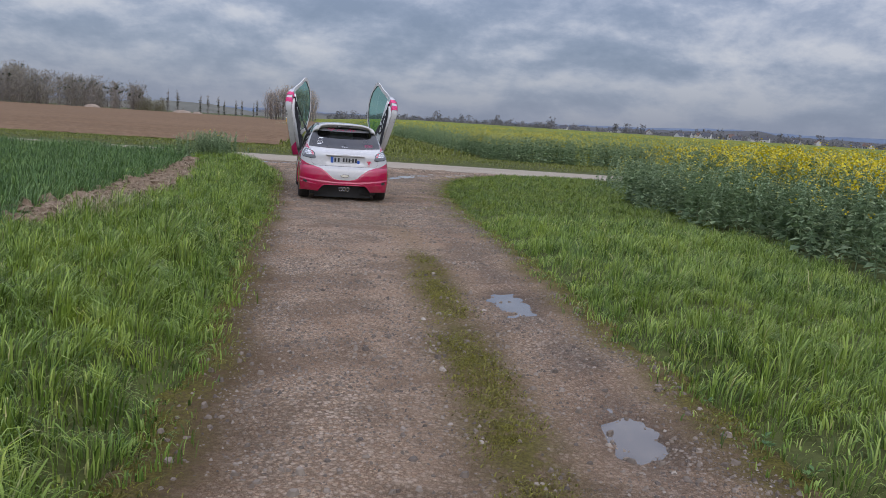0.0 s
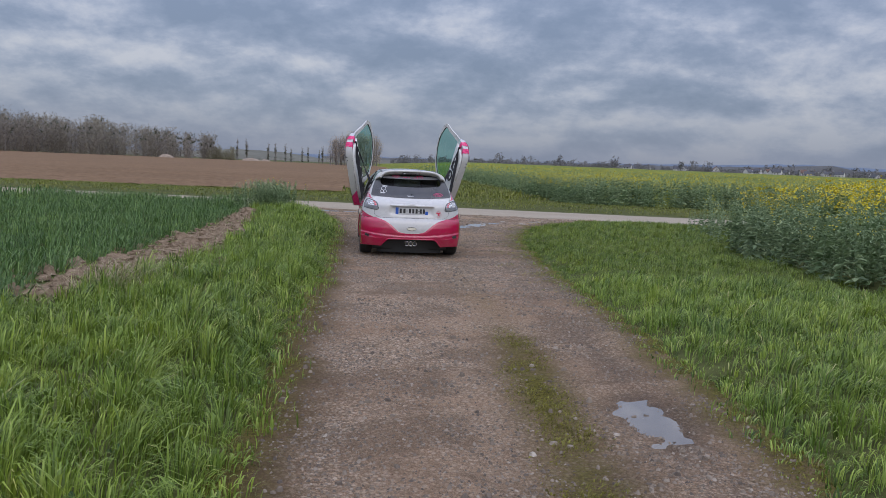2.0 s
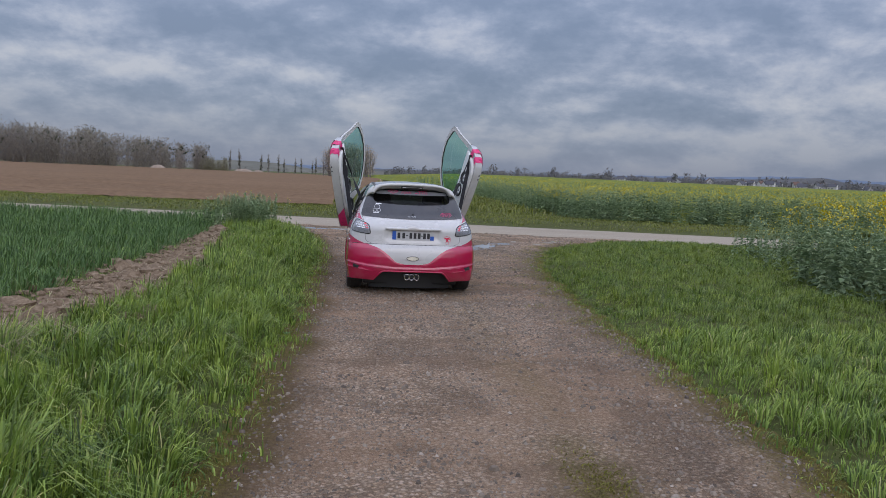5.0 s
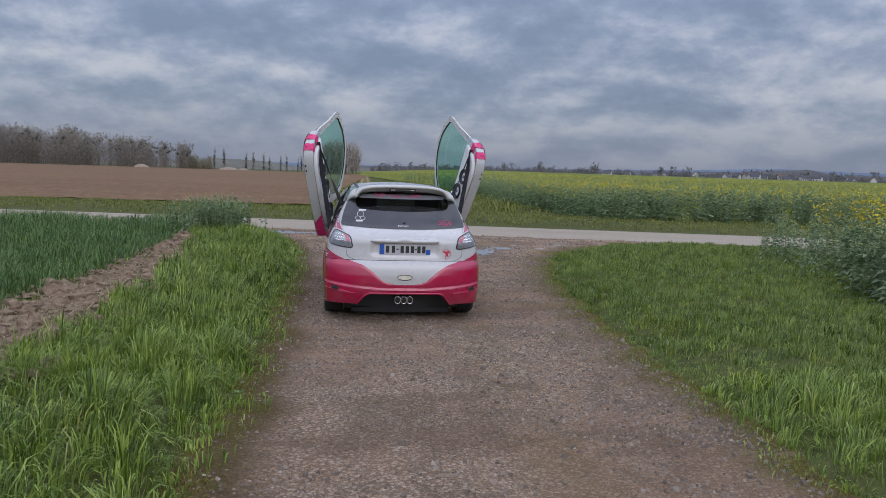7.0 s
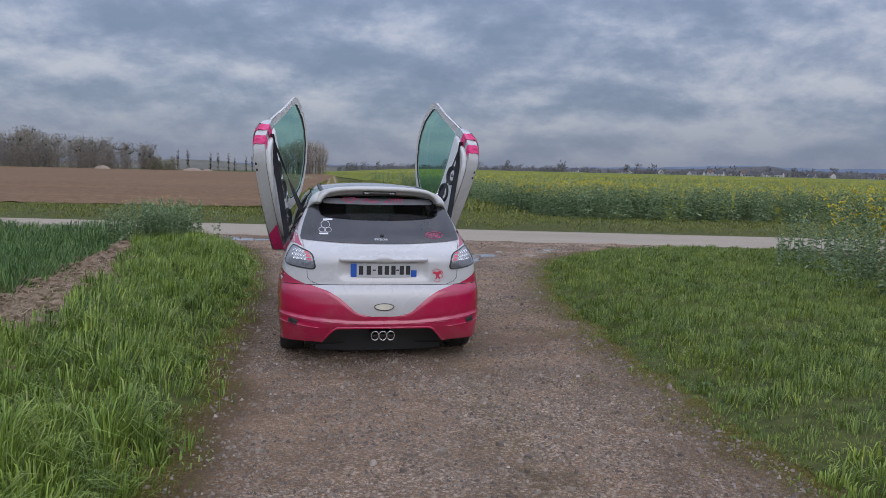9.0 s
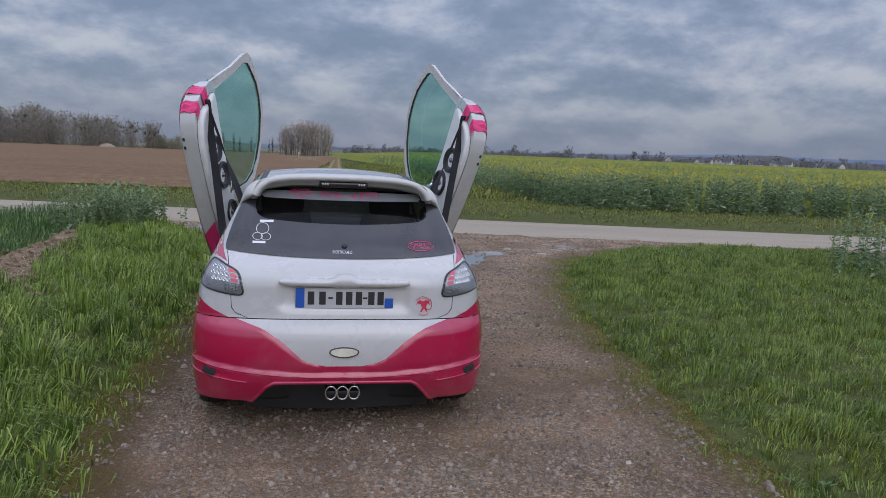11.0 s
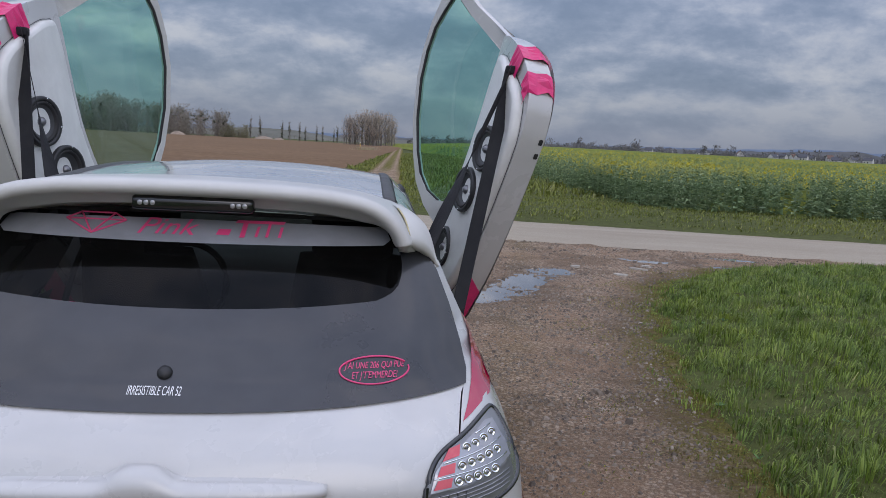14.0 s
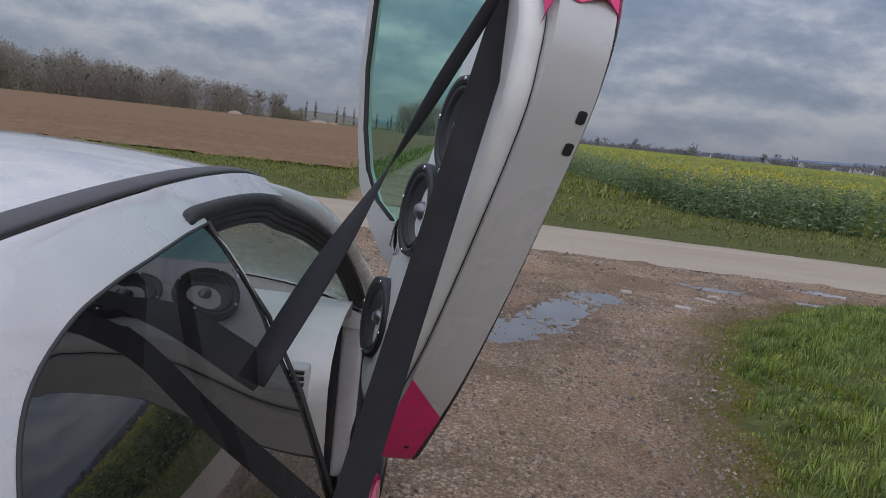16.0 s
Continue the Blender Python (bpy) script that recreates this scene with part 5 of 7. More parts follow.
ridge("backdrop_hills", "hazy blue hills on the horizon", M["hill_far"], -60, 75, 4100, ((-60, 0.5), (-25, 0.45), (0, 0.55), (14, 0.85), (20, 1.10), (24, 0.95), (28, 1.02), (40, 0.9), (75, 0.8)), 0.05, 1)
ridge("backdrop_woods", "dark wooded rise behind the village", M["hill_wood"], -14, 70, 2300, ((-14, 0.40), (-6, 0.48), (3, 0.56), (10, 0.66), (14, 0.70), (17, 0.82), (20, 1.0), (21.5, 1.05), (23, 0.78), (28, 0.74), (45, 0.72), (70, 0.64)), 0.05, 5)
ridge("backdrop_meadow", "green hillside far behind the wood", M["hill_green"], -40, -8, 1500, ((-40, 0.2), (-24, 0.30), (-20, 0.62), (-17, 0.55), (-14, 0.22), (-11, 0.30), (-8, 0.30)), 0.02, 9)
spots = []
for k in range(560):
    az = r0.uniform(-9, 40)
    d = r0.uniform(900, 1150)
    x, y = polar(az, d)
    spots.append((x, y, r0.uniform(1.5, 5.5) + (5 if r0.uniform() < 0.10 else 0), r0.uniform(3.0, 7.0), 0.0))
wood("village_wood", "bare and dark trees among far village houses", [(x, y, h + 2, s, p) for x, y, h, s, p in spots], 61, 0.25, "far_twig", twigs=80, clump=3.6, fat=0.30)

M["house_wall"] = plain("rendered_wall", (0.56, 0.545, 0.51), 0.8, vary=0.15, scale=0.3, world=True)
M["house_roof"] = plain("slate_roof", (0.060, 0.062, 0.072), 0.6, vary=0.2, scale=0.5, world=True)
M["house_tile"] = plain("brown_tile_roof", (0.13, 0.075, 0.055), 0.7, vary=0.2, scale=0.5, world=True)
M["house_dark"] = plain("house_window_glass", (0.03, 0.035, 0.04), 0.2)


def box(bm, x0, x1, y0, y1, z0, z1, idx=0):
    v = [bm.verts.new(p) for p in ((x0, y0, z0), (x1, y0, z0), (x1, y1, z0), (x0, y1, z0), (x0, y0, z1), (x1, y0, z1), (x1, y1, z1), (x0, y1, z1))]
    for f in ((0, 1, 2, 3), (4, 5, 6, 7), (0, 1, 5, 4), (1, 2, 6, 5), (2, 3, 7, 6), (3, 0, 4, 7)):
        bm.faces.new([v[k] for k in f]).material_index = idx
    return v


def house(x, y, turn, w, d, h, tiled, white):
    root = new("village_house")
    root.matrix_world = pose(x, y, float(land(x, y)) - 0.2, 0, 0, turn)
    bm = bmesh.new()
    box(bm, -w / 2, w / 2, -d / 2, d / 2, 0, h)
    for s in (-1, 1):
        a, b, c = (bm.verts.new(p) for p in ((s * w / 2, -d / 2, h), (s * w / 2, d / 2, h), (s * w / 2, 0, h + d * 0.48)))
        bm.faces.new((a, b, c))
    part("wall", bm, M["house_wall"], root, "", False)
    bm = bmesh.new()
    for s in (-1, 1):
        o = [bm.verts.new(p) for p in ((-w / 2 - 0.3, s * (d / 2 + 0.4), h - 0.3), (w / 2 + 0.3, s * (d / 2 + 0.4), h - 0.3), (w / 2 + 0.3, 0, h + d * 0.5), (-w / 2 - 0.3, 0, h + d * 0.5))]
        u = [bm.verts.new(p.co + Vector((0, 0, 0.25))) for p in o]
        bm.faces.new(o), bm.faces.new(u)
        for k in range(4):
            bm.faces.new((o[k], o[(k + 1) % 4], u[(k + 1) % 4], u[k]))
    part("roof", bm, M["house_tile" if tiled else "house_roof"], root, "", False)
    bm = bmesh.new()
    box(bm, w * 0.2, w * 0.2 + 0.7, -0.4, 0.4, h + d * 0.3, h + d * 0.5 + 1.0)
    part("chimney", bm, M["house_tile"], root, "", False)
    for k in range(int(w // 3.2)):
        bm = bmesh.new()
        cx = -w / 2 + 1.6 + k * 3.1
        box(bm, cx - 0.5, cx + 0.5, -d / 2 - 0.05, -d / 2 + 0.05, 1.0, 2.4)
        part("window", bm, M["house_dark"], root, "", False)
    tagged(root, f"far {'white' if white else 'pale'} village house with a {'brown tile' if tiled else 'dark slate'} gable roof", "house", "village houses")


for k in range(46):
    az = r0.choice([r0.uniform(16, 24), r0.uniform(8, 30), r0.uniform(25, 31)], p=[0.6, 0.3, 0.1])
    d = r0.uniform(890, 1080)
    x, y = polar(az, d)
    house(x, y, r0.uniform(-80, 80) - az, r0.uniform(5, 10), r0.uniform(5, 8), r0.uniform(2.0, 4.0), r0.uniform() < 0.25, True)


# ---- the car ----
from mathutils.geometry import delaunay_2d_cdt


def along(*pts):
    """A smooth curve through (a, b) pairs: b as a function of a."""
    a, b = (np.array(v, dtype=float) for v in zip(*pts))
    m = np.gradient(b, a)

    def f(v):
        v = np.clip(np.asarray(v, dtype=float), a[0], a[-1])
        k = np.clip(np.searchsorted(a, v) - 1, 0, len(a) - 2)
        h = a[k + 1] - a[k]
        t = (v - a[k]) / h
        return ((2 * t**3 - 3 * t**2 + 1) * b[k] + (t**3 - 2 * t**2 + t) * h * m[k] + (-2 * t**3 + 3 * t**2) * b[k + 1] + (t**3 - t**2) * h * m[k + 1])

    return f


tail_mid = along((0.10, 0.08), (0.2, 0.04), (0.26, 0.012), (0.33, 0.0), (0.45, 0.0), (0.54, 0.02), (0.575, 0.045), (0.62, 0.05), (0.70, 0.055), (0.77, 0.058), (0.83, 0.09), (0.88, 0.15),
                 (0.92, 0.215), (1.0, 0.295), (1.08, 0.385), (1.15, 0.47), (1.22, 0.56), (1.30, 0.68))
tail_end = along((0.10, 0.42), (0.3, 0.44), (0.57, 0.42), (0.70, 0.42), (0.78, 0.45), (0.83, 0.48), (0.885, 0.515), (0.93, 0.535), (1.0, 0.565), (1.08, 0.605), (1.15, 0.65), (1.22, 0.715), (1.30, 0.82))
half_width = along((0.10, 0.79), (0.2, 0.80), (0.3, 0.812), (0.45, 0.815), (0.57, 0.803), (0.65, 0.79), (0.74, 0.772), (0.82, 0.745), (0.875, 0.72), (0.93, 0.695), (1.0, 0.66), (1.08, 0.62),
                   (1.15, 0.588), (1.22, 0.553), (1.27, 0.515), (1.30, 0.48))
roof_mid = along((0.55, 1.270), (0.75, 1.310), (1.0, 1.328), (1.3, 1.343), (1.6, 1.347), (1.9, 1.336), (2.12, 1.312))
taper = along((0.0, 1.0), (0.6, 1.0), (1.4, 1.012), (2.4, 1.01), (2.9, 0.985), (3.3, 0.93), (3.6, 0.86), (3.8, 0.78))


def vee(z):
    """Half the width of the white middle of the bumper."""
    return float(np.interp(z, (0.335, 0.345, 0.37, 0.42, 0.47, 0.53, 0.575), (0.095, 0.155, 0.218, 0.272, 0.328, 0.42, 0.56)))


def tail(x, z, out=0.0):
    """A point of the tail, from its place across and its height."""
    hw, y0, y1 = float(half_width(z)), float(tail_mid(z)), float(tail_end(z))
    n = 3.4 - 0.6 * float(step(z, 0.78, 0.92))
    u = min(1.0, abs(x) / hw)
    y = y0 + (y1 - y0) * (1 - (1 - u**n) ** (1 / n))
    crease = 0.285 + 0.070 * (x / 0.8) ** 2
    if z < 0.58:
        y -= 0.024 * float(step(crease - z, -0.007, 0.007)) * float(step(z, 0.08, 0.20))
        y -= 0.010 * float(step(crease - 0.055 - z, -0.006, 0.006)) * float(step(abs(x), 0.40, 0.60))
        y -= 0.006 * float(step(abs(x) - vee(z), 0.0, 0.035)) * float(step(0.578 - z, 0.0, 0.05)) * float(step(z - crease, 0.0, 0.05))
    return (x, y - out, z)


def flank(y, z, side, out=0.0):
    """A point of the body side."""
    edge = float(roof_mid(y)) - 0.034
    zz = z if z < 0.93 or y > 2.15 else 0.93 + (z - 0.93) * 0.37 / (edge - 0.93)
    return (side * (float(half_width(zz)) * float(taper(y)) + out), y, z)


def inside(px, py, poly):
    poly = np.asarray(poly)
    x1, y1 = poly[:, 0], poly[:, 1]
    x2, y2 = np.roll(x1, -1), np.roll(y1, -1)
    px, py = np.asarray(px)[:, None], np.asarray(py)[:, None]
    with np.errstate(divide="ignore", invalid="ignore"):
        c = ((y1 > py) != (y2 > py)) & (px < (x2 - x1) * (py - y1) / (y2 - y1) + x1)
    return c.sum(1) % 2 == 1


def closed(pts, n=0, smooth=False):
    """A closed outline; with smooth, rounded through its points."""
    if not smooth:
        return [tuple(p) for p in pts]
    out, k = [], len(pts)
    for i in range(k):
        p0, p1, p2, p3 = (np.array(pts[(i + j) % k], dtype=float) for j in (-1, 0, 1, 2))
        for t in np.linspace(0, 1, n or 5, endpoint=False):
            out.append(tuple(0.5 * ((2 * p1) + (p2 - p0) * t + (2 * p0 - 5 * p1 + 4 * p2 - p3) * t**2 + (3 * p1 - p0 - 3 * p2 + p3) * t**3)))
    return out


def sheet(outer, fmap, grain=0.04, holes=(), bm=None, idx=0):
    """A curved sheet: an outline with holes in two measures, filled finely and bent by fmap into space."""
    pts, edges = [], []
    for loop in (outer, *holes):
        first = len(pts)
        for a, b in zip(loop, list(loop[1:]) + [loop[0]]):
            k = max(1, int(math.dist(a, b) / grain))
            for t in range(k):
                pts.append((a[0] + (b[0] - a[0]) * t / k, a[1] + (b[1] - a[1]) * t / k))
        edges += [(i, i + 1) for i in range(first, len(pts) - 1)] + [(len(pts) - 1, first)]
    edge_pts = np.array(pts)
    lo, hi = edge_pts.min(0), edge_pts.max(0)
    gx, gy = np.meshgrid(np.arange(lo[0] + grain / 2, hi[0], grain), np.arange(lo[1] + grain / 2, hi[1], grain))
    gx, gy = gx.ravel(), gy.ravel()
    if len(gx):
        ok = inside(gx, gy, outer)
        for hole in holes:
            ok &= ~inside(gx, gy, hole)
        gx, gy = gx[ok], gy[ok]
        if len(gx):
            d = np.min((gx[:, None] - edge_pts[None, :, 0]) ** 2 + (gy[:, None] - edge_pts[None, :, 1]) ** 2, 1)
            far = d > (0.4 * grain) ** 2
            pts += list(zip(gx[far], gy[far]))
    vs, _, fs, *_ = delaunay_2d_cdt([Vector(p) for p in pts], edges, [], 0, 1e-6)
    bm = bm or bmesh.new()
    vv = [bm.verts.new(fmap(p[0], p[1])) for p in vs]
    c = np.array([[sum(vs[k][0] for k in f) / len(f), sum(vs[k][1] for k in f) / len(f)] for f in fs])
    ok = inside(c[:, 0], c[:, 1], outer)
    for hole in holes:
        ok &= ~inside(c[:, 0], c[:, 1], hole)
    wide = [abs((vs[f[1]] - vs[f[0]]).cross(vs[f[2]] - vs[f[0]])) > 0.02 * grain * grain for f in fs]
    for f, good, fat in zip(fs, ok, wide):
        if good and fat:
            bm.faces.new([vv[k] for k in f]).material_index = idx
    for v in [v for v in bm.verts if not v.link_faces]:
        bm.verts.remove(v)
    return bm


def tube(points, radius, bm=None, sides=8, close=False, idx=0, flat=1.0):
    """A round rod through points; flat squeezes it in one direction."""
    bm = bm or bmesh.new()
    P = [Vector(p) for p in points]
    n = len(P)
    rings = []
    for i, p in enumerate(P):
        d = (P[(i + 1) % n] - P[i - 1]) if close else (P[min(i + 1, n - 1)] - P[max(i - 1, 0)])
        d.normalize()
        u = d.cross(Vector((0.12, 0.05, 1)) if abs(d.z) < 0.9 else Vector((0, 1, 0.1))).normalized()
        v = d.cross(u)
        r = radius[i] if isinstance(radius, (list, tuple)) else radius
        rings.append([bm.verts.new(p + u * r * math.cos(a) + v * r * flat * math.sin(a)) for a in np.linspace(0, 2 * math.pi, sides, endpoint=False)])
    for i in range(n if close else n - 1):
        a, b = rings[i], rings[(i + 1) % n]
        for k in range(sides):
            bm.faces.new((a[k], a[(k + 1) % sides], b[(k + 1) % sides], b[k])).material_index = idx
    if not close:
        bm.faces.new(rings[0]).material_index = idx
        bm.faces.new(rings[-1]).material_index = idx
    return bm


def spun(profile, axis, centre, bm=None, seg=32, idx=0):
    """A turned body: profile of (radius, height) round an axis."""
    bm = bm or bmesh.new()
    ax = Vector(axis).normalized()
    u = ax.orthogonal().normalized()
    v = ax.cross(u)
    rings = []
    for r, h in profile:
        if r < 1e-6:
            rings.append([bm.verts.new(Vector(centre) + ax * h)])
        else:
            rings.append([bm.verts.new(Vector(centre) + ax * h + (u * math.cos(a) + v * math.sin(a)) * r) for a in np.linspace(0, 2 * math.pi, seg, endpoint=False)])
    for a, b in zip(rings, rings[1:]):
        for k in range(seg):
            q = [a[k % len(a)], a[(k + 1) % len(a)], b[(k + 1) % len(b)], b[k % len(b)]]
            q = list(dict.fromkeys(q))
            if len(q) > 2:
                bm.faces.new(q).material_index = idx
    return bm


def rounded(pts, loop=True, n=5):
    """More points, on a smooth curve through those given."""
    out, k = [], len(pts)
    for i in range(k if loop else k - 1):
        idx = [(i + j) % k if loop else min(max(i + j, 0), k - 1) for j in (-1, 0, 1, 2)]
        p0, p1, p2, p3 = (np.array(pts[j], dtype=float) for j in idx)
        for t in np.linspace(0, 1, n, endpoint=False):
            out.append(tuple(0.5 * ((2 * p1) + (p2 - p0) * t + (2 * p0 - 5 * p1 + 4 * p2 - p3) * t**2 + (3 * p1 - p0 - 3 * p2 + p3) * t**3)))
    if not loop:
        out.append(tuple(pts[-1]))
    return out


def soft_box(x0, x1, y0, y1, z0, z1, bevel=0.02, bm=None):
    b2 = bmesh.new()
    box(b2, x0, x1, y0, y1, z0, z1)
    bmesh.ops.recalc_face_normals(b2, faces=b2.faces)
    bmesh.ops.bevel(b2, geom=list(b2.edges), offset=bevel, segments=3, affect="EDGES", profile=0.6)
    if bm is None:
        return b2
    tmp = bpy.data.meshes.new("tmp")
    b2.to_mesh(tmp)
    b2.free()
    bm.from_mesh(tmp)
    bpy.data.meshes.remove(tmp)
    return bm


def letters(text, size, fmap, shear=0.0):
    """Lettering in the built-in font, bent by fmap on to a surface."""
    cu = bpy.data.curves.new("lettering", "FONT")
    cu.body, cu.size, cu.shear, cu.align_x, cu.align_y = text, size, shear, "CENTER", "CENTER"
    ob = bpy.data.objects.new("lettering", cu)
    scene.collection.objects.link(ob)
    bpy.context.view_layer.update()
    me = bpy.data.meshes.new_from_object(ob.evaluated_get(bpy.context.evaluated_depsgraph_get()))
    bm = bmesh.new()
    bm.from_mesh(me)
    bpy.data.objects.remove(ob)
    bpy.data.meshes.remove(me)
    bmesh.ops.triangulate(bm, faces=bm.faces)
    for v in bm.verts:
        v.co = fmap(v.co.x, v.co.y)
    return bm


def slab(bm, depth):
    """Gives an open sheet some thickness, towards +y."""
    geo = bmesh.ops.extrude_face_region(bm, geom=list(bm.faces))
    for v in (g for g in geo["geom"] if isinstance(g, bmesh.types.BMVert)):
        v.co.y += depth
    return bm


def arc(cx, cy, r, a0, a1, n=14):
    return [(cx + r * math.cos(a), cy + r * math.sin(a)) for a in np.radians(np.linspace(a0, a1, n))]


car = new("car")
car.matrix_world = pose(-1.834, 13.82, 0.062, 0, 0, 12)
tagged(car, "white and pink tuned three-door hatchback with both doors swung upwards", "car")


def build_tail():
    # rear bumper: pink flanks, white middle, dark opening below
    zs = np.linspace(0.575, 0.335, 13)
    mid = [(-vee(z), z) for z in zs] + [(vee(z), z) for z in zs[::-1]]
    bm = sheet(mid, tail, 0.03, idx=1)
    hi = [(half_width(z) * 0.9999, z) for z in np.linspace(0.575, 0.135, 12)]
    low = [(0.47, 0.135), (0.455, 0.16), (0.40, 0.225), (0.36, 0.25)]
    right = [(vee(z), z) for z in zs[::-1]][::-1] + [(0, 0.335), (0, 0.25)] + low[::-1] + hi[::-1]
    sheet(right, tail, 0.014, bm=bm)
    sheet([(-x, z) for x, z in right], tail, 0.014, bm=bm)
    bumper = part("rear_bumper", bm, [M["pink"], M["white"]], car, "pink rear bumper with a white pointed middle")
    # rolled lower lip
    for off, x0 in ((0.0, 0.0), (-0.055, 0.50)):
        for s in (-1, 1):
            line = [tail(s * x, 0.285 + 0.070 * (x / 0.8) ** 2 + off - 0.008, 0.000) for x in np.linspace(x0, 0.80, 24)]
            part("crease", tube(line, 0.0045, sides=6), M["pink"], bumper)
    lip = [tail(s * x, z, 0.004) for s, seq in ((-1, [(0.79, 0.135)] + low), (1, low[::-1] + [(0.79, 0.135)])) for x, z in seq]
    part("lip", tube(lip, 0.011), M["pink"], bumper)
    # small lamp in the white middle
    oval = [(0.075 * math.cos(a), 0.415 + (0.022 if math.sin(a) > 0 else 0.030) * math.sin(a)) for a in np.linspace(0, 2 * math.pi, 28, endpoint=False)]
    lamp = part("reversing_lamp", sheet(oval, lambda x, z: tail(x, z, 0.006), 0.012), M["lens_warm"], bumper, "small clear reversing lamp")
    part("bezel", tube([tail(x, z, 0.005) for x, z in oval], 0.0035, close=True, sides=6), M["strip"], lamp)
    for s in (-1, 1):
        g = [(s * 0.655, 0.305), (s * 0.725, 0.325), (s * 0.735, 0.285), (s * 0.675, 0.262)]
        vent = part("bumper_vent", sheet(g, lambda x, z: tail(x, z, 0.003), 0.02), M["black"], bumper, "black mesh vent")
        bm = bmesh.new()
        for t in np.linspace(0.12, 0.88, 6):
            a = [g[0][k] * (1 - t) + g[1][k] * t for k in (0, 1)]
            b = [g[3][k] * (1 - t) + g[2][k] * t for k in (0, 1)]
            tube([tail(*a, 0.006), tail(*b, 0.006)], 0.0018, bm, 4)
        for t in np.linspace(0.2, 0.8, 3):
            a = [g[0][k] * (1 - t) + g[3][k] * t for k in (0, 1)]
            b = [g[1][k] * (1 - t) + g[2][k] * t for k in (0, 1)]
            tube([tail(*a, 0.006), tail(*b, 0.006)], 0.0018, bm, 4)
        part("mesh", bm, M["strip"], vent)
    # dark underside opening with ribs and a chrome badge of plain shapes
    # the sheet runs down to the ground to stand for shade under the car
    bm = sheet([(-0.52, 0.0), (0.52, 0.0), (0.48, 0.26), (-0.48, 0.26)], lambda x, z: (x, 0.32 + 0.25 * x * x, z), 0.06)
    diffuser = part("diffuser", bm, M["black"], bumper, "black diffuser opening with a sheet for the shade below")
    for k, x in enumerate((-0.062, 0.0, 0.062)):
        ring = [(x + 0.029 * math.cos(a), 0.06, 0.172 + 0.036 * math.sin(a)) for a in np.linspace(0, 2 * math.pi, 24, endpoint=False)]
        part("badge_ring", tube(ring, 0.0055, close=True, sides=6), M["chrome"], diffuser, "chrome badge shape")
    part("badge_bracket", soft_box(-0.09, 0.09, 0.066, 0.33, 0.16, 0.18, 0.004), M["black"], diffuser)

    # tailgate
    def gate_x(z):
        return float(np.interp(z, (0.58, 0.595, 0.63, 0.70, 0.80, 0.88, 0.93, 0.95), (0.50, 0.555, 0.585, 0.59, 0.60, 0.618, 0.636, 0.64)))

    zs = np.linspace(0.580, 0.925, 14)

    def glass_low(x):
        return 0.889 + 0.055 * x * x

    edge = [(gate_x(z), z) for z in zs if z < glass_low(0.64)]
    top = [(x, glass_low(x)) for x in np.linspace(0.638, -0.638, 25)]
    outline = edge + [(x, z + 0.003) for x, z in top] + [(-x, z) for x, z in edge[::-1]]

    def gate_map(x, z):
        # number plate well, pressed in below the handle
        w = float(step(0.36 - abs(x), 0, 0.05)) * float(step(0.765 - z, 0, 0.012)) * float(step(z - 0.615, 0, 0.03))
        return tail(x, z, -0.018 * w)

    gate = part("tailgate", sheet(outline, gate_map, 0.022), M["white"], car, "white tailgate")
    part("seam", tube([tail(x, 0.577, -0.004) for x in np.linspace(-0.52, 0.52, 25)], 0.0032, sides=6), M["ink"], gate, "dark shut line")
    for s in (-1, 1):
        part("seam", tube([tail(s * (gate_x(z) + 0.002), z, -0.001) for z in np.linspace(0.58, 0.70, 8)], 0.0015, sides=6), M["ink"], gate)
    # handle bar with a domed middle
    bm = bmesh.new()
    rings = []
    for x in np.linspace(-0.345, 0.345, 47):
        e = 1 - (abs(x) / 0.345) ** 6
        h = 0.011 + 0.013 * e + 0.016 * math.exp(-(x / 0.055) ** 4)
        zc = 0.772 + 0.010 * math.exp(-(x / 0.055) ** 4)
        d = 0.012 + 0.022 * e
        y0 = tail(x, 0.772)[1]
        rings.append([bm.verts.new((x, y0 + 0.01 - (d + 0.01) * max(0, math.cos(a)) ** 0.8, zc + h * math.sin(a))) for a in np.linspace(-1.57, 1.57, 9)])
    for a, b in zip(rings, rings[1:]):
        for k in range(8):
            bm.faces.new((a[k], a[k + 1], b[k + 1], b[k]))
    bm.faces.new(rings[0]), bm.faces.new(rings[-1])
    part("handle", bm, M["white"], gate, "white boot handle bar")
    # number plate: white, with blue end bands and plain dark bars in place of characters
    y_p = tail(0, 0.69)[1] + 0.002

    def flat(x, z, out=0.0):
        return (x, y_p - out + 0.11 * x * x, z)

    plate = part("number_plate", slab(sheet(closed([(-0.26, 0.636), (0.26, 0.636), (0.26, 0.744), (-0.26, 0.744)]), flat, 0.04), 0.006), M["plate"], gate, "white number plate with blue end bands", False)
    for x0, x1 in ((-0.258, -0.212), (0.212, 0.258)):
        part("plate_band", sheet([(x0, 0.638), (x1, 0.638), (x1, 0.742 if x0 < 0 else 0.69), (x0, 0.742 if x0 < 0 else 0.69)], lambda x, z: flat(x, z, 0.0015), 0.03), M["blue"], plate, "blue band")
    for x in (-0.178, -0.118, -0.030, 0.022, 0.074, 0.140, 0.190):
        part("character_bar", sheet([(x - 0.017, 0.655), (x + 0.017, 0.655), (x + 0.017, 0.725), (x - 0.017, 0.725)], lambda x, z: flat(x, z, 0.002), 0.03), M["ink"], plate, "plain dark bar")
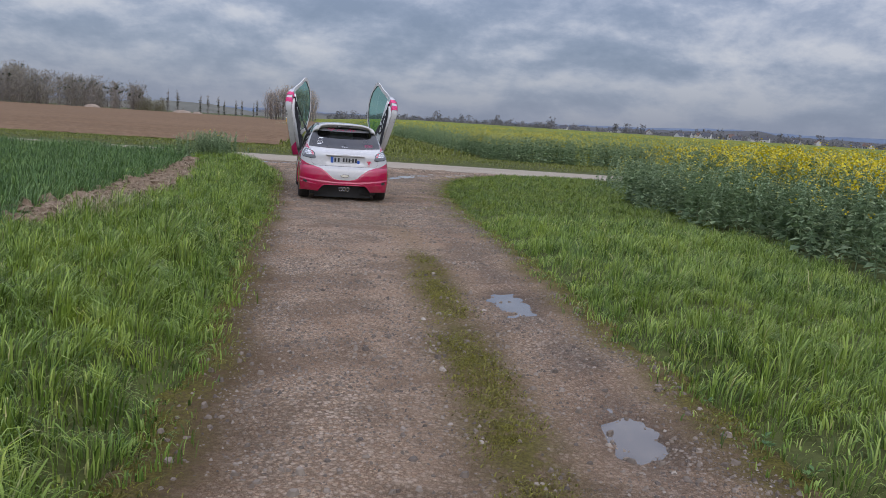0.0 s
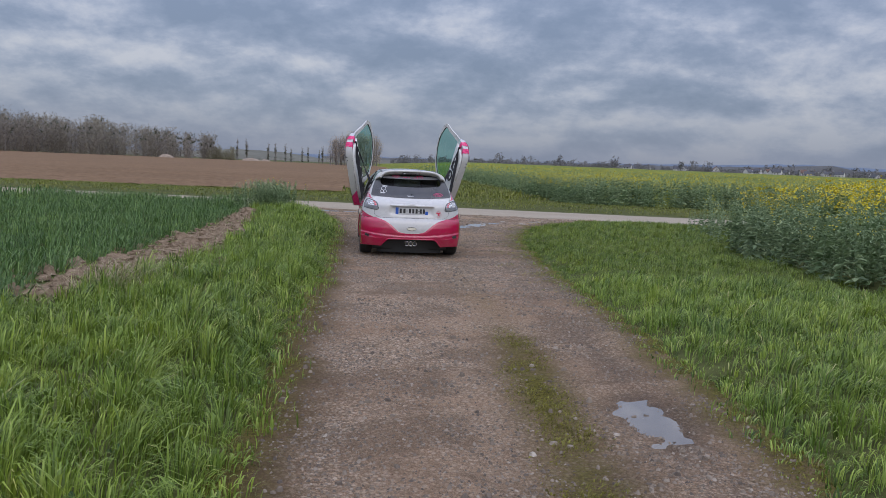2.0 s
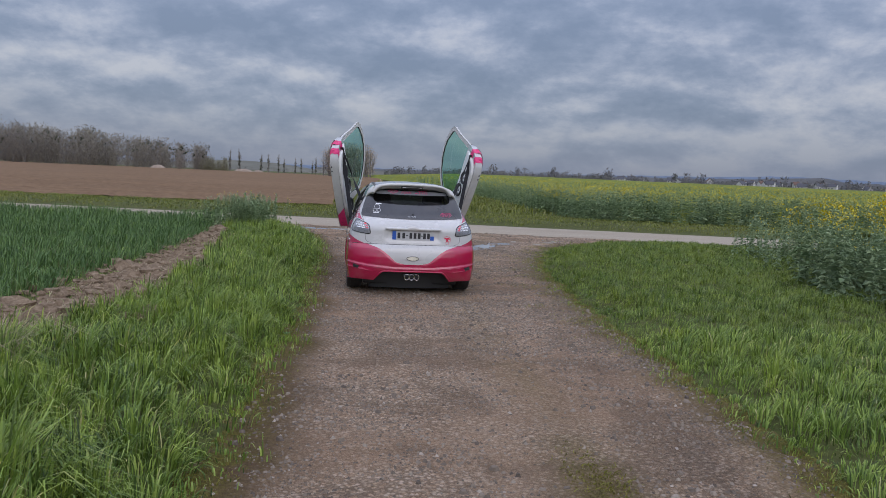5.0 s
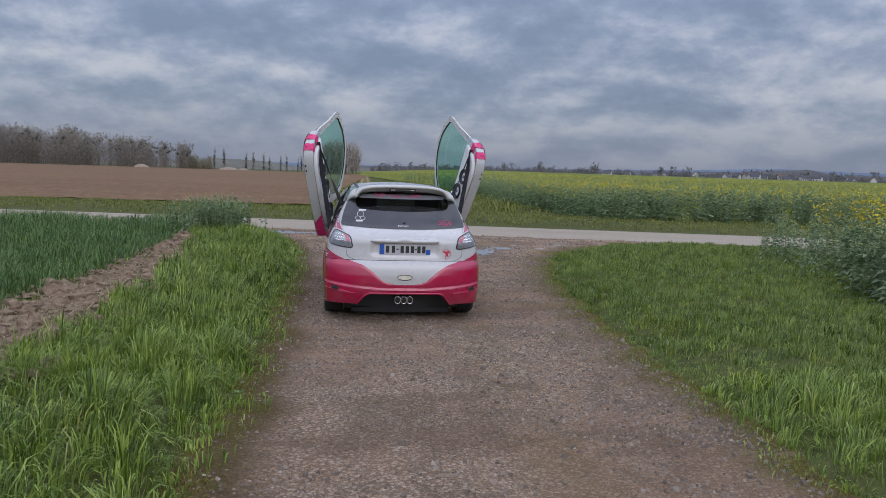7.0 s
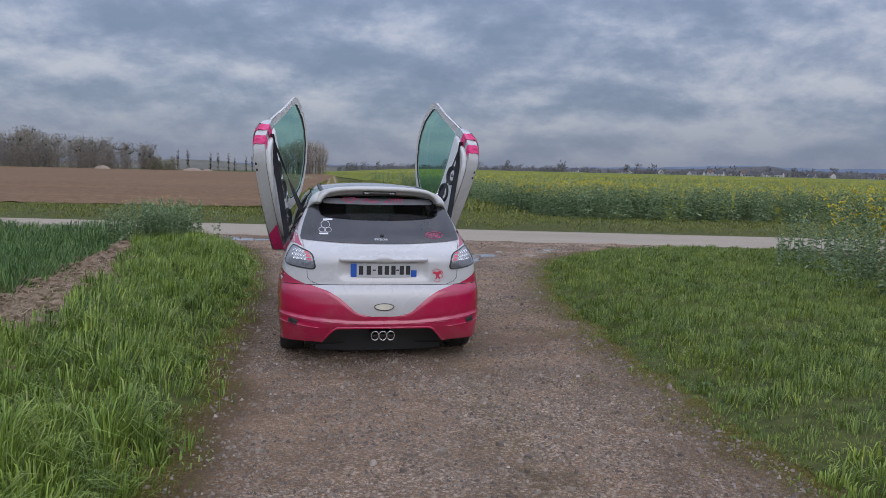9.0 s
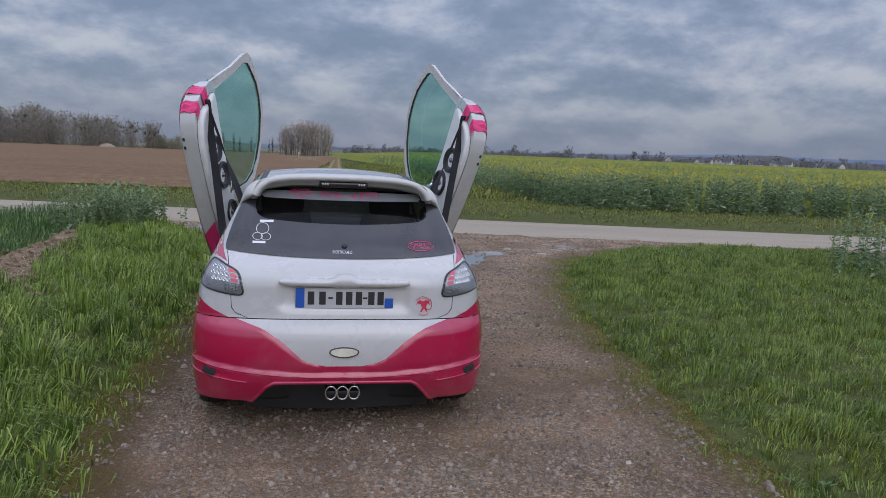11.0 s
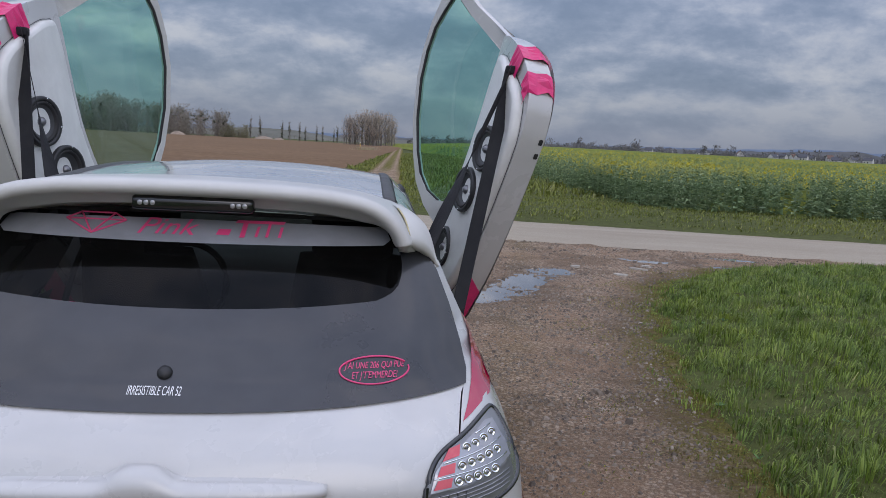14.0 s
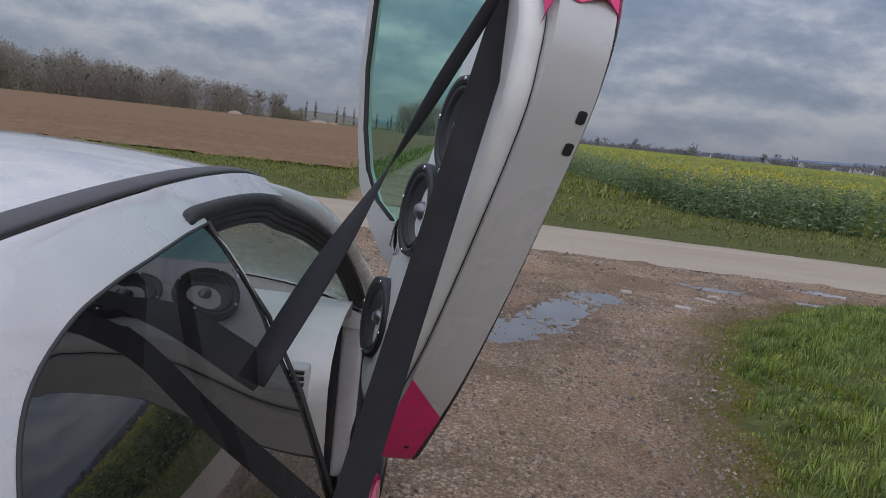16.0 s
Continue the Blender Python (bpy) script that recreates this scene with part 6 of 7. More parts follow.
    for x in (-0.076, 0.107):
        part("dash_bar", sheet([(x - 0.012, 0.686), (x + 0.012, 0.686), (x + 0.012, 0.696), (x - 0.012, 0.696)], lambda x, z: flat(x, z, 0.002), 0.03), M["ink"], plate)
    # stickers on the paint
    lion = closed([(0.375, 0.655), (0.385, 0.668), (0.405, 0.662), (0.415, 0.640), (0.402, 0.612), (0.412, 0.610), (0.428, 0.632), (0.445, 0.612), (0.452, 0.614), (0.440, 0.645),
                   (0.452, 0.668), (0.470, 0.650), (0.462, 0.680), (0.440, 0.690), (0.420, 0.680), (0.400, 0.690), (0.382, 0.678)])
    lion = [(0.425 + (x - 0.425) * 0.82, 0.648 + (z - 0.648) * 0.82) for x, z in lion]
    part("sticker", sheet(lion, lambda x, z: tail(x, z, 0.003), 0.015), M["decal_red"], gate, "red emblem sticker")
    blob = [(0.453 + 0.018 * math.cos(a), 0.654 + 0.025 * math.sin(a)) for a in np.linspace(0, 6.28, 20, endpoint=False)]
    part("sticker", tube([tail(x, z, 0.003) for x, z in blob], 0.0018, close=True, sides=5), M["decal_red"], gate, "red line sticker")
    part("sticker_text", letters("Foll'Dingue", 0.020, lambda u, v: tail(0.425 + u, 0.696 - 9 * u * u + v, 0.003)), M["decal_red"], gate, "red lettering")
    part("sticker_text", letters("à bord", 0.019, lambda u, v: tail(0.425 + u, 0.600 + 9 * u * u + v, 0.003)), M["decal_red"], gate, "red lettering")

    # rear window: one dark pane with the stickers on it
    top_edge = [(0.500, 1.235), (0.40, 1.243), (0.2, 1.250), (0.0, 1.252), (-0.2, 1.250), (-0.40, 1.243), (-0.500, 1.235)]
    side_edge = [(0.642, 0.935), (0.630, 0.99), (0.609, 1.06), (0.581, 1.13), (0.536, 1.20)]
    outline = [(x, z) for x, z in top[::-1]] + side_edge + top_edge + [(-x, z) for x, z in side_edge[::-1]]
    low_edge = [(x, 1.056 + 0.022 * (x / 0.45) ** 2) for x in np.linspace(-0.43, 0.43, 15)]
    clear = low_edge + [(0.450, 1.083), (0.468, 1.092), (0.482, 1.105), (0.489, 1.124), (0.491, 1.15), (0.480, 1.195), (0.462, 1.226), (0.40, 1.236), (0.0, 1.243), (-0.40, 1.236), (-0.462, 1.226), (-0.480, 1.195), (-0.491, 1.15), (-0.489, 1.124), (-0.482, 1.105), (-0.468, 1.092), (-0.450, 1.083)]
    pane = part("rear_window", sheet(clear, lambda x, z: tail(x, z, 0.008), 0.03), M["dark_glass"], car, "dark tinted rear window with grey film below")
    pane.visible_shadow = False
    part("window_film", sheet(outline, lambda x, z: tail(x, z, 0.009), 0.02, [clear]), M["film"], pane, "dark grey film round the pane")
    band = [(x, 1.181 + 0.006 * (x / 0.45) ** 2) for x in np.linspace(-0.445, 0.445, 15)] + [(0.462, 1.198), (0.452, 1.222)] + [(x, 1.230 - 0.004 * (x / 0.45) ** 2) for x in np.linspace(0.43, -0.43, 15)] + [(-0.452, 1.222), (-0.462, 1.198)]
    part("visor_strip", sheet(band, lambda x, z: tail(x, z, 0.0105), 0.03), M["visor"], pane, "grey visor strip, lightened for the sky mirrored on it")
    part("wiper_hub", spun([(0.0, 0.012), (0.010, 0.011), (0.015, 0.005), (0.016, 0)], (0, -1, 0.6), tail(0.0, 0.945, 0.009), seg=20), M["black"], pane, "black wiper hub")
    oval = [(0.430 + 0.075 * math.cos(a), 0.952 + 0.024 * math.sin(a)) for a in np.linspace(0.5, 6.5, 40)]
    part("sticker_ring", tube([tail(x, z, 0.011) for x, z in oval], 0.0022, sides=5), M["decal_pink"], pane, "pink oval ring")
    part("sticker_text", letters("J'AI UNE 206 QUI PUE", 0.0165, lambda u, v: tail(0.430 + u * 0.82, 0.960 + v, 0.0115), 0.2), M["decal_pink"], pane, "pink lettering")
    part("sticker_text", letters("ET J'T'EMMERDE!", 0.0165, lambda u, v: tail(0.430 + u * 0.82, 0.943 + v, 0.0115), 0.2), M["decal_pink"], pane, "pink lettering")
    part("sticker_text", letters("Pink", 0.078, lambda u, v: tail(-0.075 + u, 1.212 + v * 0.62, 0.0125), 0.35), M["decal_pink"], pane, "pink lettering")
    for x0, x1, z0, z1 in ((0.045, 0.075, 1.200, 1.212), (0.085, 0.20, 1.226, 1.232), (0.10, 0.112, 1.196, 1.226), (0.135, 0.142, 1.198, 1.220), (0.16, 0.167, 1.198, 1.226), (0.19, 0.197, 1.198, 1.220)):
        part("sticker_bar", sheet([(x0, z0), (x1, z0), (x1 + 0.004, z1), (x0 + 0.004, z1)], lambda x, z: tail(x, z, 0.0125), 0.03), M["decal_pink"], pane, "plain pink bar")
    gem = [(-0.31, 1.222), (-0.28, 1.236), (-0.20, 1.236), (-0.17, 1.222), (-0.24, 1.194)]
    for a, b in zip(gem + [gem[0], gem[1], gem[2]], gem[1:] + [gem[0], gem[3], gem[4], gem[4]]):
        part("sticker_line", tube([tail(*a, 0.0125), tail(*b, 0.0125)], 0.0022, sides=5), M["decal_pink"], pane)
    for cx, z, w in ((-0.425, 1.062, 0.075), (-0.46, 0.955, 0.070)):
        part("sticker_bar", sheet([(cx - w / 2, z - 0.006), (cx + w / 2, z - 0.004), (cx + w / 2, z + 0.008), (cx - w / 2, z + 0.006)], lambda x, z: tail(x, z, 0.0125), 0.03), M["decal_white"], pane, "plain white bar")
    for cx, cz, rx, rz in ((-0.445, 1.025, 0.034, 0.028), (-0.47, 0.985, 0.026, 0.018), (-0.425, 0.985, 0.026, 0.018)):
        ring = [(cx + rx * math.cos(a), cz + rz * math.sin(a)) for a in np.linspace(0, 6.28, 24, endpoint=False)]
        part("sticker_ring", tube([tail(x, z, 0.011) for x, z in ring], 0.0020, close=True, sides=5), M["decal_white"], pane, "plain white ring")
    part("sticker_text", letters("IRRESISTIBLE CAR 52", 0.019, lambda u, v: tail(-0.012 + u * 0.62, 0.918 + v, 0.0115)), M["decal_white"], pane, "white lettering")

    # corners beside the tailgate, up the rear pillars
    for s in (-1, 1):
        zs2 = np.linspace(0.580, 1.142, 24)
        inner = [(s * (gate_x(z) + 0.004 if z < 0.925 else float(np.interp(z, (0.925, 0.935, 0.99, 1.06, 1.13, 1.20, 1.28), (0.642, 0.640, 0.628, 0.607, 0.579, 0.534, 0.49)))), z) for z in zs2]
        outer = [(s * half_width(z) * 0.9999, z) for z in zs2[::-1]]
        corner = part("rear_corner", sheet(inner + outer, tail, 0.025), M["white"], car, "white rear corner panel")
        wedge = [(0.702, 0.878), (0.668, 0.874), (0.622, 0.858), (0.640, 0.885), (0.654, 0.915), (0.660, 0.95), (0.664, 0.99), (0.645, 1.03), (0.665, 1.0), (0.690, 0.94), (0.715, 0.884)]
        part("flame", sheet([(s * x, z) for x, z in wedge], lambda x, z: tail(x, z, 0.0025), 0.02), M["pink"], corner, "pink painted flame")
        low = [(0.60, 0.580)] + [(half_width(z) * 0.9995, z) for z in (0.580, 0.62, 0.66, 0.68)] + [(0.77, 0.668), (0.73, 0.640), (0.68, 0.612)]
        part("flame", sheet([(s * x, z) for x, z in low], lambda x, z: tail(x, z, 0.0025), 0.02), M["pink"], corner, "pink painted flame")
        # tail lamp
        outline = [(s * x, z) for x, z in closed([(0.534, 0.703), (0.537, 0.752), (0.548, 0.796), (0.572, 0.822), (0.622, 0.842), (0.676, 0.862), (0.702, 0.858), (0.730, 0.815), (0.752, 0.765), (0.750, 0.735), (0.70, 0.718), (0.61, 0.704)], 4, True)]
        lamp = part("tail_lamp", sheet(outline, lambda x, z: tail(x, z, 0.006), 0.02), M["lens_smoke"], car, "clear and smoked tail lamp with round reflectors")
        part("gasket", tube([tail(x, z, 0.003) for x, z in outline], 0.006, close=True, sides=6), M["gloss"], lamp, "black rim")
        up = [(s * x, z) for x, z in ((0.546, 0.756), (0.556, 0.794), (0.577, 0.814), (0.624, 0.833), (0.674, 0.852), (0.694, 0.849), (0.720, 0.810), (0.732, 0.782), (0.63, 0.764))]
        lens = part("reflector", sheet(up, lambda x, z: tail(x, z, 0.009), 0.02), M["lens_clear"], lamp, "silver reflector")
        frame_up = [(abs(x), z) for x, z in up]
        for r in range(3):
            def row_z(x, lift=0.0, r=r):
                return 0.7705 + r * 0.0225 + 0.14 * (x - 0.56) * (0.4 + 0.3 * r) + lift
            x0 = 0.553 + 0.007 * r + 0.004 * (r == 2)
            red = [(s * a, row_z(a, b)) for a, b in ((x0, -0.0075), (x0 + 0.036, -0.0075), (x0 + 0.039, 0.0085), (x0 + 0.008 + 0.006 * (r == 2), 0.0085))]
            part("red_bar", sheet(red, lambda x, z: tail(x, z, 0.0115), 0.02), M["lens_red"], lens, "red lens bar")
            ridge_line = [x for x in np.linspace(x0, 0.735, 14) if inside([x], [row_z(x, 0.012)], frame_up)[0]]
            part("divider", tube([tail(s * x, row_z(x, 0.012), 0.011) for x in ridge_line], 0.0016, sides=4), M["chrome"], lens, "bright divider")
            for c in range(8):
                cx = x0 + 0.052 + c * 0.0205
                cz = row_z(cx)
                if not inside([cx + 0.007], [cz], frame_up)[0] or not inside([cx], [cz + 0.008], frame_up)[0]:
                    continue
                at = tail(s * cx, cz, 0.0105)
                cup = part("reflector_cup", spun([(0.0102, 0.0015), (0.0094, 0.0030), (0.0080, 0.0030), (0.0066, 0.0008), (0.0045, 0.0016), (0.0, 0.0024)], (s * 0.35, -1, 0.25), at, seg=14), M["chrome"], lens, "round clear lamp cell")
                part("cell", spun([(0.0038, 0.0030), (0.0024, 0.0036), (0.0, 0.0040)], (s * 0.35, -1, 0.25), at, seg=10), M["dome"], cup, "dark lamp cell")
        dn = [(s * x, z) for x, z in ((0.541, 0.716), (0.545, 0.750), (0.63, 0.759), (0.732, 0.776), (0.738, 0.745), (0.69, 0.731), (0.61, 0.716))]
        low_lens = part("lower_lens", sheet(dn, lambda x, z: tail(x, z, 0.009), 0.02), M["lens_smoke"], lamp, "smoked lower lens")
        for z in (0.724, 0.732, 0.740, 0.748):
            part("rib", tube([tail(s * x, z + (x - 0.56) * 0.10, 0.0105) for x in np.linspace(0.556, 0.725, 8)], 0.0013, sides=4), M["lens_clear"], low_lens)
        for x in np.linspace(0.565, 0.62, 4):
            part("rib", tube([tail(s * x, 0.722, 0.0108), tail(s * (x + 0.002), 0.752, 0.0108)], 0.0016, sides=4), M["cone"], low_lens)

    # spoiler over the rear window: a blade whose ends curl down
    def side_z(x, y):
        zs_ = np.linspace(1.30, 0.95, 60)
        z0 = float(np.interp(x, [float(half_width(z)) for z in zs_], zs_))
        return 0.93 + (z0 - 0.93) * (float(roof_mid(y)) - 0.964) / 0.37

    table = ((0.0, 1.328, 0.0, 0.80, 1.316), (0.2, 1.325, 0.2, 0.80, 1.310), (0.34, 1.315, 0.34, 0.80, 1.299), (0.42, 1.297, 0.42, 0.80, 1.286), (0.462, 1.271, 0.468, 0.80, 1.281),
             (0.489, 1.243, 0.502, 0.82, 1.266), (0.504, 1.217, 0.520, 0.74, 1.238), (0.511, 1.194, 0.516, 0.575, 1.204), (0.510, 1.176, 0.514, 0.55, 1.180))
    run = np.concatenate([[0], np.cumsum([math.dist(a[:2], b[:2]) for a, b in zip(table, table[1:])])])
    curve = [along(*[(u, row[k]) for u, row in zip(run, table)]) for k in range(5)]
    bm = bmesh.new()
    rows = []
    us = np.concatenate([np.linspace(0, run[3], 14), np.linspace(run[3], run[-1], 26)[1:]])
    for u in np.concatenate([-us[::-1], us[1:]]):
        sg, a = (1 if u >= 0 else -1), abs(u)
        x, z, rx, ry, rz = (float(c(a)) for c in curve)
        tx, tz = float(curve[0](a + 0.004) - curve[0](a - 0.004)), float(curve[1](a + 0.004) - curve[1](a - 0.004))
        if a < 0.01:
            tx, tz = 1.0, 0.0
        if a > run[-1] - 0.006:
            tx, tz = -0.1, -1.0
        ln = math.hypot(tx, tz)
        nx, nz = tz / ln, -tx / ln
        c = 1 - float(step(x, 0.40, 0.49))
        end = float(step(a, run[-1] - 0.035, run[-1])) ** 2
        sec = [(rx, ry, rz), (0.5 * (rx + x) - nx * 0.010, 0.5 * (ry + 0.50), 0.5 * (rz + z) - nz * 0.010)]
        for y, dp in ((0.500, -0.003), (0.466, -0.002), (0.451, 0.003), (0.443, 0.014), (0.447, 0.026), (0.462, 0.034), (0.490, 0.038), (0.505, 0.058 * c + 0.040 * (1 - c)), (0.560, 0.062 * c + 0.042 * (1 - c)), (0.66, 0.080 * c + 0.042 * (1 - c))):
            dp = dp * (1 - 0.55 * end) + 0.010 * end
            y = (y if y < 0.6 else y - 0.10 * (1 - c)) + (0.505 - y) * 0.45 * end
            sec.append((x + nx * dp, y, z + nz * dp + 0.040 * end * min(1.4, ((y - 0.50) / 0.05) ** 2)))
        rows.append([bm.verts.new((sg * p[0], p[1], p[2])) for p in sec])
    for a, b in zip(rows, rows[1:]):
        for k in range(len(a) - 1):
            bm.faces.new((a[k], a[k + 1], b[k + 1], b[k]))
    bm.faces.new(rows[0]), bm.faces.new(rows[-1])
    spoiler = part("spoiler", bm, M["spoiler"], car, "greyish white roof spoiler over the rear window")
    # rounded cheeks that close the blade against the pillars
    front = [(0.462, 0.615), (0.480, 0.672), (0.505, 0.705), (0.532, 0.712), (0.560, 0.685), (0.589, 0.635)]
    front = [(x, y, (side_z(x, y) if x > 0.481 else 1.283 - 0.35 * (x - 0.462)) + 0.002) for x, y in front]
    back = [(0.507, 0.482, 1.204), (0.524, 0.498, 1.193), (0.541, 0.520, 1.184), (0.557, 0.543, 1.170), (0.572, 0.566, 1.154), (0.588, 0.582, 1.134)]
    vs = np.linspace(0, 1, 6)
    fc, bc = ([along(*[(v, p[k]) for v, p in zip(vs, side)]) for k in range(3)] for side in (front, back))
    for sg in (-1, 1):
        bm = bmesh.new()
        rows, seam = [], []
        for v in np.linspace(0, 1, 18):
            f, b = Vector([float(c(v)) for c in fc]), Vector([float(c(v)) for c in bc])
            row = []
            for w in np.linspace(0, 1, 10):
                p = f.lerp(b, w) + Vector((0.5, -0.25, 0.8)) * ((0.016 + 0.022 * math.sin(math.pi * min(1, v * 1.1)) - 0.008 * v) * math.sin(math.pi * w) ** 0.8)
                row.append(p)
            row.append(b + Vector((-0.004, 0.03, -0.012)))
            row.append(b + Vector((-0.010, 0.08, -0.014)))
            if v == 0:
                seam = [(sg * p.x, p.y, p.z + 0.001) for p in row[2:9]]
            rows.append([bm.verts.new((sg * p.x, p.y, p.z)) for p in row])
        for a, b in zip(rows, rows[1:]):
            for k in range(len(a) - 1):
                bm.faces.new((a[k], a[k + 1], b[k + 1], b[k]))
        part("cheek", bm, M["spoiler"], spoiler, "filled cheek between spoiler and pillar")
        part("filler_seam", tube(seam, 0.0022, sides=6), M["filler"], spoiler, "yellowed filler seam")
    lamp = part("brake_lamp", soft_box(-0.138, 0.138, 0.476, 0.53, 1.256, 1.291, 0.012), M["gloss"], spoiler, "slim dark high brake lamp")
    for x in (-0.118, -0.104, -0.09, 0.09, 0.104, 0.118):
        part("lamp_cell", spun([(0, 0.002), (0.006, 0.0)], (0, -1, 0), (x, 0.4755, 1.2735), seg=10), M["lens_clear"], lamp)


def build_shell():
    # roof with its two dark gutter strips
    bm = bmesh.new()
    ys, us = np.linspace(0.62, 2.10, 34), np.linspace(-1, 1, 25)
    rows = [[bm.verts.new((u * 0.48, y, float(roof_mid(y)) - 0.034 * u * u)) for u in us] for y in ys]
    for a, b in zip(rows, rows[1:]):
        for k in range(len(us) - 1):
            bm.faces.new((a[k], a[k + 1], b[k + 1], b[k]))
    roof = part("roof", bm, M["white"], car, "white roof panel")
    for s in (-1, 1):
        pts = [(s * (0.462 - 0.0 * y), y, float(roof_mid(y)) - 0.034 * (0.462 / 0.48) ** 2 + 0.001) for y in np.linspace(0.735, 2.08, 26)]
        part("gutter_strip", tube(pts, 0.0185, sides=8, flat=0.32), M["strip"], roof, "dark plastic gutter strip")

    # rear quarter panels with their windows
    bend = closed([(1.345, 1.262), (1.22, 1.254), (1.10, 1.246), (1.0, 1.233), (0.902, 1.204), (0.852, 1.158), (0.834, 1.10), (0.836, 1.045), (0.860, 0.98), (0.930, 0.913), (1.04, 0.872), (1.18, 0.852), (1.45, 0.86)], 5, True)
    win = [(1.435, 1.264), (1.34, 1.2615)] + bend[5:56] + [(1.484, 0.86), (1.533, 1.0), (1.522, 1.12)]
    for s in (-1, 1):
        zs = np.linspace(0.447, 1.285, 24)
        rear = [(float(tail_end(z)) - 0.07 * float(step(z, 1.12, 1.20)), z) for z in zs]
        top = [(y, float(roof_mid(y)) - 0.034) for y in np.linspace(0.80, 1.44, 13)]
        front = [(1.441, 1.266), (1.529, 1.12), (1.540, 1.0), (1.490, 0.86), (1.475, 0.60), (1.42, 0.30), (1.38, 0.17), (1.03, 0.17)]
        arch = arc(0.72, 0.29, 0.33, -20, 150, 18)
        out = rear + top + front + arch[1:]
        body = part("quarter_panel", sheet(out, lambda y, z, s=s: flank(y, z, s), 0.035, [win]), M["white"], car, "white rear quarter panel")
        part("side_window", sheet(win, lambda y, z, s=s: flank(y, z, s, -0.004), 0.04), M["side_glass"], body, "dark tinted rear side window").visible_shadow = False
        part("window_seal", tube([flank(y, z, s, 0.0005) for y, z in win[:-3]], 0.0022, sides=6), M["rubber"], body)
        part("window_edge", tube([flank(y, z, s, 0.0) for y, z in ((1.438, 1.266), (1.526, 1.12), (1.537, 1.0), (1.487, 0.86))], 0.0042, sides=6), M["rubber"], body)
        sweep = [(float(tail_end(z)), z) for z in np.linspace(0.46, 0.68, 8)] + [(0.62, 0.70), (0.95, 0.66), (1.35, 0.58), (1.45, 0.56), (1.45, 0.50), (1.41, 0.32)]
        sweep += [(1.385, 0.18), (1.035, 0.18)] + arc(0.72, 0.29, 0.336, -18, 148, 18)[1:]
        part("flame", sheet(sweep, lambda y, z, s=s: flank(y, z, s, 0.0025), 0.035), M["pink"], body, "pink painted lower side")
        dart = [(0.63, 1.125), (0.66, 1.085), (0.72, 0.985), (0.80, 0.90), (0.92, 0.80), (1.10, 0.70), (0.86, 0.76), (0.70, 0.84), (0.60, 0.90), (0.50, 0.885), (0.46, 0.84), (0.455, 0.90), (0.50, 0.93), (0.58, 0.95), (0.645, 0.99), (0.655, 1.05)]
        part("flame", sheet(dart, lambda y, z, s=s: flank(y, z, s, 0.003), 0.03), M["pink"], body, "pink painted flame")
        part("arch_edge", tube([flank(y, z, s, -0.004) for y, z in arc(0.72, 0.29, 0.33, -18, 150, 20)], 0.010, sides=6), M["pink"], body)
        # roof rail over the door opening, and the windscreen pillar
        rail = [(y, float(roof_mid(y)) - 0.034) for y in np.linspace(1.36, 2.08, 13)]
        rail += [(y, float(roof_mid(y)) - 0.070) for y in np.linspace(2.08, 1.38, 13)]
        part("roof_rail", sheet(rail, lambda y, z, s=s: flank(y, z, s, -0.0025), 0.03), M["white"], car, "white roof rail")
        pts = rounded([(s * 0.485, 1.98, 1.272), (s * 0.545, 2.28, 1.206), (s * 0.605, 2.53, 1.112), (s * 0.665, 2.78, 0.965), (s * 0.70, 2.94, 0.87)], False)
        part("windscreen_pillar", tube(pts, [0.014 + 0.020 * min(1, k / 6) for k in range(len(pts))], sides=10), M["white"], car, "white windscreen pillar")
        seal = [flank(1.40, 0.45, s, -0.10), flank(1.42, 0.9, s, -0.10), flank(1.40, 1.06, s, -0.09), flank(1.40, 1.225, s, -0.05), flank(1.385, 1.272, s, -0.006), flank(1.5, 1.277, s, -0.004), flank(1.7, 1.272, s, -0.004), flank(1.9, 1.255, s, -0.006),
                (s * 0.533, 2.06, 1.222), (s * 0.575, 2.29, 1.163), (s * 0.632, 2.52, 1.060), (s * 0.682, 2.71, 0.905), (s * 0.70, 2.77, 0.76), (s * 0.70, 2.72, 0.45), (s * 0.70, 2.6, 0.33), (s * 0.70, 1.5, 0.33), flank(1.40, 0.42, s, -0.10)]
        part("door_seal", tube(rounded(seal), 0.011, sides=8, close=True), M["rubber"], car, "thick black rubber door seal")
        for drop in (0.014, 0.027, 0.040):
            part("seal_lip", tube(rounded([(x * (1 - 0.8 * drop), y + 0.2 * drop, z - drop) for x, y, z in seal[3:13]], False), 0.0085, sides=8), M["rubber"], car, "ribbed black seal lip")
        part("sill", soft_box(min(s * 0.66, s * 0.80), max(s * 0.66, s * 0.80), 1.36, 2.74, 0.16, 0.33, 0.03), M["pink"], car, "pink painted sill")
        # front wing
        wing = [(2.74, 0.86), (2.95, 0.86), (3.3, 0.80), (3.58, 0.70), (3.60, 0.50), (3.55, 0.36)] + arc(3.16, 0.29, 0.33, 15, 200, 18) + [(2.74, 0.17)]
        part("front_wing", sheet(wing, lambda y, z, s=s: flank(y, z, s), 0.05), M["white"], car, "white front wing")
        # door mirror foot and glass housing stay on the opened doors
    # windscreen, bonnet, nose
    bm = bmesh.new()
    rows = []
    for t in np.linspace(0, 1, 14):
        y, z, w = 2.06 + 0.84 * t, 1.314 - 0.395 * t - 0.03 * t * t, 0.475 + 0.205 * t
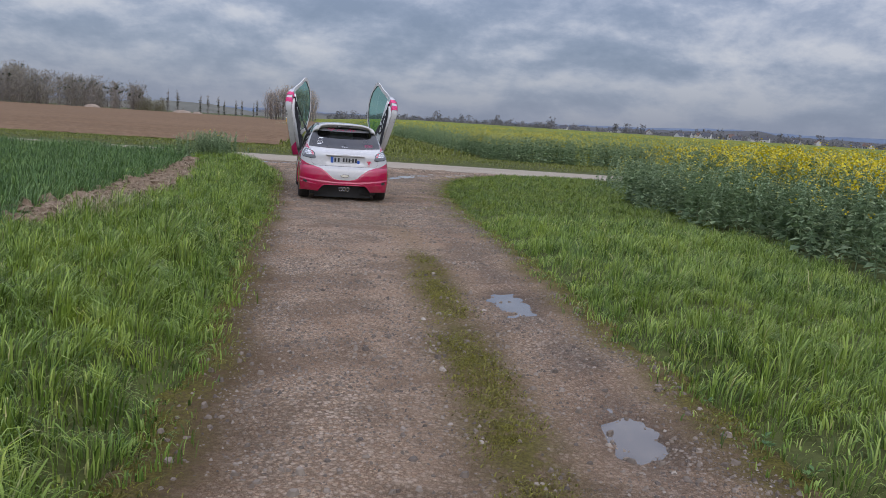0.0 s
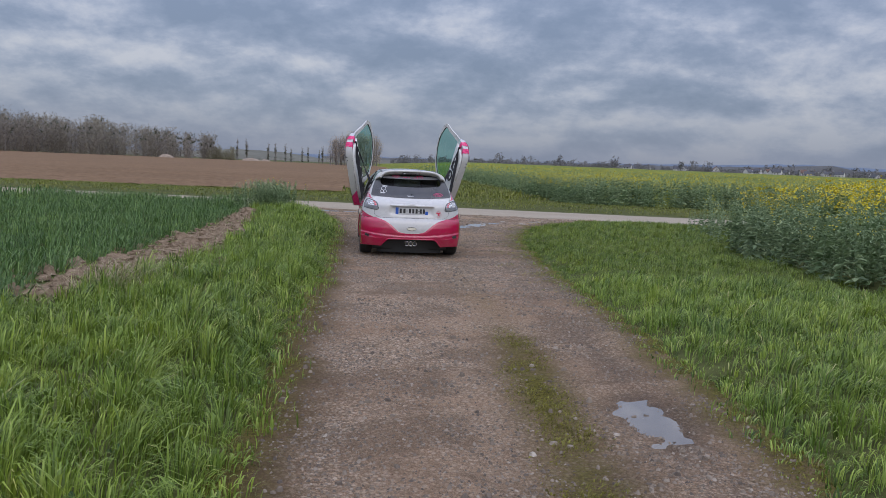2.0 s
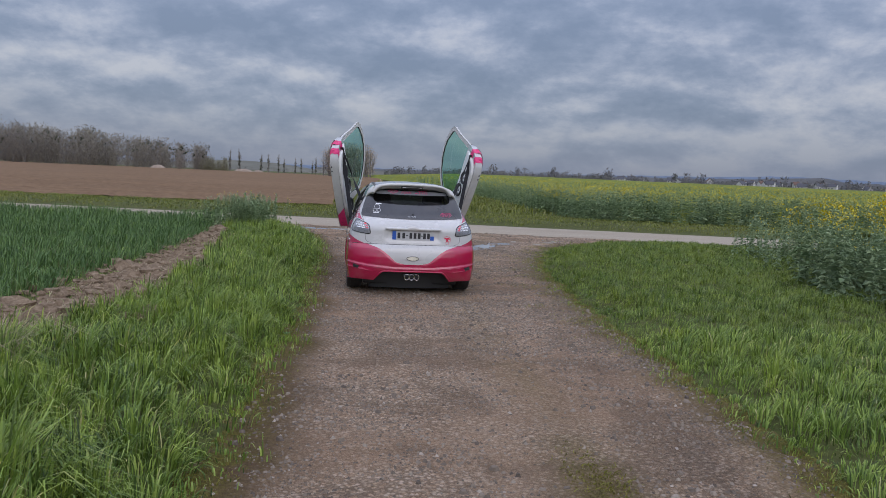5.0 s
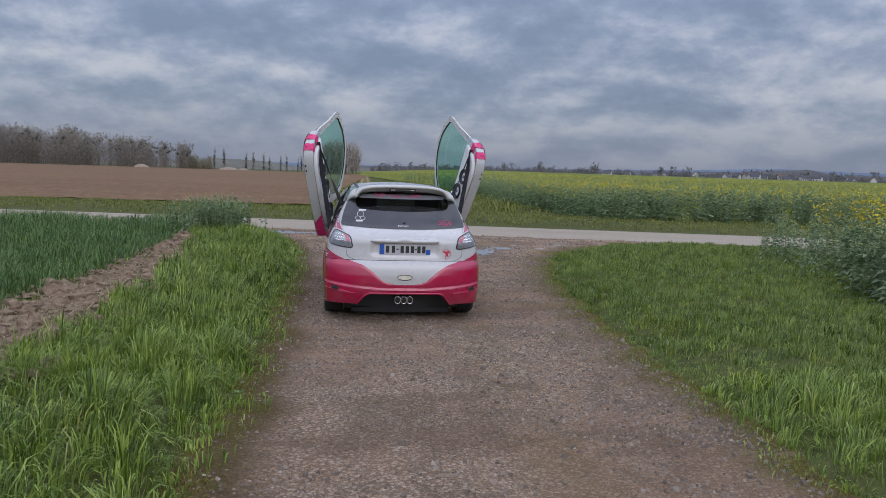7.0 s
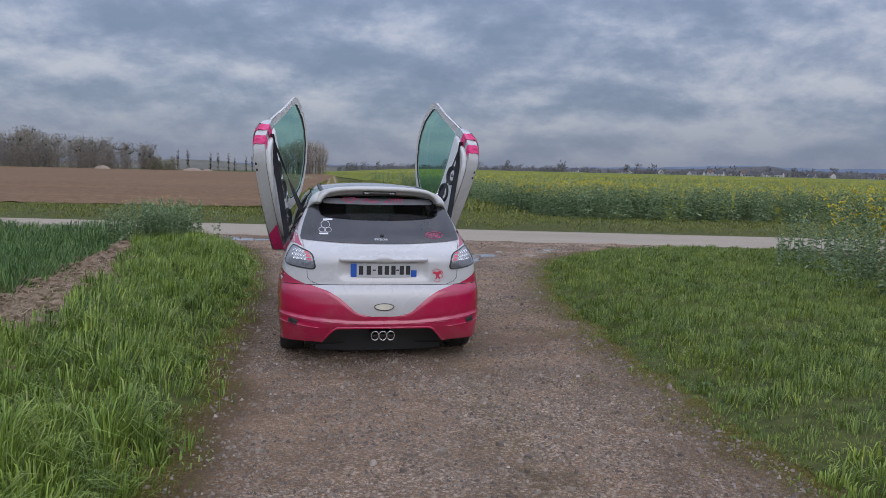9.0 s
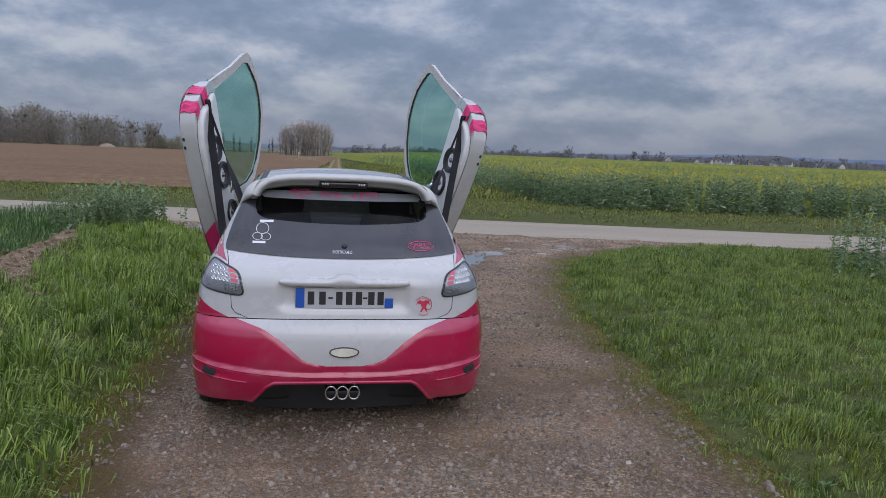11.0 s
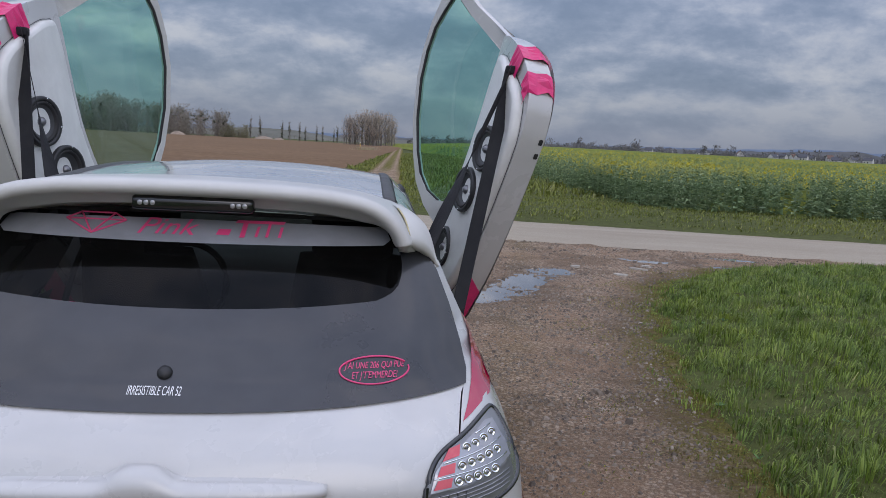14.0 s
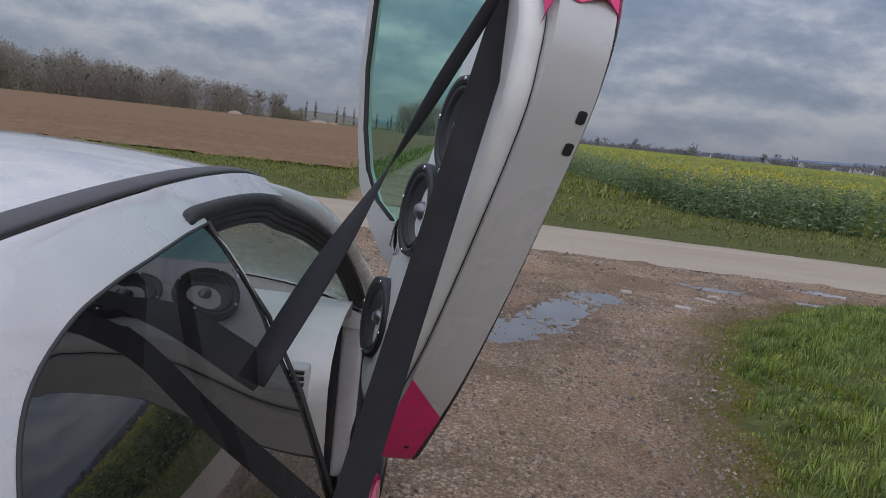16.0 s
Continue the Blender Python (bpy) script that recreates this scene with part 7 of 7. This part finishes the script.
        rows.append([bm.verts.new((u * w, y - 0.10 * u * u * (0.4 + 0.6 * t), z + 0.02 * math.sin(3.1 * t) - 0.03 * u * u)) for u in np.linspace(-1, 1, 17)])
    for a, b in zip(rows, rows[1:]):
        for k in range(16):
            bm.faces.new((a[k], a[k + 1], b[k + 1], b[k]))
    part("windscreen", bm, M["screen"], car, "greenish windscreen").visible_shadow = False
    bm = bmesh.new()
    rows = []
    for t in np.linspace(0, 1, 12):
        y = 2.80 + 0.92 * t
        w = 0.70 * float(taper(y)) / 0.985
        z = 0.925 - 0.10 * t - 0.14 * t**3
        rows.append([bm.verts.new((u * w, y - 0.12 * u * u * (1 - t) - 0.10 * u * u * t, z - 0.07 * u**4)) for u in np.linspace(-1, 1, 17)])
    for a, b in zip(rows, rows[1:]):
        for k in range(16):
            bm.faces.new((a[k], a[k + 1], b[k + 1], b[k]))
    part("bonnet", bm, M["white"], car, "white bonnet")
    bm = bmesh.new()
    rows = [[bm.verts.new((u * 0.69, 2.815 - 0.12 * u * u, z)) for z in (0.80, 0.918 - 0.07 * u**4)] for u in np.linspace(-1, 1, 17)]
    for a, b in zip(rows, rows[1:]):
        bm.faces.new((a[0], b[0], b[1], a[1]))
    part("scuttle", bm, M["trim"], car, "pale scuttle panel under the windscreen")
    nose = [(-0.78, 0.16), (0.78, 0.16), (0.78, 0.68), (-0.78, 0.68)]
    part("front_bumper", sheet(nose, lambda x, z: (x * (0.98 if z > 0.6 else 1), 3.80 - 0.24 * abs(x / 0.78) ** 2.6 - 0.35 * max(0, z - 0.5) ** 1.3, z), 0.06), M["pink"], car, "pink front bumper")
    # hung low so that the space under the car stays dark
    part("underbody", soft_box(-0.60, 0.60, 0.34, 3.6, 0.05, 0.20, 0.02), M["black"], car, "black underbody")
    for s in (-1, 1):
        part("hinge_pillar", soft_box(min(s * 0.63, s * 0.70), max(s * 0.63, s * 0.70), 2.72, 2.80, 0.30, 0.85, 0.015), M["white"], car, "white door hinge pillar")
    part("bulkhead", soft_box(-0.64, 0.64, 2.72, 2.80, 0.2, 0.86, 0.02), M["black"], car)
    # wheels
    for s in (-1, 1):
        for y in (0.67, 3.16):
            c = (s * 0.70, y, 0.240)
            wheel = part("wheel", spun([(0.20, 0.02), (0.20, -0.08), (0.05, -0.08)], (s, 0, 0), c), M["rim"], car, "alloy wheel")
            prof = [(0.195, -0.095), (0.235, -0.10), (0.272, -0.095), (0.284, -0.082), (0.288, -0.06), (0.288, 0.06), (0.284, 0.082), (0.272, 0.095), (0.235, 0.10), (0.195, 0.09)]
            tyre = spun(prof, (s, 0, 0), c, seg=40)
            for h in (-0.045, 0.0, 0.045):
                tube([(c[0] + s * h, c[1] + 0.2885 * math.cos(a), c[2] + 0.2885 * math.sin(a)) for a in np.linspace(0, 6.28, 40, endpoint=False)], 0.004, tyre, 4, True)
            part("tyre", tyre, M["tyre"], wheel, "dusty black tyre")
            bm = bmesh.new()
            for k in range(5):
                a = k * 2 * math.pi / 5
                tube([(c[0] + s * 0.055, c[1] + 0.03 * math.cos(a), c[2] + 0.03 * math.sin(a)), (c[0] + s * 0.06, c[1] + 0.19 * math.cos(a), c[2] + 0.19 * math.sin(a))], 0.024, bm, 8, flat=0.6)
            part("spokes", bm, M["rim"], wheel)


def build_cabin():
    for s in (-1, 1):
        seat = part("front_seat", soft_box(s * 0.36 - 0.25, s * 0.36 + 0.25, 1.55, 2.05, 0.30, 0.50, 0.06), M["seat"], car, "dark bucket front seat")
        bm = bmesh.new()
        rows = []
        for t in np.linspace(0, 1, 12):
            w = 0.25 - 0.07 * t**2
            y = 1.62 - 0.30 * t
            z = 0.45 + 0.60 * t
            rows.append([bm.verts.new((s * 0.36 + w * math.cos(a), y + 0.075 * math.sin(a) * (1 - 0.3 * t), z)) for a in np.linspace(0, 6.28, 16, endpoint=False)])
        for a, b in zip(rows, rows[1:]):
            for k in range(16):
                bm.faces.new((a[k], a[(k + 1) % 16], b[(k + 1) % 16], b[k]))
        bm.faces.new(rows[-1])
        part("backrest", bm, M["seat"], seat, "dark backrest")
        part("headrest", soft_box(s * 0.36 - 0.14, s * 0.36 + 0.14, 1.24, 1.35, 1.04, 1.22, 0.045), M["seat"], seat, "dark headrest")
    bench = part("rear_bench", soft_box(-0.60, 0.60, 0.78, 1.22, 0.30, 0.52, 0.06), M["seat"], car, "dark rear bench")
    part("bench_back", soft_box(-0.60, 0.60, 0.66, 0.80, 0.45, 0.90, 0.05), M["seat"], bench)
    part("parcel_shelf", soft_box(-0.58, 0.58, 0.30, 0.68, 0.85, 0.88, 0.01), M["seat"], car, "dark parcel shelf")
    # dashboard, pale and glossy, with round vents
    bm = bmesh.new()
    rows = []
    for x in np.linspace(-0.66, 0.66, 23):
        e = 0.03 * math.cos(x * 2.2)
        sec = [(2.20, 0.45), (2.16, 0.60), (2.12 - e, 0.74), (2.11 - e, 0.80), (2.15 - e, 0.86), (2.24, 0.895), (2.42, 0.90), (2.68, 0.885), (2.72, 0.80)]
        rows.append([bm.verts.new((x, y, z + 0.02 * math.cos(x * 2))) for y, z in sec])
    for a, b in zip(rows, rows[1:]):
        for k in range(len(a) - 1):
            bm.faces.new((a[k], a[k + 1], b[k + 1], b[k]))
    dash = part("dashboard", bm, M["trim"], car, "pale painted dashboard")
    for x in (0.56, -0.56):
        vent = part("air_vent", soft_box(x - 0.055, x + 0.055, 2.095, 2.14, 0.775, 0.86, 0.012), M["grey"], dash, "slatted air vent")
        for k in range(5):
            part("vent_slot", soft_box(x - 0.045, x + 0.045, 2.088, 2.10, 0.785 + k * 0.0145, 0.793 + k * 0.0145, 0.002), M["ink"], vent)
    part("glovebox_gap", soft_box(0.16, 0.60, 2.15, 2.16, 0.655, 0.66, 0.001), M["ink"], dash)
    ring = [(-0.36 + 0.18 * math.cos(a), 1.98 + 0.07 * math.sin(a), 0.80 + 0.165 * math.sin(a)) for a in np.linspace(0, 6.28, 30, endpoint=False)]
    wheel = part("steering_wheel", tube(ring, 0.014, close=True), M["black"], car, "black steering wheel")
    part("steering_column", tube([(-0.36, 1.99, 0.80), (-0.36, 2.2, 0.72)], 0.035), M["black"], wheel)
    part("mirror", soft_box(-0.10, 0.10, 2.18, 2.21, 1.17, 1.23, 0.012), M["black"], car, "black rear-view mirror")
    # headlining and inner side trims
    bm = bmesh.new()
    rows = [[bm.verts.new((u * 0.46, y, float(roof_mid(y)) - 0.035 - 0.034 * u * u)) for u in np.linspace(-1, 1, 9)] for y in np.linspace(0.72, 2.05, 12)]
    for a, b in zip(rows, rows[1:]):
        for k in range(8):
            bm.faces.new((a[k], a[k + 1], b[k + 1], b[k]))
    part("headlining", bm, M["grey"], car, "pale headlining")
    for s in (-1, 1):
        part("side_trim", sheet([(0.50, 0.30), (1.40, 0.30), (1.40, 0.88), (0.50, 0.86)], lambda y, z, s=s: flank(y, z, s, -0.06), 0.08), M["black"], car, "black inner side trim")
        sp = part("rear_speaker", spun([(0.10, 0.0), (0.10, 0.015), (0.085, 0.018), (0.05, 0.0), (0, 0.004)], (0, -0.2, 1), (s * 0.42, 0.50, 0.885), seg=28), M["cone"], car, "round shelf speaker")
        part("dome", spun([(0.028, 0.0), (0.02, 0.012), (0, 0.016)], (0, -0.2, 1), (s * 0.42, 0.50, 0.888), seg=16), M["dome"], sp)


DOOR_O = Vector((0.9229, 1.9809, 0.7077))
DOOR_P, DOOR_Q, DOOR_N = Vector((0.2118, -0.3208, 0.9232)), Vector((-0.2201, 0.9047, 0.3649)), Vector((-0.9522, -0.2805, 0.1209))
LEFT_O, LEFT_P, LEFT_Q, LEFT_N = Vector((0.947, 1.897, 0.723)), Vector((0.1433, -0.2945, 0.9449)), Vector((-0.2662, 0.9081, 0.3234)), Vector((-0.9532, -0.2979, 0.0516))


def build_door(side, origin, ap, aq, an):
    def put(p, q, n):
        """Along the sill edge, across to the window, and inwards; the window part leans in."""
        lean_in = 0.46 * max(0.0, q - 0.60) if q > 0.60 else 0.0
        n = n * (1 - 0.55 * float(step(q, 0.20, 0.62))) if n > 0.001 else n
        bulge = -0.022 * math.sin(math.pi * min(1, max(0, q / 0.62))) if n <= 0.001 else 0.0
        v = origin + ap * p + aq * q + an * (n + lean_in + bulge)
        return (side * v.x, v.y, v.z)

    low = closed([(-0.14, 0.185), (-0.125, 0.135), (0.0, 0.092), (0.18, 0.046), (0.45, 0.012), (0.78, -0.002), (0.90, 0.012), (0.98, 0.045), (1.045, 0.105), (1.095, 0.20), (1.118, 0.32), (1.118, 0.44), (1.108, 0.53), (1.05, 0.565), (0.60, 0.525), (0.30, 0.575), (0.16, 0.62), (0.0, 0.54), (-0.11, 0.32)], 4, True)
    door = part("door", sheet(low, lambda p, q: put(p, q, 0.0), 0.05), M["white"], car, "white car door swung up and outwards")
    # edge faces all round
    bm = bmesh.new()
    n = len(low)
    rings = [[bm.verts.new(put(p, q, d)) for p, q in low] for d in (0.0012, 0.008, 0.060, 0.110)]
    for a, b in zip(rings, rings[1:]):
        for k in range(n):
            bm.faces.new((a[k], a[(k + 1) % n], b[(k + 1) % n], b[k]))
    part("shut_face", bm, M["white"], door, "white painted door edge")
    part("inner_skin", sheet(low, lambda p, q: put(p, q, 0.110), 0.06), M["white"], door, "white inner door metal")
    # raised trim panel
    trim = closed([(0.02, 0.135), (0.20, 0.062), (0.45, 0.028), (0.77, 0.014), (0.89, 0.045), (0.965, 0.095), (1.01, 0.20), (1.035, 0.34), (1.035, 0.45), (0.98, 0.505), (0.60, 0.470), (0.32, 0.52), (0.17, 0.55), (0.04, 0.44), (-0.01, 0.25)], 4, True)
    mid = np.mean(np.array(trim), 0)
    bm = sheet([(p + (mid[0] - p) * 0.045, q + (mid[1] - q) * 0.072) for p, q in trim], lambda p, q: put(p, q, 0.150), 0.05)
    rims = [[bm.verts.new(put(p + (mid[0] - p) * f, q + (mid[1] - q) * f * 1.6, d)) for p, q in trim] for f, d in ((0.0, 0.109), (0.0, 0.126), (0.006, 0.138), (0.018, 0.146), (0.045, 0.150))]
    for a, b in zip(rims, rims[1:]):
        for k in range(len(trim)):
            bm.faces.new((a[k], a[(k + 1) % len(trim)], b[(k + 1) % len(trim)], b[k]))
    part("trim_panel", bm, M["trim"], door, "white padded door trim panel")
    part("trim_joint", tube([put(p, q, 0.112) for p, q in [(p - (mid[0] - p) * 0.012, q - (mid[1] - q) * 0.02) for p, q in trim]], 0.0012, close=True, sides=5), M["ink"], door)
    # three speakers
    for p, q, r in ((0.70, 0.172, 0.098), (0.482, 0.232, 0.100), (0.165, 0.285, 0.096)):
        c = Vector(put(p, q, 0.152))
        ax = Vector((side * an.x, an.y, an.z))
        sp = part("door_speaker", spun([(r * 0.98, -0.02), (r, 0.010), (r * 0.97, 0.018), (r * 0.86, 0.018), (r * 0.82, 0.012)], ax, c, seg=36), M["black"], door, "round black door speaker with silver dome")
        part("surround", spun([(r * 0.83, 0.008), (r * 0.78, 0.016), (r * 0.70, 0.012), (r * 0.66, 0.004)], ax, c, seg=32), M["rubber"], sp)
        part("cone", spun([(r * 0.68, 0.006), (r * 0.30, -0.016), (r * 0.24, -0.018)], ax, c, seg=32), M["cone"], sp)
        part("dome", spun([(r * 0.22, -0.018), (r * 0.19, 0.004), (r * 0.10, 0.014), (0, 0.017)], ax, c, seg=20), M["dome"], sp, "silver dome")
        for k in range(4):
            a = k * 1.571 + 0.6
            u = ax.orthogonal().normalized()
            v = ax.cross(u)
            part("screw", spun([(0.004, 0.0), (0.004, 0.002), (0, 0.003)], ax, c + (u * math.cos(a) + v * math.sin(a)) * r * 0.92 + ax * 0.018, seg=8), M["chrome"], sp)
    # window frame and its pane
    frame_out = closed([(0.60, 0.485), (0.98, 0.512), (1.095, 0.535), (1.125, 0.68), (1.160, 0.80), (1.215, 0.915), (1.228, 0.948), (1.222, 0.972), (1.19, 0.995), (1.12, 1.020), (1.0, 1.042), (0.86, 1.046), (0.72, 1.034), (0.52, 0.985), (0.36, 0.920), (0.235, 0.850), (0.15, 0.760), (0.10, 0.66), (0.16, 0.56), (0.32, 0.525)])
    frame_in = closed([(1.020, 0.560), (1.062, 0.70), (1.110, 0.825), (1.156, 0.915), (1.160, 0.937), (1.146, 0.964), (1.07, 0.992), (0.98, 1.018), (0.86, 1.026), (0.72, 1.015), (0.53, 0.967), (0.38, 0.904), (0.285, 0.845), (0.228, 0.77), (0.215, 0.69), (0.25, 0.61), (0.36, 0.56), (0.6, 0.525), (0.85, 0.535)])
    bm = sheet(frame_out, lambda p, q: put(p, q, 0.002), 0.03, [frame_in])
    sheet(frame_out, lambda p, q: put(p, q, 0.060), 0.03, [frame_in], bm)
    for loop in (frame_out, frame_in):
        rr = [[bm.verts.new(put(p, q, d)) for p, q in loop] for d in (0.002, 0.060)]
        for k in range(len(loop)):
            bm.faces.new((rr[0][k], rr[0][(k + 1) % len(loop)], rr[1][(k + 1) % len(loop)], rr[1][k]))
    frame_ = part("window_frame", bm, M["white"], door, "white window frame", False)
    part("frame_seal", tube([put(p, q, 0.040) for p, q in frame_in[2:-4]], 0.0075, sides=6), M["rubber"], frame_, "black window channel")
    part("pane", sheet(frame_in, lambda p, q: put(p, q, 0.035), 0.06), M["glass"], frame_, "green-tinted window pane").visible_shadow = False
    # pink tape over the latch corner
    for q0, q1, pw in ((0.052, 0.122, 0.050), (0.190, 0.300, 0.085)):
        path = [(t, q) for t, q in low if 0.86 < t and q < 0.55]
        bm = bmesh.new()
        strips = []
        for q in np.linspace(q0, q1, 7):
            pe = float(np.interp(q, [b for _, b in sorted(path, key=lambda c: c[1])], [a for a, _ in sorted(path, key=lambda c: c[1])]))
            wav = 0.005 * math.sin(q * 150) + 0.003 * math.sin(q * 370)
            strips.append([bm.verts.new(put(*c)) for c in ((pe - 0.10 - wav, q, -0.006), (pe - 0.03, q + wav, -0.005), (pe + 0.006, q, 0.0011), (pe + 0.014 + 2 * wav, q, 0.03), (pe + 0.006, q, 0.075), (pe + 0.008, q + wav, 0.115), (pe - pw * 0.5, q, 0.120 + wav), (pe - pw, q + 2 * wav, 0.123))])
        for a, b in zip(strips, strips[1:]):
            for k in range(len(a) - 1):
                bm.faces.new((a[k], a[k + 1], b[k + 1], b[k]))
        part("tape", bm, M["tape"], door, "creased pink adhesive tape", False)
    # pink painted front lower corner
    pinkc = [(p, d) for p, d in ((-0.120, 0.0), (0.07, 0.0), (0.19, 0.110), (-0.120, 0.110))]
    under = sorted([c for c in low if c[1] < 0.140 and c[0] < 0.97])

    def edge_q(p):
        return float(np.interp(p, [c[0] for c in under], [c[1] for c in under]))

    part("pink_corner", sheet(pinkc, lambda p, d: put(p, edge_q(p) - 0.003, d + 0.0012), 0.02), M["tape"], door, "pink painted lower corner")
    # drain slots and latch
    for p0, d0, hp, hd in ((0.765, 0.016, 0.012, 0.009), (0.825, 0.016, 0.012, 0.009), (-0.06, 0.035, 0.006, 0.006)):
        slot = [(p0 + hp * a, d0 + hd * b) for a, b in ((-1, -0.6), (-0.7, -1), (0.7, -1), (1, -0.6), (1, 0.6), (0.7, 1), (-0.7, 1), (-1, 0.6))]
        part("drain_hole", sheet(slot, lambda p, d: put(p, edge_q(p) - (0.0045 if p < 0 else 0.0014), d), 0.004), M["ink"], door, "dark square drain hole")
    part("latch", soft_box(-0.015, 0.015, -0.02, 0.02, -0.008, 0.008, 0.003), M["black"], door).matrix_basis = Matrix.Translation(put(1.045, 0.19, 0.075))
    part("pull_handle", tube([put(0.285, 0.385, 0.148), put(0.30, 0.40, 0.170), put(0.34, 0.42, 0.176), put(0.385, 0.43, 0.172), put(0.40, 0.435, 0.148)], 0.013), M["chrome"], door, "chrome door pull")
    part("handle_dish", spun([(0.055, 0.0), (0.050, 0.006), (0.040, 0.002), (0, 0.001)], Vector((side * an.x, an.y, an.z)), put(0.335, 0.405, 0.150), seg=24), M["chrome"], door, "chrome handle dish")
    part("mirror", soft_box(-0.05, 0.05, -0.05, 0.05, -0.08, 0.08, 0.03), M["white"], door, "white door mirror").matrix_basis = Matrix.Translation(put(0.20, 0.70, -0.10))
    # webbing straps that hold the door up
    def ribbon(pts, wide, across, name="strap"):
        bm = bmesh.new()
        fine = []
        for a, b in zip(pts, pts[1:]):
            fine += [Vector(a).lerp(Vector(b), t) for t in np.linspace(0, 1, 8, endpoint=False)]
        fine.append(Vector(pts[-1]))
        ac = Vector(across).normalized() * wide / 2
        rows = []
        for v in fine:
            rows.append([bm.verts.new(v - ac), bm.verts.new(v + ac)])
        for a, b in zip(rows, rows[1:]):
            bm.faces.new((a[0], a[1], b[1], b[0]))
        bmesh.ops.recalc_face_normals(bm, faces=bm.faces)
        bmesh.ops.solidify(bm, geom=list(bm.faces), thickness=0.002)
        return part(name, bm, M["strap"], door, "black seat-belt webbing strap", False)

    hook = Vector(put(1.03, 0.235, 0.130))
    away = Vector((side * 0.95, 0.28, -0.10))
    ribbon([hook, Vector((side * 0.757, 1.47, 0.835)), Vector((side * 0.735, 1.49, 0.60))], 0.055, away)
    end = Vector((side * 0.62, 1.385, 1.065))
    bm = bmesh.new()
    rows = []
    for t in np.linspace(0, 1, 26):
        turn = 2.6 - 1.3 * float(step(t, 0.35, 0.85))
        ac = (Vector((side * 0.55, 0.35, -0.75)).normalized() * math.cos(turn) + Vector((side * 0.6, -0.75, 0.2)).normalized() * math.sin(turn)) * (0.023 + 0.005 * float(step(t, 0.4, 0.8)))
        v = hook.lerp(end, t)
        rows.append([bm.verts.new(v - ac), bm.verts.new(v), bm.verts.new(v + ac)])
    for a, b in zip(rows, rows[1:]):
        bm.faces.new((a[0], a[1], b[1], b[0]))
        bm.faces.new((a[1], a[2], b[2], b[1]))
    bmesh.ops.recalc_face_normals(bm, faces=bm.faces)
    bmesh.ops.solidify(bm, geom=list(bm.faces), thickness=0.002)
    part("strap", bm, M["strap"], door, "twisted black seat-belt webbing strap")
    part("strap_knot", soft_box(-0.022, 0.022, -0.018, 0.018, -0.016, 0.016, 0.006), M["strap"], door, "black webbing knot").matrix_basis = Matrix.Translation(hook)


build_tail()
build_shell()
build_cabin()
build_door(1, DOOR_O, DOOR_P, DOOR_Q, DOOR_N)
build_door(-1, LEFT_O, LEFT_P, LEFT_Q, LEFT_N)
